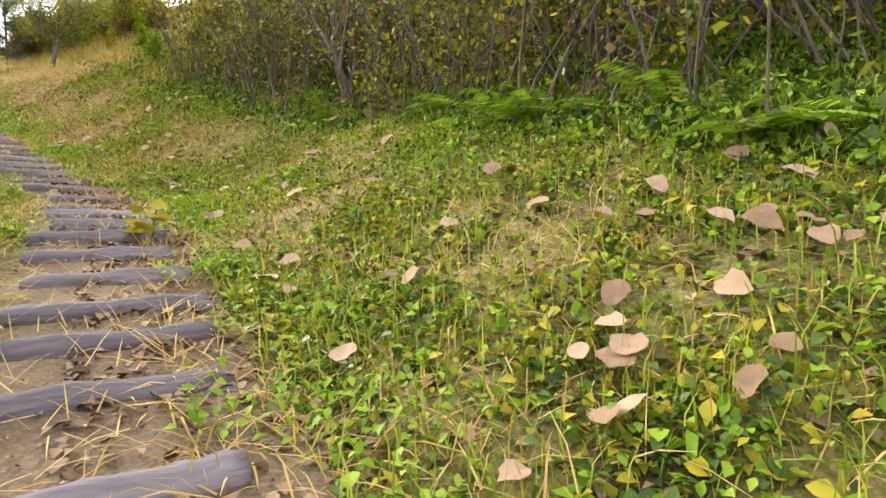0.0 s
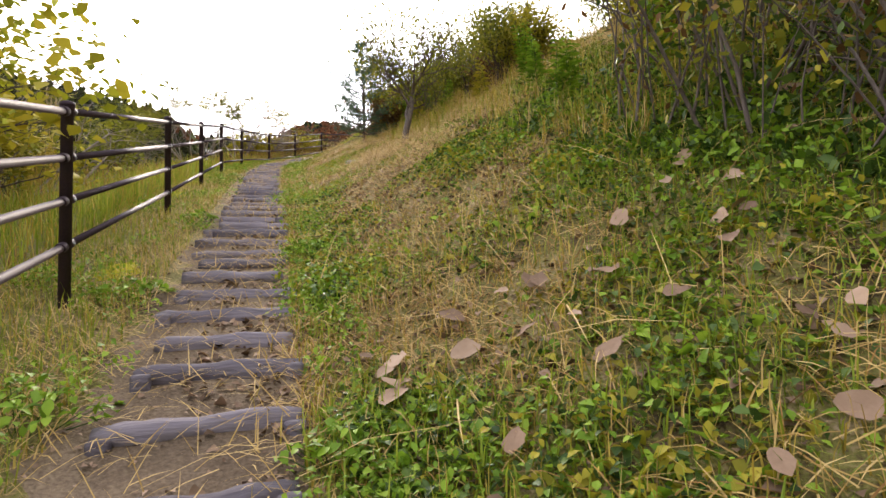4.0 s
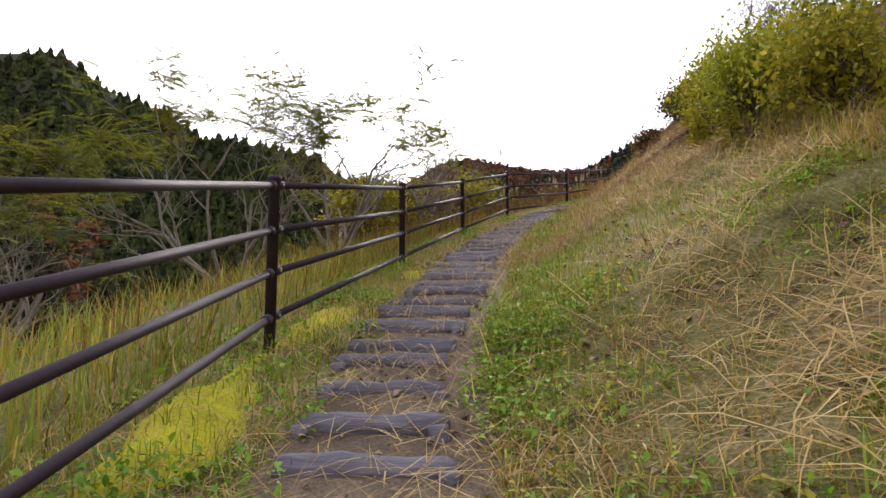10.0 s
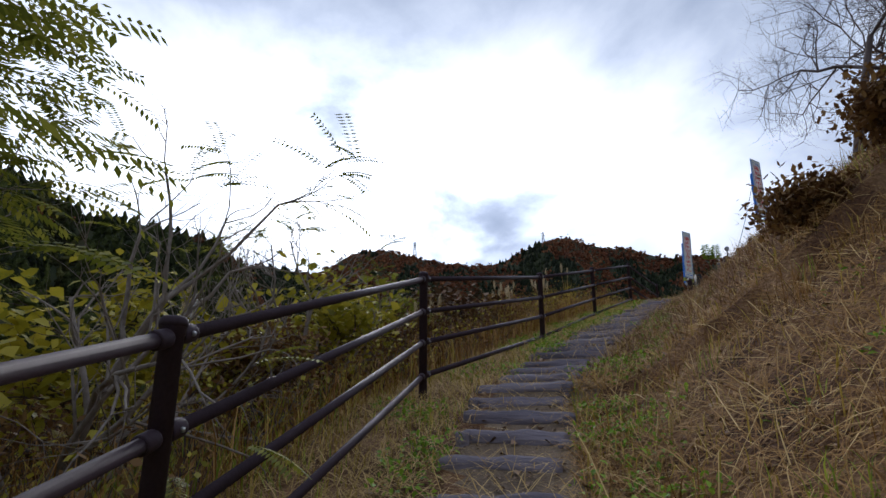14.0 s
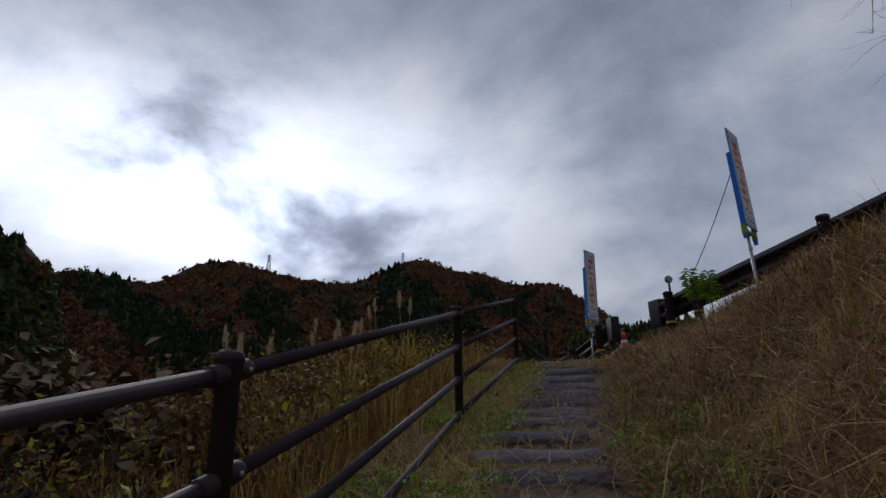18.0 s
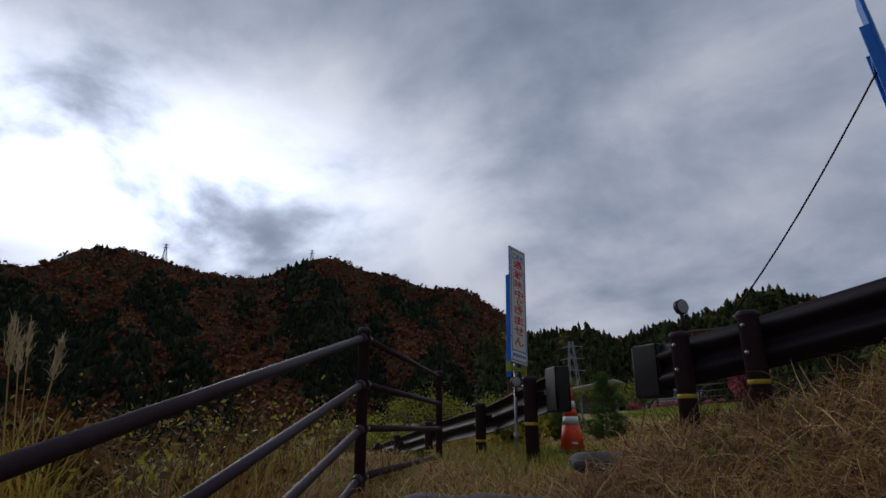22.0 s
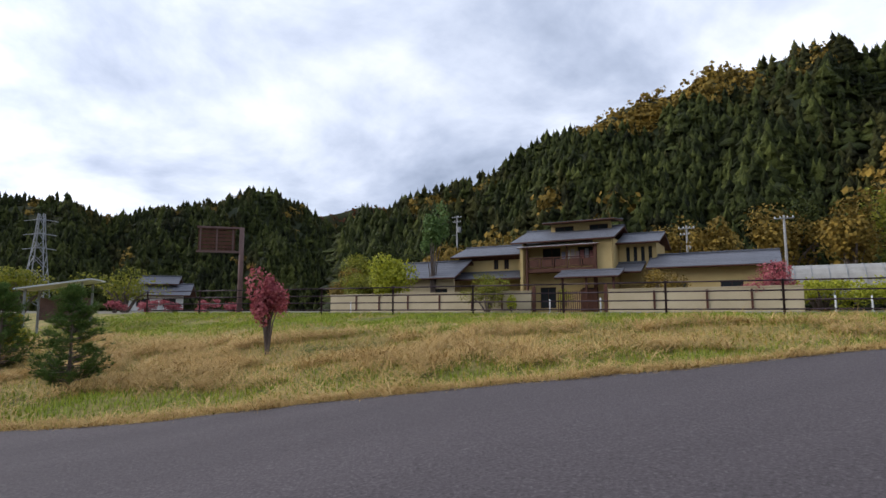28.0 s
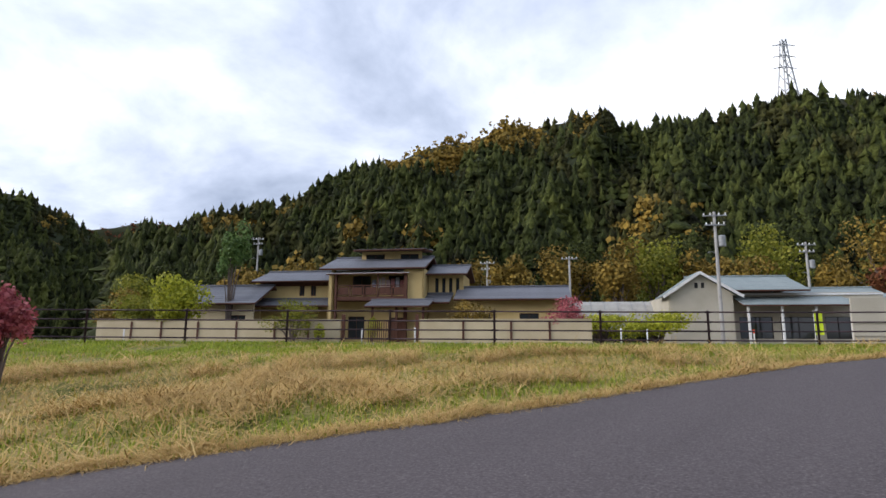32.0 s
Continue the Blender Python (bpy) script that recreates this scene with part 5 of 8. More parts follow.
# the trees on the bank
pine_bush(-16.25, 19.8, 2.9, 21, "young pine with long blue-green needles on the bank", 95, 0.2, "pine", 0.18, 0.0045, 0.36, 10, (-0.05, 0.03), "pine_tree", "")
tree("bank_tree", -12.1, 16.75, 3.6, 4, "small crooked tree with thin yellow-green autumn leaves", "olive", 2, 0.06, 0.2, 4, 0.07, (0.05, -0.1), first=0.34, keep=0.22, spread=0.55, shrink=0.72)
tree("bare_tree", -23.75, 31.8, 6.8, 9, "leafless tree with long fine dark twigs on the crest", None, depth=4, trunk=0.07, first=0.34, kids=(3, 4), bark="twig", lift=0.10, spread=0.66, shrink=0.72)
for k, (s, d, h, seed, leaf, keep) in enumerate([(5.0, 5.6, 3.0, 31, "olive", 0.5), (6.2, 6.6, 3.4, 32, "weed_yellow", 0.35), (7.4, 5.0, 2.6, 33, "olive", 0.4), (8.6, 6.0, 3.2, 34, "olive", 0.5), (10.2, 5.4, 2.8, 35, "weed_yellow", 0.3),
                                                  (3.6, 6.6, 3.2, 36, "olive", 0.5), (2.2, 7.4, 3.6, 37, "weed", 0.4), (0.6, 7.6, 3.4, 38, "weed", 0.5), (-1.2, 8.0, 3.6, 40, "weed", 0.5)]):
    x, y, _, _ = path_at(s, d)
    tree("thicket_shrub", x, y, h * 1.15, seed, "tangled many-stemmed shrub with thin brown stems", leaf, 3, 0.07, 0.16, 2, 0.045, (0, 0), first=0.6, stems=7, keep=keep, spread=0.35, category="shrub", group="shrubs of the thicket", kids=(1, 3), bark="twig" if k % 2 else "bark")
for k, (s, d, h, seed, leaf) in enumerate([(18.0, 5.4, 1.7, 51, "olive"), (20.5, 6.4, 2.0, 52, "olive"), (22.5, 5.4, 1.5, 53, "olive"), (25.5, 6.0, 1.6, 54, "olive"), (28.5, 6.4, 1.7, 55, "olive"), (31.5, 5.8, 1.4, 56, "olive"), (37.2, 3.2, 0.4, 57, "scrub"), (28.0, 4.6, 1.1, 58, "weed_yellow"), (26.0, 4.9, 1.3, 61, "bush"), (23.4, 4.2, 1.0, 62, "scrub"), (21.4, 6.0, 1.3, 63, "olive"), (19.4, 6.2, 1.2, 64, "scrub"), (24.0, 7.5, 1.8, 59, "olive"), (16.0, 6.8, 1.4, 60, "bush"), (29.6, 4.2, 1.2, 65, "bush"), (30.6, 4.6, 1.3, 66, "weed_yellow"), (31.8, 4.3, 1.0, 67, "weed_yellow"), (32.8, 4.6, 1.2, 68, "bush"), (34.0, 4.4, 0.9, 69, "olive"), (35.8, 4.3, 0.6, 70, "olive"), (36.8, 3.9, 0.55, 48, "scrub"), (14.0, 6.0, 1.0, 49, "weed_yellow"), (17.2, 6.0, 1.2, 50, "weed_yellow")]):
    x, y, _, _ = path_at(s, d)
    tree("bank_shrub", x, y, h, seed, "scrubby bush with olive and brown autumn leaves", leaf, 5, 0.06, 0.13, 2, 0.022, (0, 0), first=0.55, stems=8, keep=0.9, spread=0.5, category="shrub", group="bushes on the bank", kids=(2, 3), bark="twig")
# beyond the fence: feathery trees and yellow-leaved shrubs
for k, (x, y, h, seed, ln) in enumerate([(-25.6, 22.0, 2.75, 71, (0.0, 0.05)), (-25.4, 20.2, 2.5, 72, (-0.25, -0.1)), (-27.1, 24.4, 2.2, 73, (-0.05, 0.05)), (-25.0, 17.4, 2.7, 74, (-0.2, 0.0)), (-28.6, 27.2, 1.9, 76, (-0.1, 0.0)), (-15.9, 12.0, 3.0, 75, (-0.1, 0.0))]):
    tree("silk_tree", x, y, h, seed, "slender tree with drooping feathery olive leaves", "olive", 2, 0.34, 0.1, 3, 0.04, ln, first=0.62, kind_leaf="frond", spread=0.45, bark="pale_bark", stems=7, keep=(0.65, 0.8, 0.05, 0.8, 0.05, 0.12)[k], group="feathery trees beyond the fence", kids=(1, 3), lift=0.05, shrink=0.62, fan=0.6)
for k, (s, d, h, seed, leaf) in enumerate([(12.6, -2.2, 3.6, 95, "weed_yellow"), (11.0, -2.8, 3.4, 96, "weed_yellow"), (14.6, -2.4, 3.0, 97, "bush"), (16.8, -2.6, 2.6, 98, "weed_yellow"), (13.5, -3.0, 2.6, 81, "weed_yellow"), (15.5, -3.6, 2.8, 82, "weed_yellow"), (18.0, -3.4, 2.4, 83, "olive"), (20.5, -3.4, 2.2, 84, "weed_yellow"), (23.0, -3.0, 2.0, 85, "olive"), (9.5, -3.2, 3.0, 86, "weed_yellow"), (11.5, -2.6, 2.6, 87, "olive"),
                                           (35.0, -1.9, 1.5, 88, "weed_yellow"), (37.0, -2.2, 1.7, 89, "weed_yellow"), (39.2, -2.6, 1.6, 90, "olive"), (33.0, -2.2, 1.5, 91, "weed_yellow"), (41.0, -2.4, 1.4, 92, "dead_dark"), (6.5, -3.0, 2.6, 93, "olive"), (3.5, -3.5, 2.6, 94, "weed_yellow")]):
    x, y, _, _ = path_at(s, d)
    tree("wild_shrub", x, y, h, seed, "wild shrub with broad yellow-green leaves", leaf, 4, 0.11, 0.16, 2, 0.03, (0, 0), first=0.5, stems=5, keep=0.8, spread=0.5, kind_leaf="broad", category="shrub", group="shrubs beyond the fence", kids=(1, 3), bark="twig")


for k, (s, d, h, leaf) in enumerate([(36.0, -1.6, 1.1, "scrub"), (37.5, -2.6, 1.5, "scrub"), (38.8, -1.7, 1.0, "scrub"), (40.2, -2.3, 1.3, "scrub"), (41.6, -1.5, 0.9, "scrub"), (42.8, -2.4, 1.2, "scrub"), (44.0, -1.8, 0.9, "scrub"), (45.2, -2.6, 1.1, "scrub"), (46.4, -2.2, 0.9, "scrub"),
                                    (41.0, -4.2, 1.6, "scrub"), (43.5, -4.0, 1.4, "weed_yellow"), (46.0, -4.2, 1.2, "scrub"), (38.5, -4.4, 1.7, "scrub"), (47.5, -3.4, 0.9, "olive"), (48.5, -5.0, 1.2, "scrub"), (45.0, -6.2, 1.6, "scrub"), (49.5, -7.0, 1.4, "scrub"), (35.0, -3.4, 1.8, "scrub")]):
    x, y, _, _ = path_at(s, d)
    tree("dry_bush", x, y, h * 0.75, 760 + k, "brown half-bare bush of thin twigs in dry grass", leaf, 4, 0.06, 0.11, 2, 0.016, (0, 0), first=0.55, stems=9, keep=0.7, spread=0.5, category="bush", group="dry bushes beyond the fence", kids=(2, 3), bark="twig")


# brushwood of the thicket above the lower stairs
def brushwood():
    n = 2300
    x, y = strewn(n, -4, 12.2, 4.0, 11, 1.15)
    x, y = clumped(x, y, 0.9, 0.7, 15.0)
    P = on_ground(x, y)
    segs, tips = [], []
    rr = random.Random(77)
    for p in P:
        d = Vector((rr.gauss(0, 0.28), rr.gauss(0, 0.28), 1)).normalized()
        q = Vector(p)
        h, r = rr.uniform(0.9, 3.2), rr.uniform(0.005, 0.020)
        for k in range(4):
            d = (d + Vector((rr.gauss(0, 0.16), rr.gauss(0, 0.16), 0))).normalized()
            q2 = q + d * h / 4
            segs.append((q, q2, r * (1 - k / 5), r * (1 - (k + 1) / 5)))
            q = q2
            tips.append(q)
            if k > 0 and rr.random() < 0.7:
                e = (d + Vector((rr.gauss(0, 0.8), rr.gauss(0, 0.8), 0.2))).normalized()
                segs.append((q, q + e * h * 0.28, r * 0.5, r * 0.2))
                tips.append(q + e * h * 0.28)
    tagged(new("brushwood", limbs_mesh("brushwood", segs, M["bark"], 4)), "dense thin brown stems of the thicket", "brushwood", kind="stuff")
    T = np.array([tips[i] for i in range(len(tips))])
    for name, leaf, per, size in (("thicket_leaves", "olive", 3, 0.08), ("thicket_yellow_leaves", "weed_yellow", 2, 0.07), ("thicket_brown_leaves", "scrub", 2, 0.075), ("thicket_dark_leaves", "weed_dark", 2, 0.08)):
        Q = np.repeat(T, per, 0) + rng.normal(0, 0.16, (len(T) * per, 3))
        stuff(name, little_leaves(Q, size, 0.55), M[leaf], "thin autumn leaves on the thicket's stems", "leaves")


brushwood()


def dry_scrub():
    x, y = strewn(2300, 33, 50, -0.75, -6.0, 1.5)
    x, y = clumped(x, y, 1.2, 0.85, 21.0)
    P = on_ground(x, y)
    _, d, _ = along(x, y)
    segs, tips = [], []
    rr = random.Random(78)
    for p, dd in zip(P, d):
        v = Vector((rr.gauss(0, 0.3), rr.gauss(0, 0.3), 1)).normalized()
        q, h, r = Vector(p), rr.uniform(0.3, 0.7) * (1 + 0.25 * min(-dd - 0.7, 3)), rr.uniform(0.003, 0.007)
        for k in range(4):
            v = (v + Vector((rr.gauss(0, 0.2), rr.gauss(0, 0.2), 0))).normalized()
            q2 = q + v * h / 4
            segs.append((q, q2, r * (1 - k / 5), r * (1 - (k + 1) / 5)))
            q = q2
            if k:
                tips.append(q)
    tagged(new("dry_scrub", limbs_mesh("dry_scrub", segs, M["twig"], 4)), "tangle of dry brown stems beyond the fence", "brushwood", kind="stuff")
    T = np.array(tips)
    for name, leaf, per, size in (("scrub_leaves", "scrub", 2, 0.055), ("scrub_yellow_leaves", "weed_yellow", 1, 0.05)):
        Q = np.repeat(T, per, 0) + rng.normal(0, 0.09, (len(T) * per, 3))
        stuff(name, little_leaves(Q, size, 0.55), M[leaf], "withered autumn leaves on the dry scrub", "leaves")


dry_scrub()


def fern(x, y, seed):
    t = thing("fern", Matrix.Translation((x, y, ground_at(x, y))), "arching green fern on the shaded bank", "fern", "ferns on the bank")
    rr = random.Random(seed)
    for k in range(8):
        a = rr.uniform(0, 6.28)
        tips = [(Vector((0, 0, 0.05)), Vector((math.cos(a), math.sin(a), 0.9)))]
        v = fronds(tips, 1, rr.uniform(0.5, 0.75), rr, 0.10, 0.9, 14)
        part("frond", mesh_np("frond", v[0], v[1], M["weed"]), parent=t)


for k, (s, d) in enumerate([(4.2, 4.1), (5.0, 4.5), (6.0, 4.2), (3.2, 4.4), (7.2, 4.2), (2.4, 4.0), (4.6, 3.9), (3.7, 5.0), (5.6, 4.9)]):
    x, y, _, _ = path_at(s, d)
    fern(x, y, 900 + k)

# ---- forest on the mountains ----
def cone_tree(seed, tiers=4, sides=7, broad=0.22):
    """A conifer of drooping, ragged tiers that narrow to a tip, one metre high."""
    rr = np.random.default_rng(seed)
    rings, low = [], 0.06
    for k in range(tiers):
        u0, u1 = k / tiers, (k + 1) / tiers
        outer = broad * (1 - u0) ** 0.8 * rr.uniform(0.85, 1.15)
        inner = broad * (1 - u1) ** 0.8 * 0.55
        z0, z1 = low + 0.92 * u0, low + 0.92 * u1 - 0.03
        for rad, z, rag in ((outer, z0, 0.42), (max(inner, 0.012), z1, 0.3)):
            a = 2 * np.pi * (np.arange(sides) + rr.uniform(0, 1)) / sides
            r = rad * (1 + rr.uniform(-rag, rag, sides))
            rings.append(np.stack([r * np.cos(a), r * np.sin(a), z + rr.uniform(-0.06, 0.06, sides)], 1))
    V = np.concatenate(rings + [np.array([[rr.normal(0, 0.01), rr.normal(0, 0.01), 1.05]])])
    T = []
    for k in range(len(rings) - 1):
        for i in range(sides):
            a, b, c, d = k * sides + i, k * sides + (i + 1) % sides, (k + 1) * sides + (i + 1) % sides, (k + 1) * sides + i
            T += [(a, b, c), (a, c, d)]
    k = len(rings) - 1
    for i in range(sides):
        T.append((k * sides + i, k * sides + (i + 1) % sides, len(V) - 1))
    return V, np.array(T)


def facing_leaves(P, N, size, rr, turn=0.45):
    """Leaf clumps that lie roughly along the surface of a crown."""
    n = len(P)
    N = N + rr.normal(0, turn, (n, 3))
    N /= np.linalg.norm(N, axis=1, keepdims=True)
    D = np.cross(N, rr.normal(0, 1, (n, 3)))
    D /= np.linalg.norm(D, axis=1, keepdims=True)
    W = np.cross(N, D)
    s = size * rr.uniform(0.5, 1.2, n)[:, None]
    V = np.stack([P - D * s * 0.5, P + W * s * 0.42 - D * s * 0.05, P + D * s * 0.5 - N * s * 0.12, P - W * s * 0.45], 1).reshape(-1, 3)
    o = (np.arange(n) * 4)[:, None, None]
    return V, (o + np.array([[0, 1, 2], [0, 2, 3]])).reshape(-1, 3)


def leaf_ball(seed, n=60, size=0.17):
    """A broadleaf crown of leaf clumps over uneven lobes, one metre high."""
    rr = np.random.default_rng(seed)
    m = 7
    lobes = rr.normal(0, 0.17, (m, 3)) + (0, 0, 0.58)
    rad = rr.uniform(0.13, 0.24, m)
    w = rr.integers(0, m, n)
    N = rr.normal(0, 1, (n, 3))
    N[:, 2] = np.abs(N[:, 2]) * 0.9 - 0.25
    N /= np.linalg.norm(N, axis=1, keepdims=True)
    return facing_leaves(lobes[w] + N * rad[w][:, None] * rr.uniform(0.75, 1.05, n)[:, None], N, size, rr)


def stand(P, h0, h1, templates, width=1.0):
    """Trees of those templates at those places, as one mesh."""
    which = rng.integers(0, len(templates), len(P))
    sets = []
    for k, (V, T) in enumerate(templates):
        Q = P[which == k]
        n = len(Q)
        if not n:
            continue
        a, h = rng.uniform(0, 2 * np.pi, n), rng.uniform(h0, h1, n)
        w = h * width * rng.uniform(0.8, 1.25, n)
        c, s = np.cos(a)[:, None], np.sin(a)[:, None]
        X = Q[:, 0:1] + w[:, None] * (V[None, :, 0] * c - V[None, :, 1] * s)
        Y = Q[:, 1:2] + w[:, None] * (V[None, :, 0] * s + V[None, :, 1] * c)
        Z = Q[:, 2:3] + h[:, None] * V[None, :, 2]
        VV = np.stack([X, Y, Z], -1)
        TT = (np.arange(n) * len(V))[:, None, None] + T[None]
        sets.append((VV.reshape(-1, 3), TT.reshape(-1, 3)))
    return merged(sets)


def surface_points(P, n, v0, v1, u0=0.0, u1=1.0):
    """Places on a slope given as a grid, evenly by area seen."""
    nv = P.shape[0] - 2
    v = rng.uniform(v0, v1, n) * (nv - 1)
    u = rng.uniform(u0, u1, n) * (P.shape[1] - 1)
    i, j = np.minimum(v.astype(int), P.shape[0] - 2), np.minimum(u.astype(int), P.shape[1] - 2)
    fv, fu = (v - i)[:, None], (u - j)[:, None]
    Q = P[i, j] * (1 - fv) * (1 - fu) + P[i + 1, j] * fv * (1 - fu) + P[i, j + 1] * (1 - fv) * fu + P[i + 1, j + 1] * fv * fu
    return Q, v / (nv - 1), u / (P.shape[1] - 1)


CONES = [cone_tree(k, 5, 7, 0.25 + 0.05 * (k % 4)) for k in range(8)]
CONES_FAR = [cone_tree(20 + k, 2, 5, 0.34) for k in range(5)]
BALLS = [leaf_ball(k, 70, 0.17) for k in range(5)]
BALLS_FAR = [leaf_ball(30 + k, 16, 0.36) for k in range(5)]


def clothe(P, n, h0, h1, rusty, colour, name, far=False, u0=0.0, u1=1.0, band=None, crest=0.35):
    Q, v, u = surface_points(P, n, 0.0, 1.02, u0, u1)
    w = 0.5 + 0.4 * wob(u * 45, v * 7, 1.0, 3.0) + 0.25 * wob(u * 130, v * 19, 1.0, 5.0) + rng.normal(0, 0.07, n) + crest * (v - 0.6)
    k = w > 1 - rusty
    if band is not None:
        k = k | band(u, v)
    Q[:, 2] -= 0.42 * h1
    o = ~k & (w > 1 - rusty - 0.22)
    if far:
        # far conifers get the darkened foliage, their shade being part of the colour
        stuff(name + "_conifers", stand(Q[~k], h0, h1, CONES_FAR, 1.0), M["conifer_shaded"], "dense conifer forest on the far mountainside, coloured as in shade", "forest")
    else:
        stuff(name + "_conifers", stand(Q[~k & ~o], h0, h1, CONES, 1.0), M["conifer"], "dense dark green conifer forest on the mountainside", "forest")
        stuff(name + "_olive_conifers", stand(Q[o], h0 * 0.8, h1 * 0.9, CONES, 1.15), M["conifer_olive"], "olive green trees among the dark conifers", "forest")
    stuff(name + "_autumn_trees", stand(Q[k], h0 * 0.75, h1 * 0.8, BALLS_FAR if far else BALLS, 1.0), M[colour], "autumn-coloured broadleaf trees among the conifers", "forest")


clothe(P_E, 9000, 4.2, 11.0, 0.13, "ochre", "east_forest", u0=0.0, u1=0.74, band=lambda u, v: (v > 0.80 + 0.5 * np.abs(u - 0.26)) & (u > 0.195) & (u < 0.33), crest=0.02)
clothe(P_W, 5200, 4.5, 9, 0.14, "rust", "west_forest", u0=0.3, u1=1.0, crest=0.1)
clothe(P_N, 4200, 6, 11, 0.10, "ochre", "north_forest")
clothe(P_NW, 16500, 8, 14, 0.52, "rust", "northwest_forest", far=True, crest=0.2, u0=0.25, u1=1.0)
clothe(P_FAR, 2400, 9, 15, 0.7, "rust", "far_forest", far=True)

# ---- at the road: guardrails, signs, cones ----
M.update(
    band=mat("yellow_reflective_band", [(0.35, 0.25, 0.02), (0.55, 0.40, 0.04)], 0.4, grain=30, bump=0.05),
    rubber=mat("black_rubber", [(0.012, 0.011, 0.012), (0.03, 0.028, 0.03)], 0.6, grain=160, coarse=6, bump=0.06),
    blue=mat("blue_paint", [(0.01, 0.12, 0.50), (0.02, 0.20, 0.70)], 0.4, grain=20, coarse=3, bump=0.05),
    face=mat("sign_face", [(0.58, 0.60, 0.50), (0.70, 0.71, 0.60)], 0.35, grain=40, coarse=2, bump=0.02),
    sticker=mat("white_sticker", [(0.68, 0.69, 0.62), (0.78, 0.78, 0.72)], 0.4, grain=30, coarse=3, bump=0.02),
    ink_red=mat("red_lettering", [(0.50, 0.02, 0.035), (0.62, 0.04, 0.06)], 0.45, bump=0),
    ink_blue=mat("blue_lettering", [(0.005, 0.10, 0.45), (0.01, 0.15, 0.58)], 0.45, bump=0),
    orange=mat("orange_plastic", [(0.62, 0.05, 0.012), (0.85, 0.10, 0.03)], 0.45, grain=14, coarse=4, bump=0.03),
    white=mat("white_plastic", [(0.55, 0.55, 0.54), (0.78, 0.78, 0.77)], 0.5, grain=16, coarse=5, bump=0.03),
    lens=mat("grey_reflector", [(0.35, 0.37, 0.38), (0.55, 0.57, 0.58)], 0.25, 0.3, grain=80, bump=0.2),
    greenmetal=mat("green_yellow_bracket", [(0.20, 0.24, 0.03), (0.34, 0.36, 0.06)], 0.5, grain=20, coarse=5, bump=0.1),
)


def beam_profile():
    """Half-height and offset of a two-wave guardrail beam."""
    pts = []
    for k in range(25):
        t = k / 24
        pts.append((0.035 * math.sin(t * 4 * math.pi - math.pi / 2) + 0.035, -0.175 + 0.35 * t))
    return pts


def beam(points):
    """A corrugated steel beam along points, front to the right of its run, with thickness."""
    b = bmesh.new()
    prof = beam_profile()
    outline = [(o + 0.004, h) for o, h in prof] + [(o - 0.004, h) for o, h in prof[::-1]]
    rings = []
    P = [Vector(p) for p in points]
    for i, p in enumerate(P):
        d = (P[min(i + 1, len(P) - 1)] - P[max(i - 1, 0)])
        d.z = 0
        d.normalize()
        side = Vector((d.y, -d.x, 0))
        rings.append([b.verts.new(p + side * o + Vector((0, 0, h))) for o, h in outline])
    n = len(outline)
    for p, q in zip(rings, rings[1:]):
        for i in range(n):
            b.faces.new((p[i], p[(i + 1) % n], q[(i + 1) % n], q[i]))
    b.faces.new(rings[0]), b.faces.new(rings[-1][::-1])
    bmesh.ops.recalc_face_normals(b, faces=b.faces[:])
    return b


GPOST = bm_mesh("post", lathe([(0.068, -0.5), (0.068, 0.80), (0.074, 0.805), (0.074, 0.83), (0.06, 0.842), (0.01, 0.846)], 20), M["rail"], True)
GBAND = bm_mesh("reflective_band", lathe([(0.0685, 0), (0.0700, 0.002), (0.0700, 0.028), (0.0685, 0.03)], 20), M["band"], True)


def rounded(b, width):
    """Rounds a body's upright edges well over."""
    edges = [e for e in b.edges if abs(e.verts[0].co.z - e.verts[1].co.z) > 0.1]
    bmesh.ops.bevel(b, geom=edges, offset=width * 0.35, segments=4, affect="EDGES", profile=0.5)
    return b


def guardrail(line, end_sleeve, label, side):
    """Posts every two metres and a bit, the beam beside them; line: the posts' places (x, y, top)."""
    g = thing("guardrail", Matrix.Translation(line[0]), label, "guardrail", "guardrails of the road")
    o = Vector(line[0])
    P = [Vector(p) - o for p in line]
    for p in P:
        po = part("post", GPOST, parent=g, m=Matrix.Translation(p - Vector((0, 0, 0.842))))
        part("reflective_band", GBAND, parent=po, m=Matrix.Translation((0, 0, 0.36)))
    run = []
    for i, p in enumerate(P):
        d = (P[min(i + 1, len(P) - 1)] - P[max(i - 1, 0)])
        d.z = 0
        d.normalize()
        n = Vector((d.y, -d.x, 0)) * side
        run.append(p + n * 0.13 + Vector((0, 0, -0.20)))
        arm = part("spacer", box(0.12, 0.05, 0.10, 0.008), M["guard"], g, m=Matrix.Translation(p + n * 0.095 + Vector((0, 0, -0.25))) @ n.to_track_quat("X", "Z").to_matrix().to_4x4())
        for dz in (-0.10, -0.28):
            bo = part("bolt", MESH_BOLT, parent=g, m=Matrix.Translation(p - n * 0.068 + Vector((0, 0, dz))) @ (-n).to_track_quat("Z", "Y").to_matrix().to_4x4() @ Matrix.Scale(1.6, 4))
    first = run[0] + (run[0] - run[1]).normalized() * 0.42
    pts = [first] + run
    part("beam", beam(pts if side > 0 else pts), M["guard"], g, smooth=True)
    if end_sleeve:
        d = (run[1] - run[0])
        d.z = 0
        part("end_sleeve", rounded(box(0.26, 0.15, 0.42, 0.02), 0.05), M["rubber"], g, "black rounded end cap", smooth=True, m=Matrix.Translation(first + Vector((0, 0, -0.21)) + d.normalized() * 0.02) @ d.to_track_quat("X", "Z").to_matrix().to_4x4())
    return g


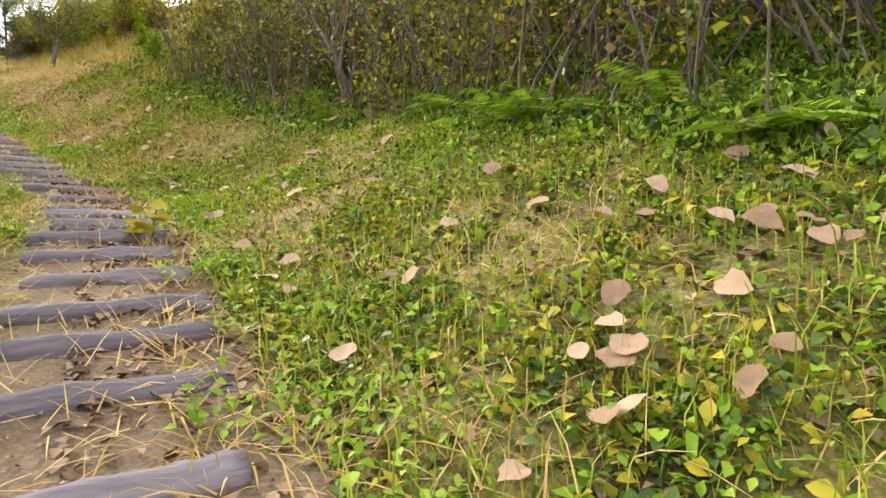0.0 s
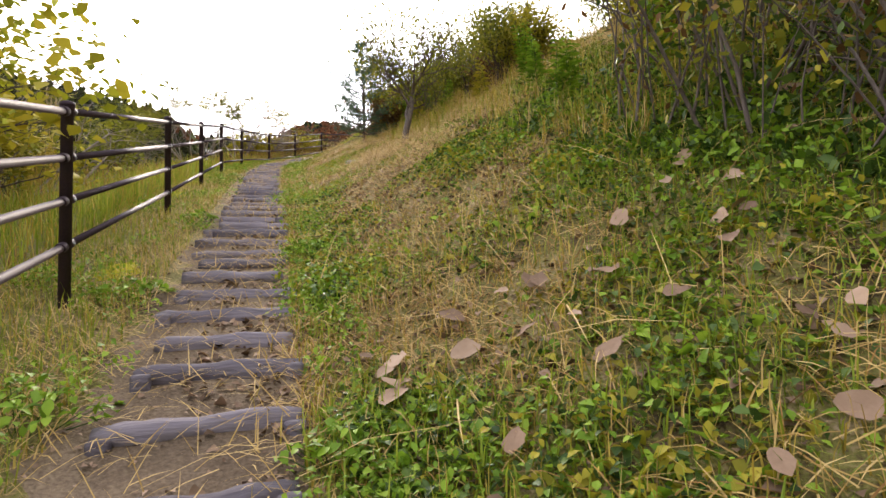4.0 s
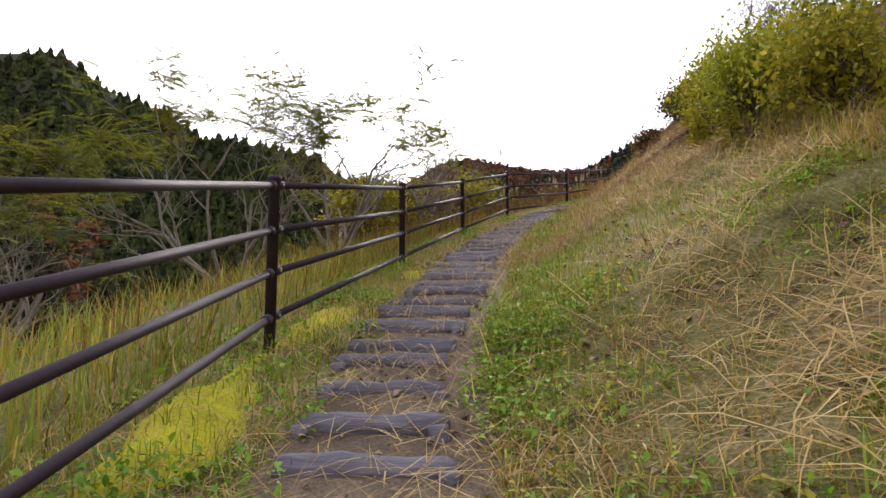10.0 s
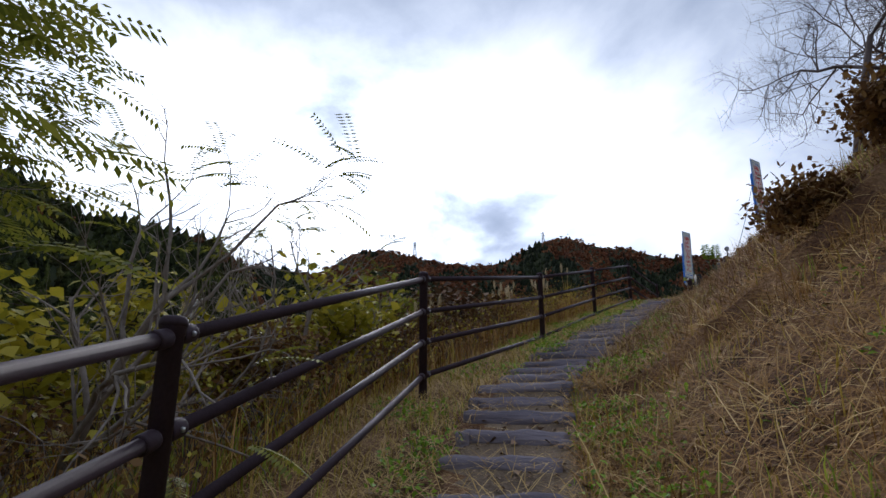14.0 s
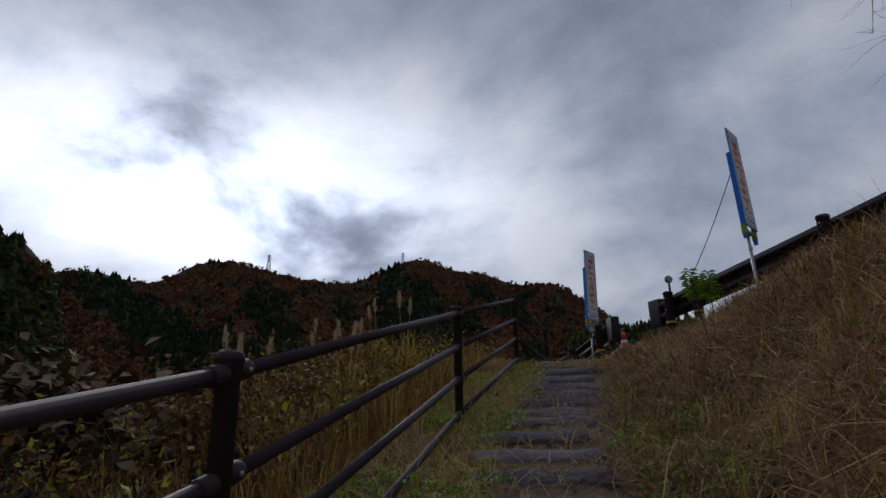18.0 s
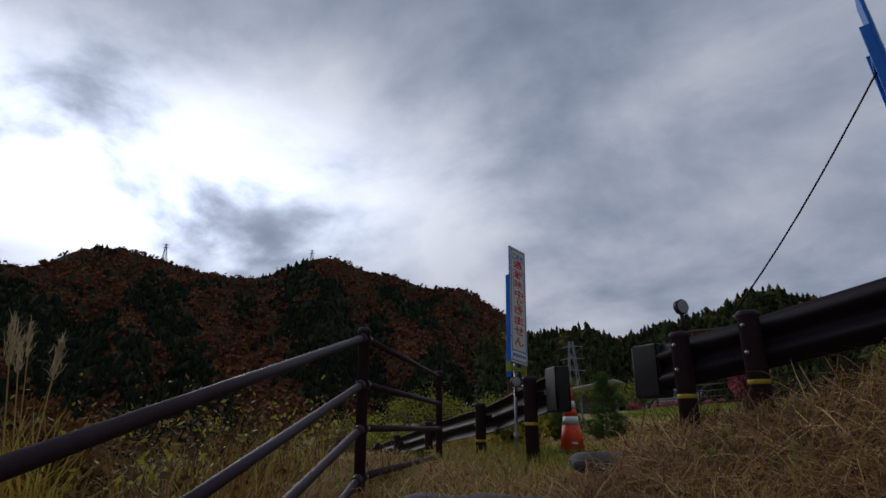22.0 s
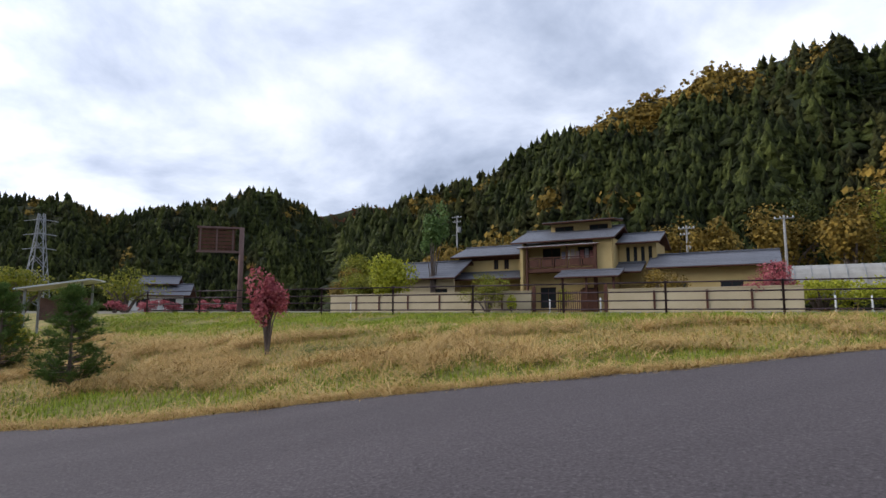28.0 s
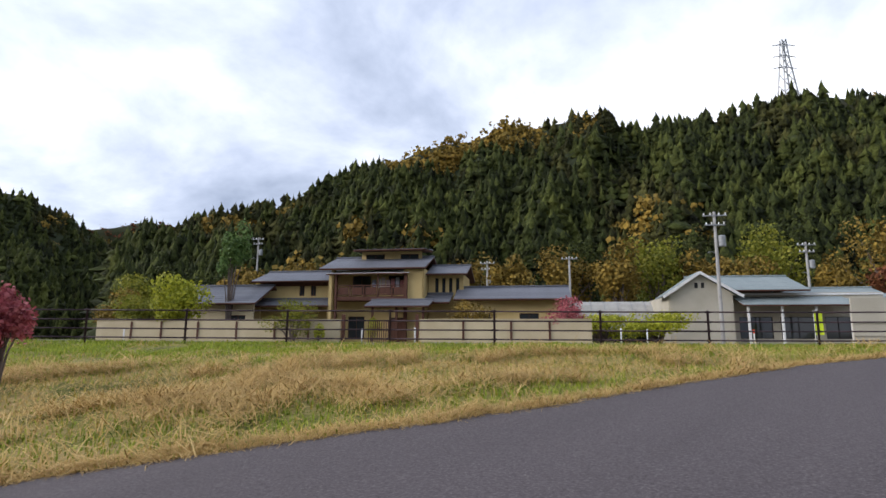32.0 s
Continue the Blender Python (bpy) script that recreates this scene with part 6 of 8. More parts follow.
def run_of(p, q, n, first_top, last_top):
    p, q = Vector(p), Vector(q)
    return [(*(p.lerp(q, i / (n - 1))), first_top + (last_top - first_top) * i / (n - 1)) for i in range(n)]


guardrail([(-28.6, 39.55, 11.86), (-29.55, 41.05, 11.68), (-31.0, 43.0, 11.5), (-32.5, 45.1, 11.28), (-33.95, 47.2, 11.09), (-35.4, 49.3, 10.9), (-36.85, 51.4, 10.71), (-38.3, 53.5, 10.52), (-39.75, 55.6, 10.33), (-41.2, 57.7, 10.14), (-44.1, 61.9, 9.76), (-47.0, 66.0, 9.38), (-50.0, 70.2, 9.0), (-53.0, 74.4, 8.6)],
          True, "dark brown corrugated guardrail with banded round posts", 1)
guardrail([(-27.2, 38.23, 12.02), (-26.78, 37.87, 12.08), (-25.27, 36.56, 12.32), (-23.76, 35.24, 12.56), (-22.25, 33.93, 12.75), (-20.74, 32.62, 12.88), (-19.23, 31.31, 13.0), (-17.72, 30.0, 13.1), (-16.2, 28.7, 13.2)],
          True, "dark brown corrugated guardrail on the crest of the bank", -1)


def glyph(text, wide, high, material, parent, x, z, y, turn=0.0, name="lettering"):
    """A character as flat raised mesh of the given width and height, its middle at x, z on the sign's face."""
    c = bpy.data.curves.new("glyph", "FONT")
    c.body, c.size, c.align_x, c.align_y, c.extrude, c.offset = text, 1.0, "CENTER", "CENTER", 0.006, 0.016
    ob = bpy.data.objects.new("glyph", c)
    me2 = bpy.data.meshes.new_from_object(ob)
    bpy.data.objects.remove(ob)
    bpy.data.curves.remove(c)
    me2.materials.clear()
    me2.materials.append(material)
    q = np.array([v.co[:2] for v in me2.vertices]) if len(me2.vertices) else np.array([[0, 0], [1, 1]])
    lo, hi = q.min(0), q.max(0)
    for v in me2.vertices:
        v.co = ((v.co.x - (lo[0] + hi[0]) / 2) * wide / (hi[0] - lo[0]), (v.co.y - (lo[1] + hi[1]) / 2) * high / (hi[1] - lo[1]), v.co.z * 0.14)
    return part(name, me2, parent=parent, m=pose(x, y, z, 90, turn, 0))


def standing_sign(x, y, foot, bottom, yaw, label, lean=0.0, tip=0.0):
    """A tall narrow notice on a clamped pole; its face looks along -y before the turn."""
    W, H = 0.315, 1.47
    t = thing("standing_sign", pose(x, y, foot, lean, tip, yaw), label, "sign", "notices at the road")
    z0 = bottom - foot
    part("panel", box(W, 0.018, H, 0.004, (0, 0, z0)), M["blue"], t)
    part("sign_face", box(W - 0.008, 0.004, H - 0.008, 0.001, (0, -0.0105, z0 + 0.004)), M["face"], t, "cream sign face with blue frame lines")
    f = -0.0135
    for sx in (-1, 1):
        part("frame_line", box(0.010, 0.0016, H - 0.06, 0, (sx * (W / 2 - 0.024), f, z0 + 0.028)), M["ink_blue"], t)
        for k in range(6):
            part("rivet", lathe([(0.005, 0), (0.004, 0.002)], 8, m=pose(sx * (W / 2 - 0.009), f + 0.001, z0 + 0.02 + k * (H - 0.04) / 5, 90, 0, 0)), M["rubber"], t)
    for lz in (0.024, 0.142, H - 0.036):
        part("frame_line", box(W - 0.058, 0.0016, 0.010, 0, (0, f - 0.0003, z0 + lz)), M["ink_blue"], t)
    part("name_plate", box(W - 0.02, 0.0014, 0.062, 0, (0, f - 0.0004, z0 + 0.060)), M["sticker"], t, "white strip with small blue lettering")
    for k, ch in enumerate("この先"):
        glyph(ch, 0.068, 0.072, M["ink_blue"], t, -0.078 + 0.078 * k, z0 + H * 0.918, f)
    for ch, fr in (("通", 0.850), ("行", 0.765), ("で", 0.515), ("き", 0.445), ("ま", 0.355), ("せ", 0.268), ("ん", 0.178)):
        glyph(ch, 0.175, 0.102, M["ink_red"], t, 0, z0 + H * fr, f)
    zs = z0 + H * 0.668
    part("sticker", box(0.232, 0.003, 0.405, 0.001, (0, 0, -0.2025)), M["sticker"], t, "white sticker pasted over the notice", pose(0.004, f - 0.0025, zs, 0, -2, 0))
    for ch, dz in (("解", 0.125), ("除", 0.0), ("中", -0.125)):
        glyph(ch, 0.160, 0.104, M["ink_red"], t, 0.004 - dz * 0.035, zs + dz, f - 0.0045, 2)
    for lx, lz, sx, sz in ((-0.102, -0.19, 0.008, 0.38), (0.102, -0.19, 0.008, 0.38), (0, -0.19, 0.212, 0.008), (0, 0.182, 0.212, 0.008)):
        part("sticker_frame", box(sx, 0.0012, sz, 0, (lx, 0, lz)), M["ink_red"], t, m=pose(0.004, f - 0.0046, zs, 0, -2, 0))
    # a line of small lettering, too small to read
    for k in range(7):
        part("small_lettering", box(0.026, 0.0012, 0.036, 0, (-0.108 + 0.036 * k, f - 0.0012, z0 + 0.073)), M["ink_blue"], t)
    # backing stiles with their feet, crossbars, pole and clamps
    for sx in (-1, 1):
        part("stile", box(0.028, 0.048, H * 0.73, 0.004, (sx * (W / 2 - 0.012), 0.033, z0 + 0.01)), M["blue"], t)
        part("bracket", box(0.040, 0.056, 0.125, 0.005, (sx * (W / 2 - 0.014), 0.034, z0 - 0.115)), M["greenmetal"], t, "green-yellow bracket")
        part("foot", box(0.032, 0.048, 0.06, 0.005, (sx * (W / 2 - 0.014), 0.034, z0 - 0.172)), M["blue"], t)
    for k in range(3):
        part("crossbar", box(W - 0.05, 0.03, 0.035, 0.004, (0, 0.034, z0 + 0.10 + 0.42 * k)), M["blue"], t)
    part("crossbar", box(W - 0.06, 0.028, 0.038, 0.004, (0, 0.034, z0 - 0.075)), M["greenmetal"], t)
    part("pole", lathe([(0.021, -0.4), (0.021, z0 + 0.35)], 14, m=Matrix.Translation((0.03, 0.075, 0))), M["bolt"], t, smooth=True)
    for h in (z0 - 0.07, z0 - 0.25, 0.25):
        part("clamp", lathe([(0.024, h - 0.022), (0.030, h - 0.018), (0.030, h + 0.018), (0.024, h + 0.022)], 12, m=Matrix.Translation((0.03, 0.075, 0))), M["bolt"], t)
        part("clamp_bolt", rod((0.03, 0.075, h), (0.12, 0.10, h - 0.01), 0.009, 8), M["bolt"], t)
    return t


standing_sign(-28.842, 40.088, 11.05, 12.076, 64.5, "tall white and blue notice board with red lettering", -3.4, 7.2)
standing_sign(-25.955, 36.78, 11.3, 12.43, 68.8, "tall notice board with blue stiles beside the crest guardrail", -3.9, 7.5)


def cord(p, q, label):
    p, q = Vector(p), Vector(q)
    t = thing("guy_rope", Matrix.Translation(p), label, "rope", "guy ropes of the notices")
    pts = [(q - p) * (i / 8) + Vector((0, 0, -0.05 * math.sin(math.pi * i / 8))) for i in range(9)]
    part("rope", tube(pts, [0.006] * 9, 6), M["rubber"], t, smooth=True)
    part("hook", tube([q - p, q - p + Vector((0.02, 0, -0.03)), q - p + Vector((0.05, 0, -0.03)), q - p + Vector((0.06, 0, 0.01))], [0.007] * 4, 6), M["bolt"], t, "bent steel hook", smooth=True)


cord((-28.85, 40.3, 12.9), (-30.0, 41.75, 11.72), "black rope bracing the notice to the guardrail")
cord((-26.08, 36.93, 13.2), (-26.85, 37.98, 12.08), "black rope bracing the notice to the guardrail")


def traffic_cone(x, y, z, turn, label):
    t = thing("traffic_cone", pose(x, y, z, 0, 0, turn), label, "traffic cone", "traffic cones")
    part("base", box(0.37, 0.37, 0.035, 0.012), M["rubber"], t, "black rubber base")
    r = lambda h: 0.135 - (0.135 - 0.028) * h / 0.665
    for name, h0, h1, mt, out in (("body", 0.03, 0.30, "orange", 0), ("white_band", 0.30, 0.385, "white", 0.0015), ("body", 0.385, 0.47, "orange", 0), ("white_band", 0.47, 0.55, "white", 0.0015), ("tip", 0.55, 0.70, "orange", 0)):
        prof = [(r(h0 - 0.035) + out, h0), (r(h1 - 0.035) + out, h1)]
        if name == "tip":
            prof += [(0.024, 0.703), (0.012, 0.703)]
        part(name, lathe(prof, 24), M[mt], t, smooth=True)
    part("label_plate", box(0.07, 0.002, 0.02, 0, (0, -0.131, 0.10), rot=None), M["white"], t)
    return t


traffic_cone(-28.3, 40.25, 11.09, 20, "orange traffic cone with two white bands on the asphalt")
traffic_cone(-25.6, 37.6, ground_at(-25.6, 37.6), 50, "orange and white traffic cone beside the crest guardrail")


def reflector(x, y, z, h, yaw):
    t = thing("road_reflector", pose(x, y, z, 0, 0, yaw), "round grey road reflector on a short brown stem", "reflector", "road reflectors")
    part("stem", lathe([(0.016, 0), (0.016, h)], 10), M["rail"], t, smooth=True)
    m = Matrix.Translation((0, 0, h + 0.04)) @ Matrix.Rotation(radians(90), 4, "X")
    part("housing", lathe([(0.040, -0.03), (0.055, -0.02), (0.058, 0.018), (0.055, 0.022)], 22, m=m), M["rail"], t, smooth=True)
    part("lens", lathe([(0.050, 0.0215), (0.049, 0.026), (0.01, 0.027)], 22, m=m), M["lens"], t)
    for k in range(7):
        w = 2 * math.sqrt(max(0.0, 0.045 ** 2 - (0.0125 * (k - 3)) ** 2))
        part("lens_rib", box(0.004, 0.003, w, 0, (0.0125 * (k - 3), -0.0285, h + 0.04 - w / 2)), M["lens"], t)
    return t


reflector(-28.82, 39.9, 11.68, 0.12, 40)
reflector(-27.16, 38.23, 12.03, 0.14, 40)

# ---- fence and plants of the far bank ----
bank_posts = []
for k in range(-5, 9):
    x, y = -10.6 - 5.5 + 2.17 * k, 50.9 + 6.9 - 2.73 * k
    bank_posts.append((x, y, ground_at(x, y) - 0.02))
RAILS_BANK = (1.12, 0.80, 0.50, 0.20)
pipe_fence(bank_posts, "dark brown pipe fence along the top of the grassy bank", RAILS_BANK, bolts=False)


def far_bank():
    n = 420000
    x, y = rng.uniform(-42, 0, n), rng.uniform(40, 72, n)
    fr, fe = side_of(FAR, x, y), side_of(BANK_FENCE, x, y)
    k = (fr > -0.12 + 0.1 * wob(x, y, 3.0)) & (fe < 0.6)
    x, y = x[k], y[k]
    share = np.clip(fr[k] / np.maximum(fr[k] - fe[k], 0.5), 0, 1)
    w = 0.6 * wob(x, y, 0.9, 7.0) + 0.5 * wob(x, y, 2.4, 1.0)
    green = np.maximum(np.interp(share, [0, 0.07, 0.2, 0.45, 0.62, 1], [0.75, 0.9, 0.35, 0.35, 0.95, 1.1]), np.interp(x, [-18, -10], [0.0, 0.9])) + 0.5 * w
    q = rng.random(len(x))
    P = on_ground(x, y)
    g = q < green * 0.85
    yl = ~g & (q < green * 0.85 + 0.15)
    d = ~g & ~yl
    stuff("bank_grass", blades(P[g], 0.06, 0.17, 0.018, 0.6, 0.8), M["grass"], "short green grass at the top and foot of the far bank", "grass")
    stuff("bank_yellow_grass", blades(P[yl], 0.05, 0.20, 0.014, 0.9, 0.8), M["grass_dry"], "yellowing grass on the far bank", "grass")
    stuff("bank_dry_grass", blades(P[d] + (0, 0, 0.02), 0.10, 0.34, 0.012, 1.35, 0.5), M["straw"], "mown dry grass matted on the far bank", "grass")
    # swathes of hay, matted in drifts, and a pale fringe at the road's edge
    keep = d & (w > -0.05)
    x1, y1 = x[keep][:5500], y[keep][:5500]
    tx, ty = tufts(x1, y1, 10, 0.20)
    P = on_ground(tx, ty)
    P[:, 2] += rng.uniform(0.02, 0.16, len(P))
    stuff("hay_swathes", blades(P, 0.25, 0.65, 0.012, 1.25, 0.6), M["straw"], "loose swathes of pale cut hay on the far bank", "hay")
    fr2 = side_of(FAR, x, y)
    e = (fr2 < 0.22)
    tx, ty = tufts(x[e], y[e], 8, 0.14)
    stuff("road_edge_straw", blades(on_ground(tx, ty, 0.04), 0.10, 0.30, 0.010, 1.3, 0.5), M["straw"], "pale dry straw fringing the asphalt", "hay")


far_bank()


def pampas(x, y, h, seed, label="clump of pampas grass with pale feathery plumes"):
    rr = random.Random(seed)
    t = thing("pampas_grass", Matrix.Translation((x, y, ground_at(x, y))), label, "grass", "pampas clumps beyond the fence")
    n = 150
    P = np.stack([rng.normal(0, 0.12, n), rng.normal(0, 0.12, n), np.zeros(n)], 1)
    v = blades(P, h * 0.5, h * 0.95, 0.011, 0.38, 0.9)
    part("leaves", mesh_np("leaves", v[0], v[1], M["grass_dry"]), parent=t)
    for k in range(rr.randint(2, 4)):
        a, ln = rr.uniform(0, 6.28), h * rr.uniform(0.9, 1.15)
        tip = Vector((math.cos(a) * 0.28 * rr.random(), math.sin(a) * 0.28 * rr.random(), ln))
        st = part("stalk", tube([(0, 0, 0), tip * 0.6, tip], [0.005, 0.004, 0.003], 5), M["straw"], t)
        q = 120
        u = rng.uniform(0, 1, q)
        C = np.array(tip)[None] * (0.88 + 0.15 * u[:, None]) + rng.normal(0, 1, (q, 3)) * (0.014 * np.sin(np.pi * np.clip(u * 0.9 + 0.1, 0, 1)))[:, None]
        v = blades(C, 0.03, 0.09, 0.004, 0.6, 0.5)
        part("plume", mesh_np("plume", v[0], v[1], M["plume"]), parent=st)
    return t


for k, (s, d, h) in enumerate([(41.5, -1.3, 0.85), (42.3, -1.7, 0.95), (43.2, -1.2, 0.9), (44.2, -1.6, 1.0), (45.2, -1.3, 1.15), (46.0, -2.0, 1.2), (40.0, -1.9, 0.8), (38.6, -1.5, 0.8), (43.8, -2.6, 1.1), (45.6, -2.9, 1.2), (14.8, -2.2, 2.0), (16.6, -2.6, 2.0), (19.0, -2.4, 1.6), (36.0, -2.4, 1.2), (42.0, -3.0, 1.3)]):
    x, y, _, _ = path_at(s, d)
    pampas(x, y, h, 300 + k)


def stone(x, y, r, seed, label, material="stone", squat=1.0):
    rr = random.Random(seed)
    b = bmesh.new()
    bmesh.ops.create_icosphere(b, subdivisions=3, radius=1.0)
    for v in b.verts:
        n = 1 + 0.10 * math.sin(4 * v.co.x + seed) * math.cos(3 * v.co.y) + 0.05 * math.sin(9 * v.co.y + 5 * v.co.x) + rr.uniform(-0.015, 0.015)
        v.co = Vector((v.co.x * r * n, v.co.y * r * 0.75 * n, max(v.co.z, -0.4) * r * 0.30 * squat * n))
        v.co.z = min(v.co.z, r * 0.22 * squat + 0.02 * v.co.x)
    t = new("stone", bm_mesh("stone", b, M[material], True))
    t.matrix_basis = pose(x, y, ground_at(x, y) + 0.01, 0, 0, rr.uniform(0, 180))
    return tagged(t, label, "stone")


M["stone"] = mat("dark_stone", [(0.03, 0.028, 0.028), (0.075, 0.07, 0.068), (0.15, 0.14, 0.13)], 0.85, grain=22, coarse=4, bump=0.8, dist=0.02, lo=0.34, hi=0.66)
stone(-27.72, 37.95, 0.36, 3, "flat dark grey stone set in the grass by the guardrail")

stone(-14.06, 17.27, 0.11, 7, "small pale grey stone on the grassy bank", "concrete", 2.4)
stone(-3.55, 5.3, 0.16, 9, "flat pale stone at the foot of a fence post", "concrete")

# ---- buildings and street things across the road ----
M.update(
    plaster=mat("ochre_plaster", [(0.42, 0.31, 0.13), (0.55, 0.42, 0.20)], 0.9, grain=30, coarse=0.8, bump=0.15),
    cream=mat("cream_plaster_wall", [(0.40, 0.33, 0.21), (0.55, 0.47, 0.32)], 0.9, grain=30, coarse=0.6, bump=0.15),
    tile=mat("grey_roof_tiles", [(0.08, 0.085, 0.10), (0.15, 0.155, 0.18)], 0.5, grain=14, coarse=0.8, bump=0.2, obrand=0.4),
    wood=mat("red_brown_timber", [(0.055, 0.022, 0.015), (0.13, 0.055, 0.035)], 0.7, grain=12, coarse=2, bump=0.2, stretch=(3, 3, 0.5)),
    dark=mat("dark_interior", [(0.012, 0.011, 0.012), (0.03, 0.028, 0.03)], 0.6, grain=4, coarse=1, bump=0.0),
    metalroof=mat("green_grey_metal_roof", [(0.16, 0.20, 0.20), (0.27, 0.31, 0.31)], 0.45, grain=10, coarse=0.6, bump=0.1, obrand=0.2),
    beige=mat("beige_siding", [(0.36, 0.33, 0.26), (0.50, 0.46, 0.38)], 0.85, grain=20, coarse=0.6, bump=0.1),
    pale=mat("pale_sheet", [(0.45, 0.47, 0.48), (0.65, 0.67, 0.68)], 0.6, grain=8, coarse=0.7, bump=0.1),
    galv=mat("weathered_steel", [(0.20, 0.21, 0.22), (0.34, 0.35, 0.36)], 0.55, 0.5, grain=14, coarse=2, bump=0.1),
    pole=mat("concrete_pole", [(0.22, 0.21, 0.20), (0.36, 0.35, 0.33)], 0.85, grain=14, coarse=2, bump=0.1),
    rusty=mat("brown_sign_frame", [(0.10, 0.06, 0.055), (0.19, 0.12, 0.11)], 0.7, grain=14, coarse=2, bump=0.1),
    banner=mat("fluorescent_banner", [(0.50, 0.62, 0.02), (0.62, 0.75, 0.04)], 0.7, grain=14, coarse=3, bump=0.05),
    cloth=mat("washing", [(0.08, 0.09, 0.22), (0.55, 0.55, 0.5), (0.3, 0.12, 0.12)], 0.9, grain=9, coarse=3, bump=0.1, obrand=0.9),
    mirror=mat("mirror_back", [(0.30, 0.34, 0.36), (0.42, 0.46, 0.48)], 0.3, 0.4, grain=10, coarse=3, bump=0.05),
)
gl = bpy.data.materials.new("window_glass")
gl.use_nodes = True
gl.node_tree.nodes["Principled BSDF"].inputs["Base Color"].default_value = (0.03, 0.035, 0.04, 1)
gl.node_tree.nodes["Principled BSDF"].inputs["Roughness"].default_value = 0.08
M["glass"] = gl

LOT_O, LOT_X, LOT_Y, LOT_Z = Vector((-27.11, 40.35, 0)), Vector((0.531, -0.847, 0)), Vector((0.847, 0.531, 0)), 12.5
LOT_YAW = math.degrees(math.atan2(LOT_X.y, LOT_X.x))


def lot(x, d, z=0.0, turn=0.0):
    """A pose on the building land: x along the street, d metres back from the stairs' head, z over the land."""
    p = LOT_O + LOT_X * x + LOT_Y * d
    return pose(p.x, p.y, LOT_Z + z, 0, 0, LOT_YAW + turn)


def slab(sx, sy, sz, at):
    return box(sx, sy, sz, 0.0, at)


def wall_with(parent, name, x0, x1, y, z0, z1, thick, openings, material, frame="wood", glass=True):
    """A wall along x with openings cut through it; openings: x0, x1, z0, z1. Each gets a frame and a pane."""
    b = bmesh.new()
    xs = sorted({x0, x1, *[v for o in openings for v in o[:2]]})
    zs = sorted({z0, z1, *[v for o in openings for v in o[2:]]})
    for a, c in zip(xs, xs[1:]):
        for e, g in zip(zs, zs[1:]):
            if any(o[0] < (a + c) / 2 < o[1] and o[2] < (e + g) / 2 < o[3] for o in openings):
                continue
            box(c - a, thick, g - e, 0, ((a + c) / 2, y, e), b)
    bmesh.ops.remove_doubles(b, verts=b.verts[:], dist=1e-4)
    w = part(name, b, M[material], parent)
    for o in openings:
        window(parent, (o[0] + o[1]) / 2, y, o[2], o[1] - o[0], o[3] - o[2], thick, frame)
    return w


def window(parent, x, y, z, w, h, thick=0.15, frame="wood"):
    win = part("window", box(w, 0.03, h, 0, (x, y + 0.03, z)), M["glass"], parent)
    f = 0.05
    for sx, sz, ox, oz in ((w, f, 0, 0), (w, f, 0, h - f), (f, h, -w / 2 + f / 2, 0), (f, h, w / 2 - f / 2, 0), (0.035, h, 0, 0)):
        part("window_frame", box(sx, 0.05, sz, 0, (x + ox, y - 0.02, z + oz)), M[frame], win)
    return win


def roof(parent, x0, x1, y0, y1, ze, zr, material="tile", thick=0.14, courses=8, name="roof", both=False):
    """A sloping roof of overlapping courses from the eave at y0 up to the ridge at y1; both: a second slope behind."""
    n = courses
    rf = None
    for side in ((0, 1) if both else (0,)):
        ya, yb = (y0, y1) if side == 0 else (2 * y1 - y0, y1)
        ln = math.hypot(yb - ya, zr - ze)
        tilt = math.degrees(math.atan2(zr - ze, abs(yb - ya)))
        sg = 1 if side == 0 else -1
        if rf is None:
            rf = part(name, box(x1 - x0, ln, thick, 0.0, (0, 0, -thick), rot=None), M["wood"], parent, m=pose((x0 + x1) / 2, (ya + yb) / 2, (ze + zr) / 2 - 0.01, tilt * sg, 0, 0))
            deck = rf
        else:
            deck = part(name, box(x1 - x0, ln, thick, 0.0, (0, 0, -thick)), M["wood"], parent, m=pose((x0 + x1) / 2, (ya + yb) / 2, (ze + zr) / 2 - 0.01, tilt * sg, 0, 0))
        for k in range(n):
            v = (k + 0.5) / n - 0.5
            part("tile_course" if material == "tile" else "sheet", box(x1 - x0 + 0.06, ln / n * 1.12, 0.035, 0.01, (0, 0, 0)), M[material], deck, m=pose(0, sg * v * ln, 0.005, -1.6 * sg, 0, 0))
    part("ridge_cap", box(x1 - x0 + 0.1, 0.3, 0.16, 0.05, ((x0 + x1) / 2, y1, zr - 0.02)), M[material], parent)
    part("gutter", rod((x0, y0 - 0.06, ze - 0.06), (x1, y0 - 0.06, ze - 0.06), 0.05, 8), M["wood"], parent)
    return rf


# the large house with the balcony
house = thing("house", lot(0, 48), "two-storey ochre plaster house with grey tiled roofs and timber balcony", "house")
wall_with(house, "wall", -18.0, -10.0, 1.3, 0, 6.5, 0.2, [(-16.6, -14.9, 4.35, 6.0), (-13.3, -11.5, 4.35, 6.0), (-16.9, -15.4, 0.5, 2.4), (-13.0, -11.6, 0.2, 2.3)], "plaster")
wall_with(house, "wall", -11.6, -10.0, 0.0, 0, 6.5, 0.2, [], "plaster")
part("wall", slab(0.2, 8.0, 6.5, (-10.0, 4.1, 0)), M["plaster"], house)
part("wall", slab(0.2, 8.0, 6.5, (-18.1, 4.1, 0)), M["plaster"], house)
part("wall", slab(8.2, 0.2, 6.5, (-14, 8.2, 0)), M["plaster"], house)
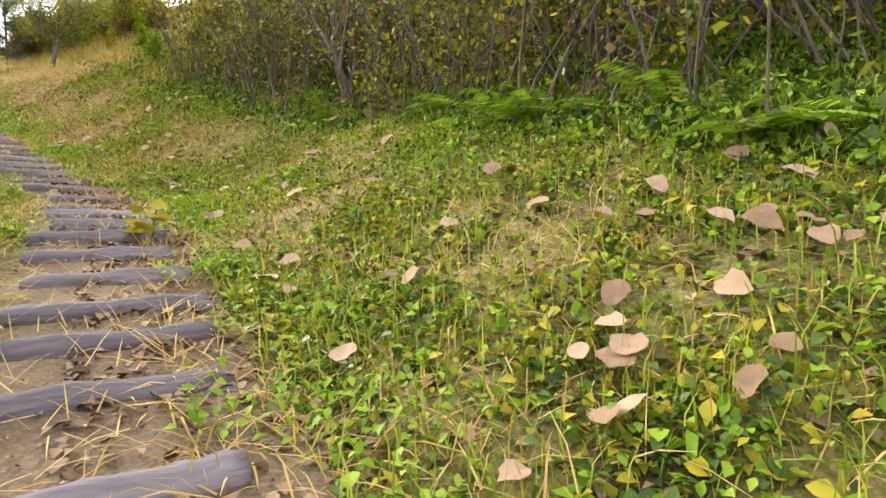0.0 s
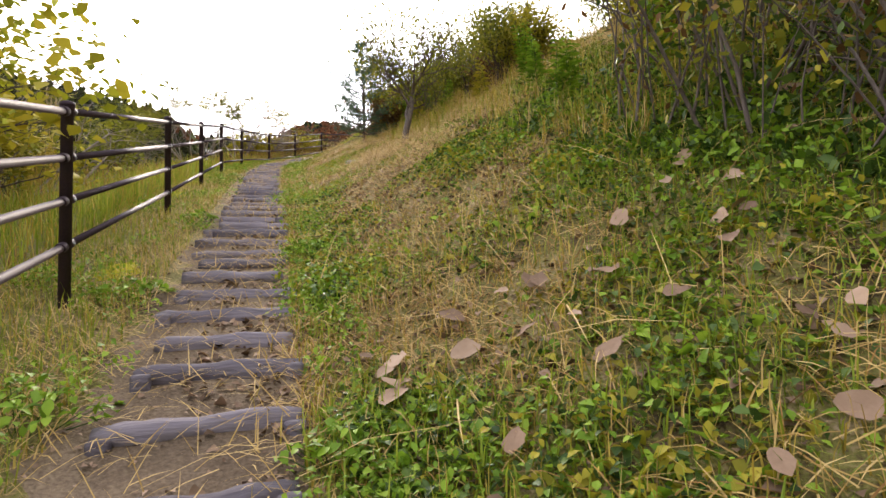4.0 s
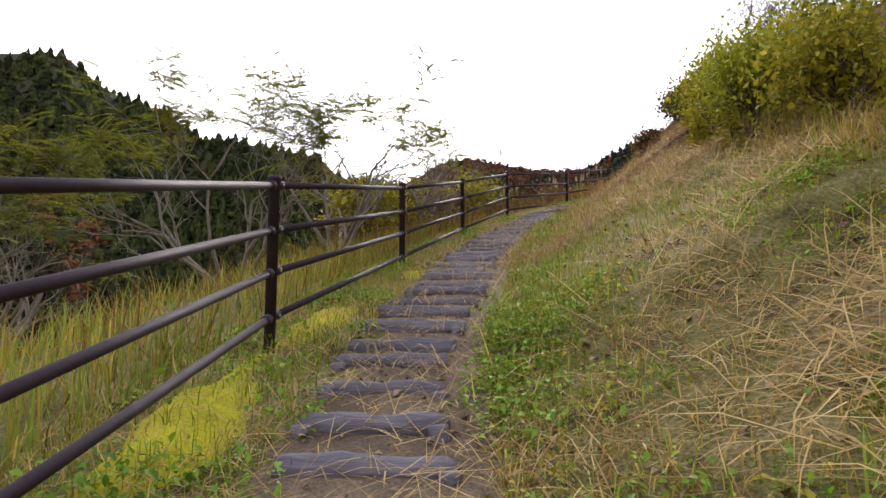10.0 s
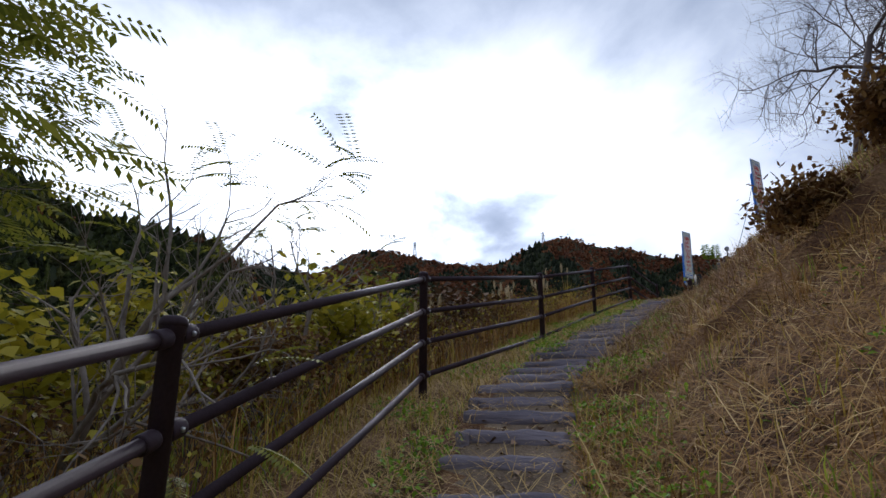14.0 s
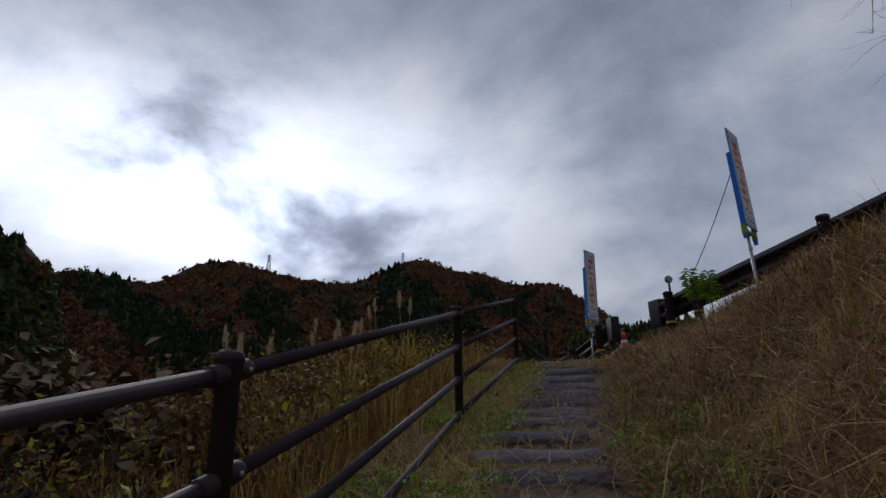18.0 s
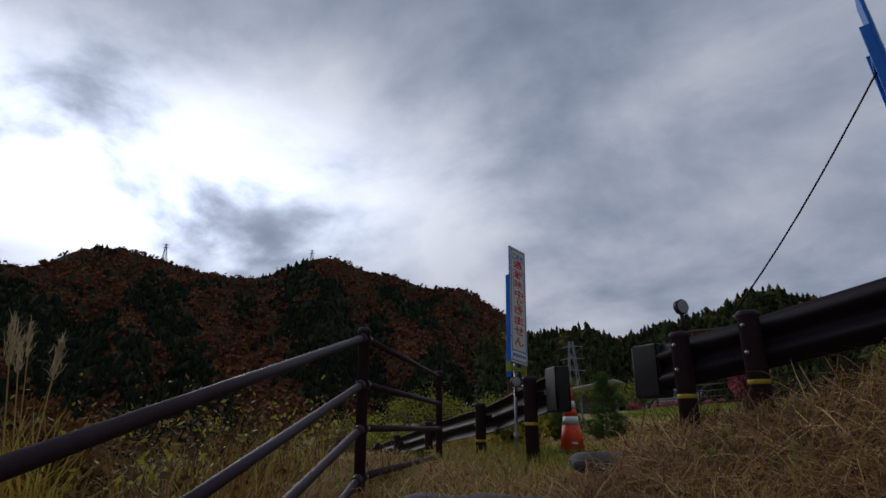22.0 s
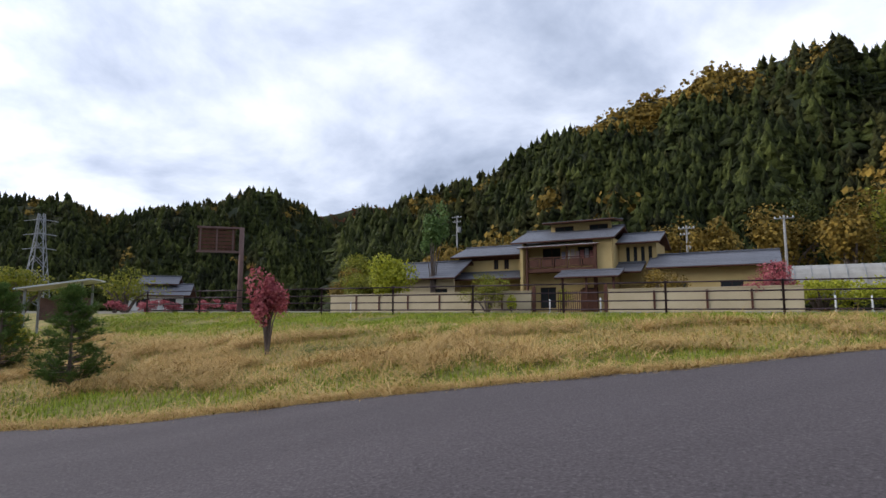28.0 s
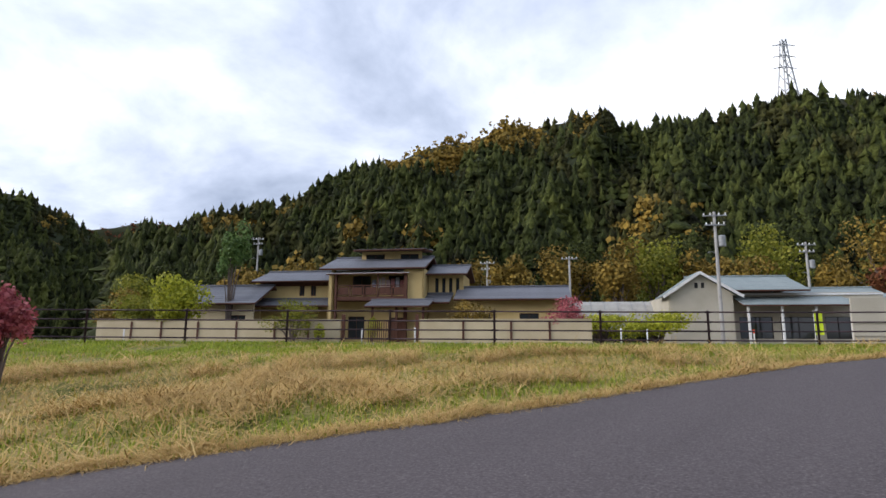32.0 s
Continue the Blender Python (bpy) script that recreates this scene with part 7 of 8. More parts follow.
for cx in (-18.1, -17.6, -11.4):
    part("column", box(0.28 if cx != -17.6 else 0.16, 0.28, 6.1, 0.01, (cx, -0.25, 0)), M["plaster" if cx == -18.1 else "wood"], house)
bal = part("balcony", box(6.5, 1.5, 0.34, 0.01, (-14.5, 0.45, 3.7)), M["wood"], house, "red-brown timber balcony")
part("handrail", box(6.4, 0.10, 0.09, 0.01, (-14.5, -0.25, 4.95)), M["wood"], bal)
part("lower_rail", box(6.4, 0.08, 0.07, 0.01, (-14.5, -0.25, 4.15)), M["wood"], bal)
for k in range(6):
    part("balcony_post", box(0.12, 0.12, 2.1 if k in (0, 3, 5) else 0.9, 0.01, (-17.6 + 1.25 * k, -0.25, 4.04)), M["wood"], bal)
for k in range(5):
    part("balcony_panel", box(0.95, 0.03, 0.6, 0.0, (-16.97 + 1.25 * k, -0.25, 4.25)), M["wood"], bal)
roof(house, -18.4, -11.1, -0.6, 0.9, 6.02, 6.32, "pale", 0.05, 3, "awning")
roof(house, -19.1, -9.7, -0.5, 4.1, 6.5, 8.05, both=True, courses=10)
wall_with(house, "clerestory_wall", -16.4, -10.7, 3.3, 7.3, 8.55, 0.15, [(-16.0, -14.2, 7.75, 8.25), (-12.7, -11.0, 7.75, 8.25)], "plaster")
roof(house, -16.9, -10.2, 2.2, 6.0, 8.55, 8.95, courses=5, name="upper_roof")
for k in range(7):
    part("washing", box(0.34, 0.03, 0.7 + 0.1 * (k % 3), 0.01, (-14.4 + 0.42 * k, 0.5, 4.85)), M["cloth"], house, "laundry hung on the balcony")
wall_with(house, "wall", -9.8, -6.8, 2.0, 0, 6.2, 0.2, [(-9.2 + 0.62 * k, -8.9 + 0.62 * k, 4.5, 5.8) for k in range(4)], "plaster", "dark")
part("wall", slab(0.2, 5.0, 6.2, (-6.8, 4.5, 0)), M["plaster"], house)
roof(house, -9.9, -6.3, 1.0, 4.6, 6.1, 7.25, both=True, courses=7)
roof(house, -10.4, -7.6, -0.6, 2.0, 3.5, 4.4, courses=6, name="lean_to_roof")
roof(house, -14.2, -8.9, -3.0, -0.8, 3.05, 3.65, courses=5, name="porch_roof")
for cx in (-13.6, -11.6, -9.4):
    part("porch_column", box(0.18, 0.18, 3.0, 0.01, (cx, -2.6, 0)), M["wood"], house)
part("front_door", box(1.7, 0.06, 2.1, 0.01, (-12.3, 1.17, 0.05)), M["wood"], house)
# left wing
wall_with(house, "wall", -25.6, -18.2, 1.8, 0, 5.6, 0.2, [(-21.8, -21.3, 4.3, 5.4), (-20.7, -20.2, 4.3, 5.4)], "plaster")
part("timber_band", box(7.4, 0.06, 0.35, 0, (-21.9, 1.66, 5.2)), M["wood"], house)
part("wall", slab(0.2, 5.0, 5.6, (-25.6, 4.3, 0)), M["plaster"], house)
roof(house, -26.1, -18.0, 0.8, 4.5, 5.6, 6.85, both=True, courses=8)
roof(house, -25.6, -18.2, -0.4, 1.7, 3.3, 4.0, courses=5, name="lean_to_roof")
wall_with(house, "wall", -31.5, -24.5, -1.5, 0, 3.4, 0.2, [(-26.6, -25.2, 1.0, 2.4)], "cream")
roof(house, -32.0, -24.0, -2.4, 1.2, 3.4, 5.2, both=True, courses=8)
part("gable_wall", slab(5.5, 0.2, 4.2, (-28.0, 1.2, 0)), M["plaster"], house)
# right low part
wall_with(house, "wall", -6.5, 1.6, 0.5, 0, 3.7, 0.2, [(-5.5, -4.2, 1.2, 2.6), (-1.8, -0.2, 1.0, 2.6)], "plaster")
roof(house, -7.2, 2.4, -0.5, 2.6, 3.75, 5.0, both=True, courses=8)

# garden wall along the street
gw = thing("garden_wall", lot(0, 40), "long cream plaster garden wall with dark posts", "wall")
for a, b2 in ((-34, -14.4), (-8.6, 3.2)):
    part("panel", box(b2 - a, 0.16, 1.55, 0.01, ((a + b2) / 2, 0, 0.15)), M["cream"], gw)
    part("footing", box(b2 - a, 0.22, 0.2, 0.01, ((a + b2) / 2, 0, -0.05)), M["concrete"], gw)
    part("coping", box(b2 - a + 0.1, 0.26, 0.07, 0.015, ((a + b2) / 2, 0, 1.7)), M["cream"], gw)
for x in (-31, -28.5, -25.5, -22.4, -19.4, -16.8, -5.5, -2.2, 0.4):
    part("pilaster", box(0.14, 0.06, 1.3, 0.0, (x, -0.11, 0.3)), M["wood"], gw)
gate = thing("gate", lot(-11.5, 40), "timber garden gate between the cream walls", "gate")
for sx in (-1, 1):
    part("gate_post", box(0.22, 0.22, 2.1, 0.01, (sx * 2.7, 0, 0)), M["wood"], gate)
for k in range(12):
    part("gate_slat", box(0.06, 0.05, 1.6, 0.0, (-0.9 + 0.16 * k, 0.3, 0.1)), M["wood"], gate)

# the hall with the green-grey roof
hall = thing("hall", lot(0, 50), "low beige community hall with green-grey metal roofs", "building")
wall_with(hall, "wall", 10.6, 15.5, 0, 0, 4.2, 0.2, [], "beige")
part("wall", slab(0.2, 9, 4.2, (10.6, 4.5, 0)), M["beige"], hall)
b = bmesh.new()
vs = [b.verts.new(p) for p in ((10.5, -0.12, 4.1), (15.7, -0.12, 4.1), (12.95, -0.12, 5.9), (10.5, 0.1, 4.1), (15.7, 0.1, 4.1), (12.95, 0.1, 5.9))]
for q in ((0, 1, 2), (5, 4, 3), (0, 3, 4, 1), (1, 4, 5, 2), (2, 5, 3, 0)):
    b.faces.new([vs[i] for i in q])
part("gable", b, M["beige"], hall)
for k in (0, 1):
    part("gable_vent", box(0.24, 0.05, 0.45, 0, (12.7 + 0.5 * k, -0.16, 4.7)), M["dark"], hall)
for sg, x0, x1 in ((-1, 10.0, 12.95), (1, 12.95, 16.2)):
    ln = math.hypot(x1 - x0, 2.0)
    part("barge_roof", box(ln, 3.0, 0.12, 0.0, (0, 0, 0)), M["metalroof"], hall, m=pose((x0 + x1) / 2, 1.0, 4.95, 0, math.degrees(math.atan2(2.0, x1 - x0)) * sg, 0))
    part("barge_board", box(ln, 0.06, 0.22, 0.0, (0, 0, -0.08)), M["white"], hall, m=pose((x0 + x1) / 2, -0.53, 4.93, 0, math.degrees(math.atan2(2.0, x1 - x0)) * sg, 0))
roof(hall, 13.0, 21.5, 0.2, 4.5, 4.55, 6.1, "metalroof", 0.12, 10, both=True)
wall_with(hall, "wall", 15.5, 27.5, 1.6, 0, 4.4, 0.2, [(16.4, 19.0, 0.6, 2.4), (19.6, 22.4, 0.6, 2.4), (23.0, 25.0, 0.6, 2.4)], "beige", "dark")
roof(hall, 16.0, 24.4, -1.0, 1.8, 3.25, 4.15, "metalroof", 0.1, 6, name="porch_roof")
roof(hall, 20.8, 28.5, 0.8, 5.0, 3.65, 5.05, "metalroof", 0.12, 8, both=True)
for x in (16.4, 18.9, 21.4, 23.9):
    part("porch_column", box(0.16, 0.16, 3.2, 0.01, (x, -0.7, 0)), M["white"], hall)
for k in range(5):
    part("wall_vent", box(0.28, 0.03, 0.09, 0, (11.6 + 0.55 * k, -0.12, 1.1)), M["dark"], hall)
part("fascia", box(12.0, 0.05, 0.14, 0, (21.5, 1.45, 4.2)), M["white"], hall)

# small house at the corner
cot = thing("cottage", lot(0, 45), "small cream house with a brown roof", "house")
wall_with(cot, "wall", 30.6, 38, 0, -0.5, 3.6, 0.2, [(32.2, 33.6, 1.0, 2.2), (36.0, 37.2, 1.2, 2.4)], "cream", "white")
b = bmesh.new()
vs = [b.verts.new(p) for p in ((30.5, -0.1, 3.5), (36.4, -0.1, 3.5), (33.4, -0.1, 5.1), (30.5, 0.1, 3.5), (36.4, 0.1, 3.5), (33.4, 0.1, 5.1))]
for q in ((0, 1, 2), (5, 4, 3), (0, 3, 4, 1), (1, 4, 5, 2), (2, 5, 3, 0)):
    b.faces.new([vs[i] for i in q])
part("gable", b, M["cream"], cot)
for sg, x0, x1 in ((-1, 29.8, 33.4), (1, 33.4, 37.2)):
    ln = math.hypot(x1 - x0, 1.9)
    part("roof", box(ln, 6.0, 0.14, 0.01), M["rusty"], cot, m=pose((x0 + x1) / 2, 2.4, 4.25, 0, math.degrees(math.atan2(1.9, x1 - x0)) * sg, 0))

# white farmhouse far up the valley
fh = thing("farmhouse", pose(-25.0, 113.9, 12.9, 0, 0, -12), "distant white farmhouse with a grey tiled roof", "house")
wall_with(fh, "wall", -3, 3, 0, 0, 1.8, 0.2, [(-2, -0.6, 0.5, 1.4), (0.8, 2.2, 0.5, 1.4)], "white", "dark")
roof(fh, -3.8, 3.8, -0.9, 2.4, 1.8, 3.2, both=True, courses=5)
roof(fh, -2.2, 2.2, 1.2, 3.6, 3.2, 4.2, both=True, courses=4, name="upper_roof")
gr = thing("greenhouse", lot(8.0, 58, 1.3), "long pale arched greenhouse", "greenhouse")
pr = [(2.4 * math.cos(math.pi * k / 12), 2.9 * math.sin(math.pi * k / 12)) for k in range(13)]
b = bmesh.new()
r0 = [[b.verts.new((x, py, pz)) for py, pz in pr] for x in (-4.6, 4.6)]
for k in range(12):
    b.faces.new((r0[0][k], r0[0][k + 1], r0[1][k + 1], r0[1][k]))
b.faces.new(r0[0]), b.faces.new(r0[1][::-1])
part("cover", b, M["concrete"], gr)
for k in range(8):
    part("hoop", tube([(-4.4 + 1.25 * k, py * 1.01, pz * 1.01) for py, pz in pr], [0.03] * 13, 5), M["galv"], gr)


def utility_pole(x, y, z, top, arms, label, box_on=False):
    h = top - z
    t = thing("utility_pole", pose(x, y, z, 0, 0, LOT_YAW), label, "utility pole", "utility poles")
    part("pole", lathe([(0.17, -0.5), (0.15, 0), (0.10, h)], 12), M["pole"], t, smooth=True)
    for k in range(arms):
        a = part("crossarm", box(1.7 - 0.3 * k, 0.09, 0.09, 0.01, (0, -0.12, h - 0.35 - 0.7 * k)), M["galv"], t)
        for j in (-0.75, -0.3, 0.3, 0.75):
            part("insulator", lathe([(0.05, 0), (0.07, 0.03), (0.05, 0.07), (0.06, 0.11), (0.03, 0.17)], 8, m=Matrix.Translation((j * (1 - 0.18 * k), -0.12, h - 0.26 - 0.7 * k))), M["white"], a)
    if box_on:
        part("transformer", lathe([(0.25, 0), (0.27, 0.05), (0.27, 0.75), (0.2, 0.82)], 14, m=Matrix.Translation((0.42, 0, h - 2.6))), M["galv"], t)
        part("lamp_arm", tube([(0, 0, h - 3.2), (-0.4, -0.2, h - 3.0), (-0.7, -0.3, h - 3.1)], [0.03, 0.03, 0.03], 6), M["galv"], t)
    return t


for x, y, z, top, arms, bx in ((15.7, 113.3, 14, 27.4, 2, True), (27.2, 70.5, 13, 21.9, 1, False), (25.7, 80.3, 13, 22.1, 2, True), (16.9, 52.95, 12.7, 22.3, 2, True), (37.5, 50.3, 13, 22.6, 2, True)):
    utility_pole(x, y, z, top, arms, "tall grey concrete utility pole with crossarms", bx)


def lattice_tower(x, y, z, h, w, arms, label, yaw=0.0, r=0.16):
    """A steel pylon: four legs, bracing and arms."""
    t = thing("pylon", pose(x, y, z, 0, 0, yaw), label, "pylon", "power pylons")
    lv = 8
    wd = lambda f: w * (1 - 0.88 * f) if f < 0.75 else w * 0.34 * (1.35 - f) / 0.6
    for sx in (-1, 1):
        for sy in (-1, 1):
            part("leg", tube([(sx * wd(k / lv) / 2, sy * wd(k / lv) / 2, h * k / lv) for k in range(lv + 1)], [r] * (lv + 1), 4), M["galv"], t)
    for k in range(lv):
        a, c = wd(k / lv) / 2, wd((k + 1) / lv) / 2
        z0, z1 = h * k / lv, h * (k + 1) / lv
        for p, q in (((-a, -a, z0), (c, -c, z1)), ((a, -a, z0), (-c, -c, z1)), ((-a, -a, z0), (-c, c, z1)), ((a, -a, z0), (c, c, z1)), ((a, a, z0), (-c, c, z1))):
            part("brace", rod(p, q, r * 0.55, 4), M["galv"], t)
    for k in range(arms):
        zz = h * (0.93 - 0.13 * k)
        part("crossarm", tube([(-w * 0.62, 0, zz), (0, 0, zz + h * 0.02), (w * 0.62, 0, zz)], [r * 0.7, r * 1.1, r * 0.7], 4), M["galv"], t)
    return t


lattice_tower(-48.3, 214.6, 10, 28.0, 6.0, 3, "grey steel lattice pylon before the wooded hill", -10)
lattice_tower(172.8, 70, 80, 30.0, 6.0, 3, "steel lattice pylon on the forest ridge", -50, 0.22)
lattice_tower(-421, 646, 214, 26, 6, 2, "tiny steel pylon on the far mountain crest", 30, 0.4)
lattice_tower(-564, 546, 208, 26, 6, 2, "tiny steel pylon on the far mountain crest", 30, 0.4)

st = thing("steel_tower", lot(31.5, 55), "tall narrow grey steel ladder tower", "tower")
for sx in (-0.75, 0.75):
    for sy in (-0.5, 0.5):
        part("leg", box(0.14, 0.14, 9.6, 0.01, (sx, sy, 0)), M["galv"], st)
for k in range(9):
    part("rung", box(1.5, 0.08, 0.09, 0.01, (0, -0.5, 0.8 + 1.05 * k)), M["galv"], st)
    part("rung", box(1.5, 0.08, 0.09, 0.01, (0, 0.5, 1.1 + 1.05 * k)), M["galv"], st)
part("siren", box(0.8, 0.5, 0.7, 0.05, (0.3, 0, 9.6)), M["galv"], st)

bd = thing("notice_board", lot(16.6, 33.0), "plain beige panel board seen from behind", "board")
part("panel", box(1.85, 0.10, 2.45, 0.02, (0, 0, 0.1)), M["beige"], bd)
for sx in (-0.8, 0.8):
    part("leg", box(0.10, 0.14, 2.3, 0.01, (sx, 0.10, -0.2)), M["beige"], bd)
for z in (0.55, 1.2):
    part("batten", box(1.85, 0.05, 0.08, 0.01, (0, -0.07, z)), M["beige"], bd)


def nobori(x, d, h):
    t = thing("banner", lot(x, d), "bright yellow-green vertical banner on a thin pole", "banner", "yellow banners")
    part("pole", lathe([(0.02, 0), (0.016, h + 0.2)], 8), M["white"], t)
    b = bmesh.new()
    rows = [[b.verts.new((0.02 + 0.5 * u, 0.03 * math.sin(5 * u + 3 * v) + off, h * (0.35 + 0.65 * v))) for u in (0, 0.5, 1)] for off in (0, 0.006) for v in (0, 0.25, 0.5, 0.75, 1)]
    for o in (0, 5):
        for i in range(4):
            for j in range(2):
                b.faces.new((rows[o + i][j], rows[o + i][j + 1], rows[o + i + 1][j + 1], rows[o + i + 1][j]))
    part("flag", b, M["banner"], t)


nobori(17.0, 40, 2.1)
nobori(21.5, 40, 2.1)


def bollard(x, d, h=0.95, red=False):
    t = thing("post_marker", lot(x, d), "slim white roadside marker post", "marker post", "white marker posts")
    part("stake", lathe([(0.045, -0.1), (0.045, h), (0.03, h + 0.02)], 12), M["white"], t, smooth=True)
    if red:
        part("cap", lathe([(0.047, h - 0.2), (0.047, h + 0.02), (0.02, h + 0.03)], 12), M["orange"], t, smooth=True)


for x, d, red in ((-7.5, 33, False), (-11.3, 35, False), (6.0, 36, False), (12.3, 37, True), (4.2, 34, False), (-27, 34, False), (27.0, 34.5, True)):
    bollard(x, d, 0.95, red)

# corner mirror, blue sign, barriers
cm = thing("traffic_mirror", pose(0.5, 37.9, 12.6, 0, 0, -90), "round traffic mirror on an orange pole", "mirror")
part("pole", lathe([(0.06, -0.3), (0.06, 3.6)], 14), M["orange"], cm, "orange pole", smooth=True)
m = Matrix.Translation((0.05, -0.14, 3.3)) @ Matrix.Rotation(radians(90), 4, "X")
part("mirror_housing", lathe([(0.30, -0.10), (0.46, -0.03), (0.47, 0.03)], 28, m=m), M["mirror"], cm, smooth=True)
part("mirror_rim", lathe([(0.47, 0.02), (0.49, 0.03), (0.49, 0.06), (0.45, 0.06)], 28, m=m), M["mirror"], cm, smooth=True)
m2 = Matrix.Translation((-0.75, -0.05, 3.25)) @ Matrix.Rotation(radians(-60), 4, "Z") @ Matrix.Rotation(radians(90), 4, "X")
part("second_mirror", lathe([(0.25, -0.08), (0.42, -0.02), (0.43, 0.03)], 28, m=m2), M["mirror"], cm, smooth=True)
part("arm", rod((0, 0, 3.25), (-0.75, -0.05, 3.25), 0.03, 8), M["galv"], cm)
bs = thing("round_sign", pose(1.4, 38.2, 12.6, 0, 0, -100), "small round blue road sign on a thin post", "sign")
part("post", lathe([(0.03, -0.2), (0.03, 2.5)], 10), M["rail"], bs, smooth=True)
part("disc", lathe([(0.20, -0.012), (0.21, -0.01), (0.21, 0.01), (0.20, 0.012)], 26, m=Matrix.Translation((0, -0.05, 2.5)) @ Matrix.Rotation(radians(90), 4, "X")), M["blue"], bs)


def barrier(x, d, w=2.6):
    t = thing("barrier", lot(x, d, -0.1), "orange and white A-frame road barrier", "barrier", "road barriers")
    for sx in (-1, 1):
        for sy in (-1, 1):
            part("leg", tube([(sx * w / 2 + sy * 0.02, sy * 0.28, 0), (sx * (w / 2 - 0.1), 0, 0.98)], [0.03, 0.03], 8), M["orange"], t)
    part("rail", rod((-w / 2, 0, 0.92), (w / 2, 0, 0.92), 0.05, 10), M["white"], t, smooth=True)
    part("rail", rod((-w / 2, 0, 0.35), (w / 2, 0, 0.35), 0.025, 8), M["orange"], t, smooth=True)


barrier(16.9, 24.5)
p = lot(15.3, 26).translation
traffic_cone(p.x, p.y, p.z - 0.05, 10, "orange traffic cone beside the crossing")
# zebra crossing at the junction
for k in range(5):
    part_x = 13.2 + 1.1 * k
    q = lot(part_x, 26.5 + 0.2 * k).translation
    zb = part("road_marking", box(0.75, 2.6, 0.006, 0), M["line"], None, m=pose(q.x, q.y, float(road_z(np.array([q.x]), np.array([q.y]))[0]) + 0.05, 0, 0, LOT_YAW + 60))
    tagged(zb, "white zebra bar painted at the junction", "road marking", kind="structure")


def sign_frame(x, y, z, top, w, h, yaw, label):
    t = thing("sign_frame", pose(x, y, z, 0, 0, yaw), label, "sign", "roadside sign frames")
    part("pole", lathe([(0.16, -0.3), (0.14, top)], 12), M["rusty"], t, smooth=True)
    for zz in (top - 0.1, top - h):
        part("arm", box(w, 0.12, 0.12, 0.01, (-w / 2, 0, zz)), M["rusty"], t)
    n = 7
    for k in range(n):
        part("slat", box(w * 0.82, 0.05, h / n * 0.8, 0.0, (-w * 0.56, 0.12, top - h + h * k / n + 0.05)), M["wood"], t)
    for k in range(3):
        part("upright", box(0.09, 0.09, h, 0.0, (-w * (0.2 + 0.36 * k), 0.05, top - h)), M["rusty"], t)
    return t


sign_frame(-21.8, 75.8, 12.4, 5.5, 2.6, 1.6, -12, "large brown road sign seen from behind on a tall pole")
sign_frame(-38.4, 91.0, 11.0, 5.1, 2.6, 1.5, -12, "brown road sign seen from behind among the trees")
sh = thing("shelter", pose(-30.4, 69.2, 11.7, 0, 0, -12), "open steel shelter frame with a sloping roof", "shelter")
for sx in (-1.1, 1.0):
    for sy in (-0.8, 0.8):
        part("post", box(0.09, 0.09, 2.1 + 0.16 * sx, 0.01, (sx, sy, 0)), M["galv"], sh)
part("roof", box(2.9, 2.2, 0.07, 0.01, (0, 0, 0)), M["pale"], sh, m=pose(0, 0, 2.12, 0, -9, 0))
part("back_panel", box(2.1, 0.05, 1.0, 0.01, (0, 0.8, 0.6)), M["rusty"], sh)

van = thing("van", pose(-84, 128, 5.0, 0, 0, 30), "small white van driving far down the road", "van")
part("body", box(1.7, 3.4, 1.3, 0.18, (0, 0, 0.35)), M["white"], van)
part("windscreen", box(1.4, 0.06, 0.55, 0.02, (0, -1.72, 1.0)), M["glass"], van)
for sx in (-0.75, 0.75):
    for sy in (-1.1, 1.1):
        part("wheel", lathe([(0.28, -0.09), (0.30, -0.06), (0.30, 0.06), (0.28, 0.09)], 14, m=Matrix.Translation((sx, sy, 0.3)) @ Matrix.Rotation(radians(90), 4, "Y")), M["rubber"], van)

# buildings in the valley below
for k, (x, y, z, w, l, h, yaw) in enumerate([(-62.0, 56.5, 1.5, 9, 7, 5.2, 30), (-55.5, 60.0, 1.0, 8, 5, 3.6, 30), (-70, 62, 2.0, 10, 7, 5.0, 20)]):
    v = thing("valley_house", pose(x, y, z, 0, 0, yaw), "pale building in the valley below", "building", "buildings in the valley")
    wall_with(v, "wall", -w / 2, w / 2, -l / 2, 0, h, 0.2, [(-w / 2 + 0.9 + 2.2 * j, -w / 2 + 2.1 + 2.2 * j, h - 2.0, h - 0.8) for j in range(3)], "pale", "dark")
    part("wall", slab(0.2, l, h, (w / 2, 0, 0)), M["pale"], v)
    part("wall", slab(0.2, l, h, (-w / 2, 0, 0)), M["pale"], v)
    part("roof", box(w + 0.8, l + 0.8, 0.3, 0.03, (0, 0, h)), M["metalroof"], v)
up = utility_pole(-50.4, 35.1, -5, 13.9, 2, "grey utility pole with wide crossarms rising from the valley")

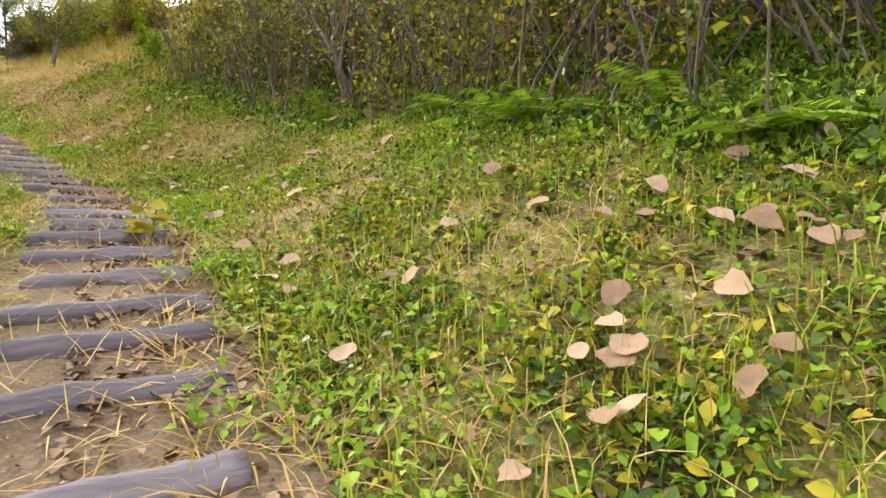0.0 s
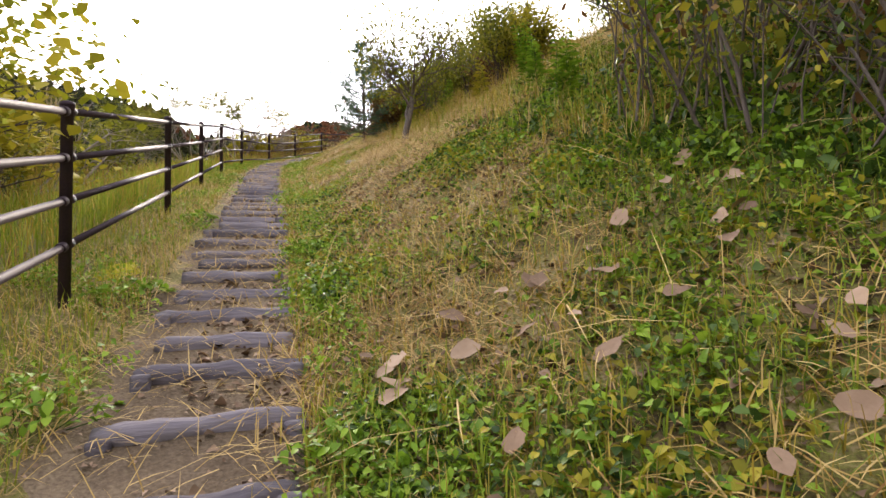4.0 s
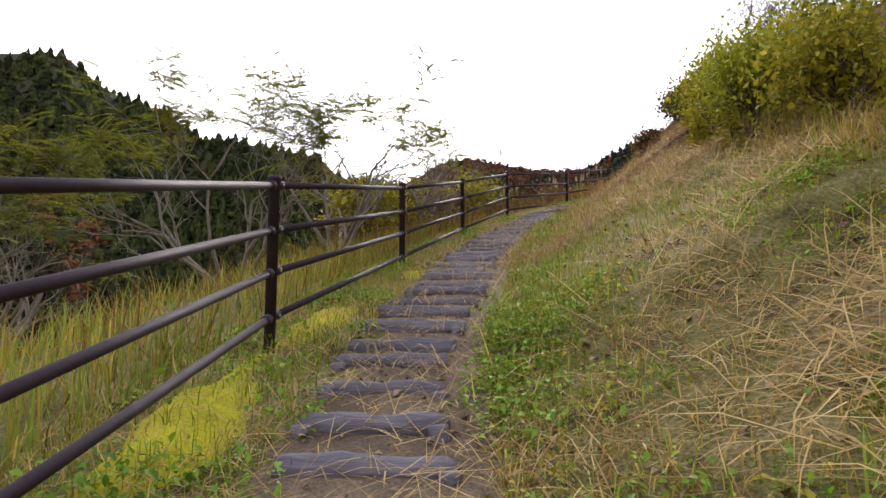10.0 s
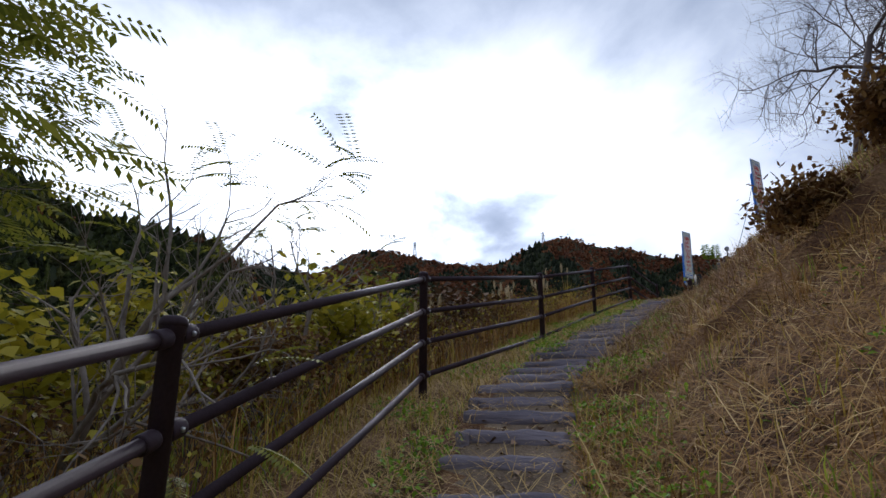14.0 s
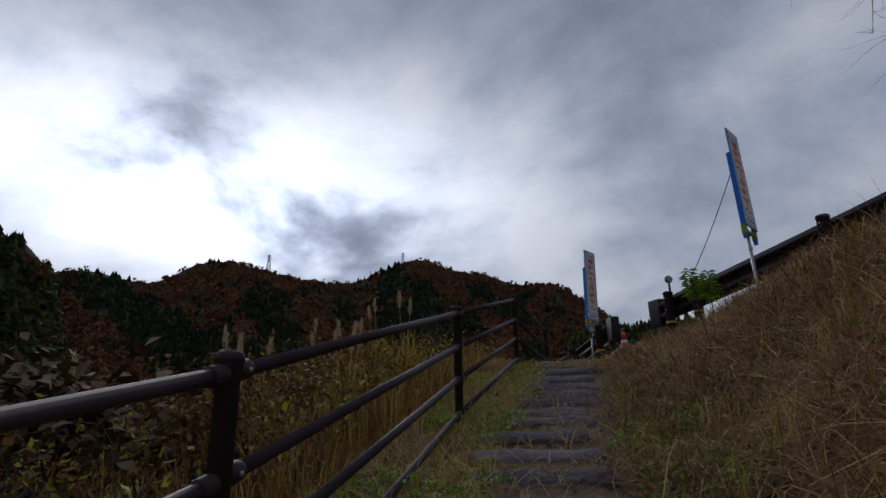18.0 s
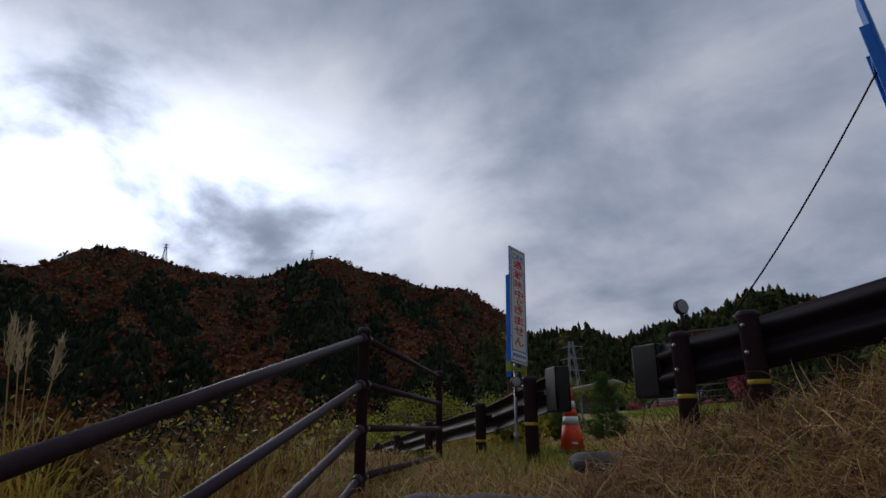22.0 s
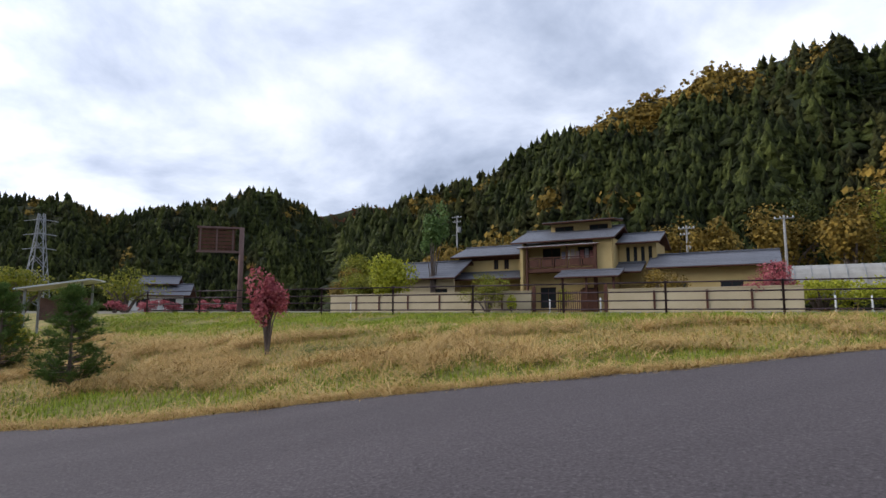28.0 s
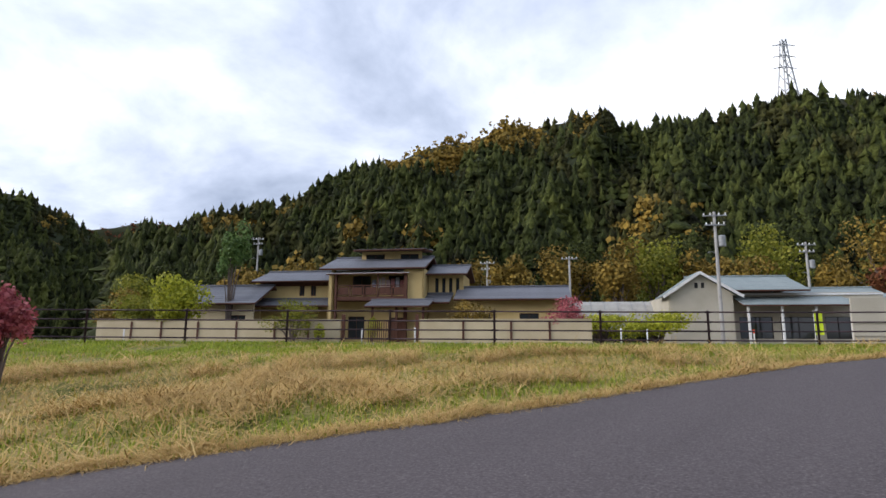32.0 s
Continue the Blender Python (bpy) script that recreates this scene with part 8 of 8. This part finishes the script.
# ---- garden and roadside plants across the road ----
def ball_bush(name, x, y, z, w, h, leaf, seed, label, n=900, size=0.16, trunk=0.0, category="bush", group=""):
    """A leafy bush: stems and many leaves in uneven lobes."""
    rr = np.random.default_rng(seed)
    t = thing(name, Matrix.Translation((x, y, z)), label, category, group)
    m = 12
    lob = rr.normal(0, 0.30, (m, 3)) * (w / 2, w / 2, h * 0.42) + (0, 0, h * 0.55 + trunk)
    rad = rr.uniform(0.16, 0.30, m)
    n = int(n * 1.7)
    k = rr.integers(0, m, n)
    N = rr.normal(0, 1, (n, 3))
    N /= np.linalg.norm(N, axis=1, keepdims=True)
    c = lob[k] + N * (rad[k] * rr.uniform(0.6, 1.1, n))[:, None] * (w * 0.8, w * 0.8, h * 0.75)
    c[:, 2] = np.maximum(c[:, 2], 0.08 + trunk * 0.8)
    v = facing_leaves(c, N, size, rr, 0.6)
    part("crown", mesh_np("crown", v[0], v[1], M[leaf]), parent=t)
    segs = []
    for q in lob:
        segs.append((Vector((0, 0, -0.1)), Vector((q[0] * 0.4, q[1] * 0.4, q[2] * 0.6)), 0.045 * w / 2 + 0.01, 0.03 * w / 2))
        segs.append((Vector((q[0] * 0.4, q[1] * 0.4, q[2] * 0.6)), Vector(q), 0.03 * w / 2, 0.008))
    part("trunk", limbs_mesh("trunk", segs, M["bark"]), parent=t)
    return t


for x, d, z0, w, h, leaf, seed, label, n, sz in (
        (-28.3, 41.5, 0, 6.4, 6.4, "bush", 1, "large rounded yellow-green garden tree", 3600, 0.26), (-17.6, 39.0, 0, 4.0, 3.6, "olive", 2, "grey-green garden shrub before the wall", 1400, 0.15),
        (-15.6, 38.8, 0, 1.0, 1.7, "bush", 3, "small clipped green shrub", 500, 0.12), (-13.2, 44.0, 0, 1.7, 2.6, "bush", 4, "clipped bright green shrub", 700, 0.13), (-5.2, 41.5, 0, 4.2, 3.6, "ochre", 5, "pale autumn garden shrub", 1200, 0.15),
        (1.4, 41.5, 0, 4.2, 3.5, "red", 6, "pink-red maple by the garden wall", 1500, 0.15), (-0.5, 43.5, 0, 2.2, 2.2, "red", 7, "small red maple in the garden", 700, 0.14),
        (8.5, 45.0, 0, 8.0, 2.9, "bush", 9, "low yellow-green hedge by the hall", 2200, 0.2), (4.6, 47.0, 0, 7.0, 2.9, "bush", 10, "low green hedge by the hall", 1800, 0.2), (28, 40, 0, 5.0, 1.6, "olive", 12, "scrubby olive roadside bush", 1300, 0.16),
        (32, 38, 0, 5.0, 1.7, "grass_dry", 13, "yellowing bush beside the road", 1300, 0.16), (-38, 50, 0, 7.0, 5.0, "olive", 14, "olive garden trees beside the house", 2400, 0.26), (-44, 56, 0, 8.0, 5.6, "ochre", 15, "yellowing trees beside the house", 2400, 0.28)):
    pos = lot(x, d, z0).translation
    ball_bush("garden_bush", pos.x, pos.y, pos.z, w, h, leaf, 400 + seed, label, n, sz)
pos = lot(-26.6, 46).translation
ball_bush("slender_tree", pos.x, pos.y, pos.z, 3.4, 5.6, "pine_green", 431, "tall thin-trunked tree with a round green crown", 1800, 0.26, 5.2, "tree")
# woodland edge behind the houses
for k, (x, d, w, h, leaf) in enumerate([(-36, 66, 8, 8, "ochre"), (-30, 70, 8, 9, "ochre"), (-20, 66, 9, 8, "ochre"), (-8, 70, 9, 10, "ochre"), (-3, 66, 8, 9, "ochre"), (3, 68, 9, 10, "ochre"), (9, 66, 8, 9, "ochre"), (14, 70, 10, 12, "olive"), (21, 68, 9, 10, "ochre"), (27, 72, 10, 14, "olive"),
                                        (33, 70, 8, 9, "ochre"), (40, 72, 11, 14, "ochre"), (48, 70, 10, 12, "ochre"), (-14, 64, 7, 8, "rust"), (37, 66, 7, 8, "rust"), (52, 62, 9, 9, "ochre"), (-45, 72, 10, 9, "conifer"), (-52, 68, 9, 8, "olive"), (6, 72, 8, 13, "conifer"), (18, 74, 9, 14, "conifer"), (31, 76, 9, 15, "conifer"), (-22, 74, 8, 12, "conifer")]):
    pos = lot(x, d).translation
    ball_bush("autumn_tree", pos.x, pos.y, pos.z + 1.0, w, h, leaf, 500 + k, "broad autumn tree at the edge of the forest", 1500, 0.42, 1.2, "tree", "trees behind the houses")
# on the bank and at its western end
pine_bush(-28.9, 54.7, 2.5, 601, "bushy young pine on the grassy bank")
pine_bush(-31.2, 61.2, 2.8, 602, "bushy young pine behind the bank")
pine_bush(-33.2, 60.5, 2.4, 603, "bushy young pine behind the bank")
ball_bush("red_maple", -24.46, 54.9, ground_at(-24.46, 54.9), 1.25, 2.3, "red", 610, "small pink-red maple on the grassy bank", 1500, 0.10, 0.1, "maple tree")
for k, (x, y, w, h, leaf) in enumerate([(-34.1, 59.5, 2.6, 1.9, "olive"), (-33.0, 60.6, 2.6, 2.0, "weed_yellow"), (-31.7, 62.3, 2.8, 2.2, "olive"), (-34.6, 58.0, 2.0, 1.2, "grass_dry"), (-35.6, 60.5, 3.0, 2.4, "ochre"), (-36, 62, 4, 2.6, "olive"), (-40, 66, 5, 3.0, "olive"), (-44, 70, 6, 4.0, "bush"), (-48, 76, 7, 5, "olive"), (-35, 58.5, 2.5, 1.6, "grass_dry"), (-38, 74, 6, 4, "olive"), (-52, 84, 8, 6, "ochre"), (-46, 86, 8, 6, "olive"), (-58, 92, 9, 7, "olive"), (-64, 100, 10, 8, "ochre"), (-34, 86, 7, 4, "olive"), (-28, 92, 7, 4, "olive"), (-60, 110, 12, 9, "olive"), (-75, 118, 12, 9, "rust")]):
    ball_bush("roadside_bush", x, y, ground_at(x, y) - 0.1, w, h, leaf, 620 + k, "wild bush at the side of the road", 1100, 0.2, 0.0, "bush", "bushes along the far side of the road")
for k in range(6):
    x, y = -28.6 + 1.9 * k, 84.1 - 0.34 * k
    ball_bush("red_hedge", x, y, 12.5, 2.2, 1.1, "red", 650 + k, "low red-leaved hedge along the upper street", 420, 0.14, 0.0, "hedge", "red hedge bushes")
# scrub on the slope below the road
for k, (x, y, w, h, leaf) in enumerate([(-35.0, 46.0, 2.0, 1.3, "olive"), (-36.5, 48.0, 2.4, 1.5, "weed_yellow"), (-38.6, 50.5, 2.6, 1.7, "olive"), (-40.5, 54.0, 2.8, 1.8, "scrub"), (-43.5, 57.5, 3.0, 2.0, "olive"), (-46.0, 61.5, 3.2, 2.2, "weed_yellow"), (-49.0, 66.0, 3.6, 2.4, "olive"),
                                        (-38.0, 45.5, 2.6, 1.8, "scrub"), (-41.0, 48.5, 3.0, 2.0, "olive"), (-44.5, 52.5, 3.4, 2.3, "scrub"), (-48.0, 57.5, 3.8, 2.6, "olive"), (-52.0, 63.0, 4.2, 3.0, "scrub"), (-36.0, 42.0, 2.2, 1.5, "scrub"), (-40.0, 43.0, 3.0, 2.2, "olive"), (-45.0, 46.5, 3.6, 2.6, "scrub"), (-50.0, 53.0, 4.2, 3.0, "olive"), (-56.0, 60.0, 5.0, 3.6, "ochre")]):
    ball_bush("slope_bush", x, y, ground_at(x, y) - 0.1, w, h, leaf, 800 + k, "wild autumn bush on the slope below the guardrail", 900, 0.15, 0.0, "bush", "bushes on the slope below the road")
# bare cherries beside the road below
for k, (x, y, h) in enumerate([(-37.5, 49.5, 3.6), (-41, 54, 3.8), (-45, 60, 4.0), (-50, 67, 4.2), (-36.0, 44.5, 2.6)]):
    tree("cherry_tree", x, y, h, 700 + k, "leafless cherry tree with reddish twigs below the road", None, depth=3, trunk=0.08, first=0.5, kids=(2, 4), bark="pale_bark" if k == 4 else "twig", group="bare cherry trees", z=ground_at(x, y), lift=0.02, spread=0.65)
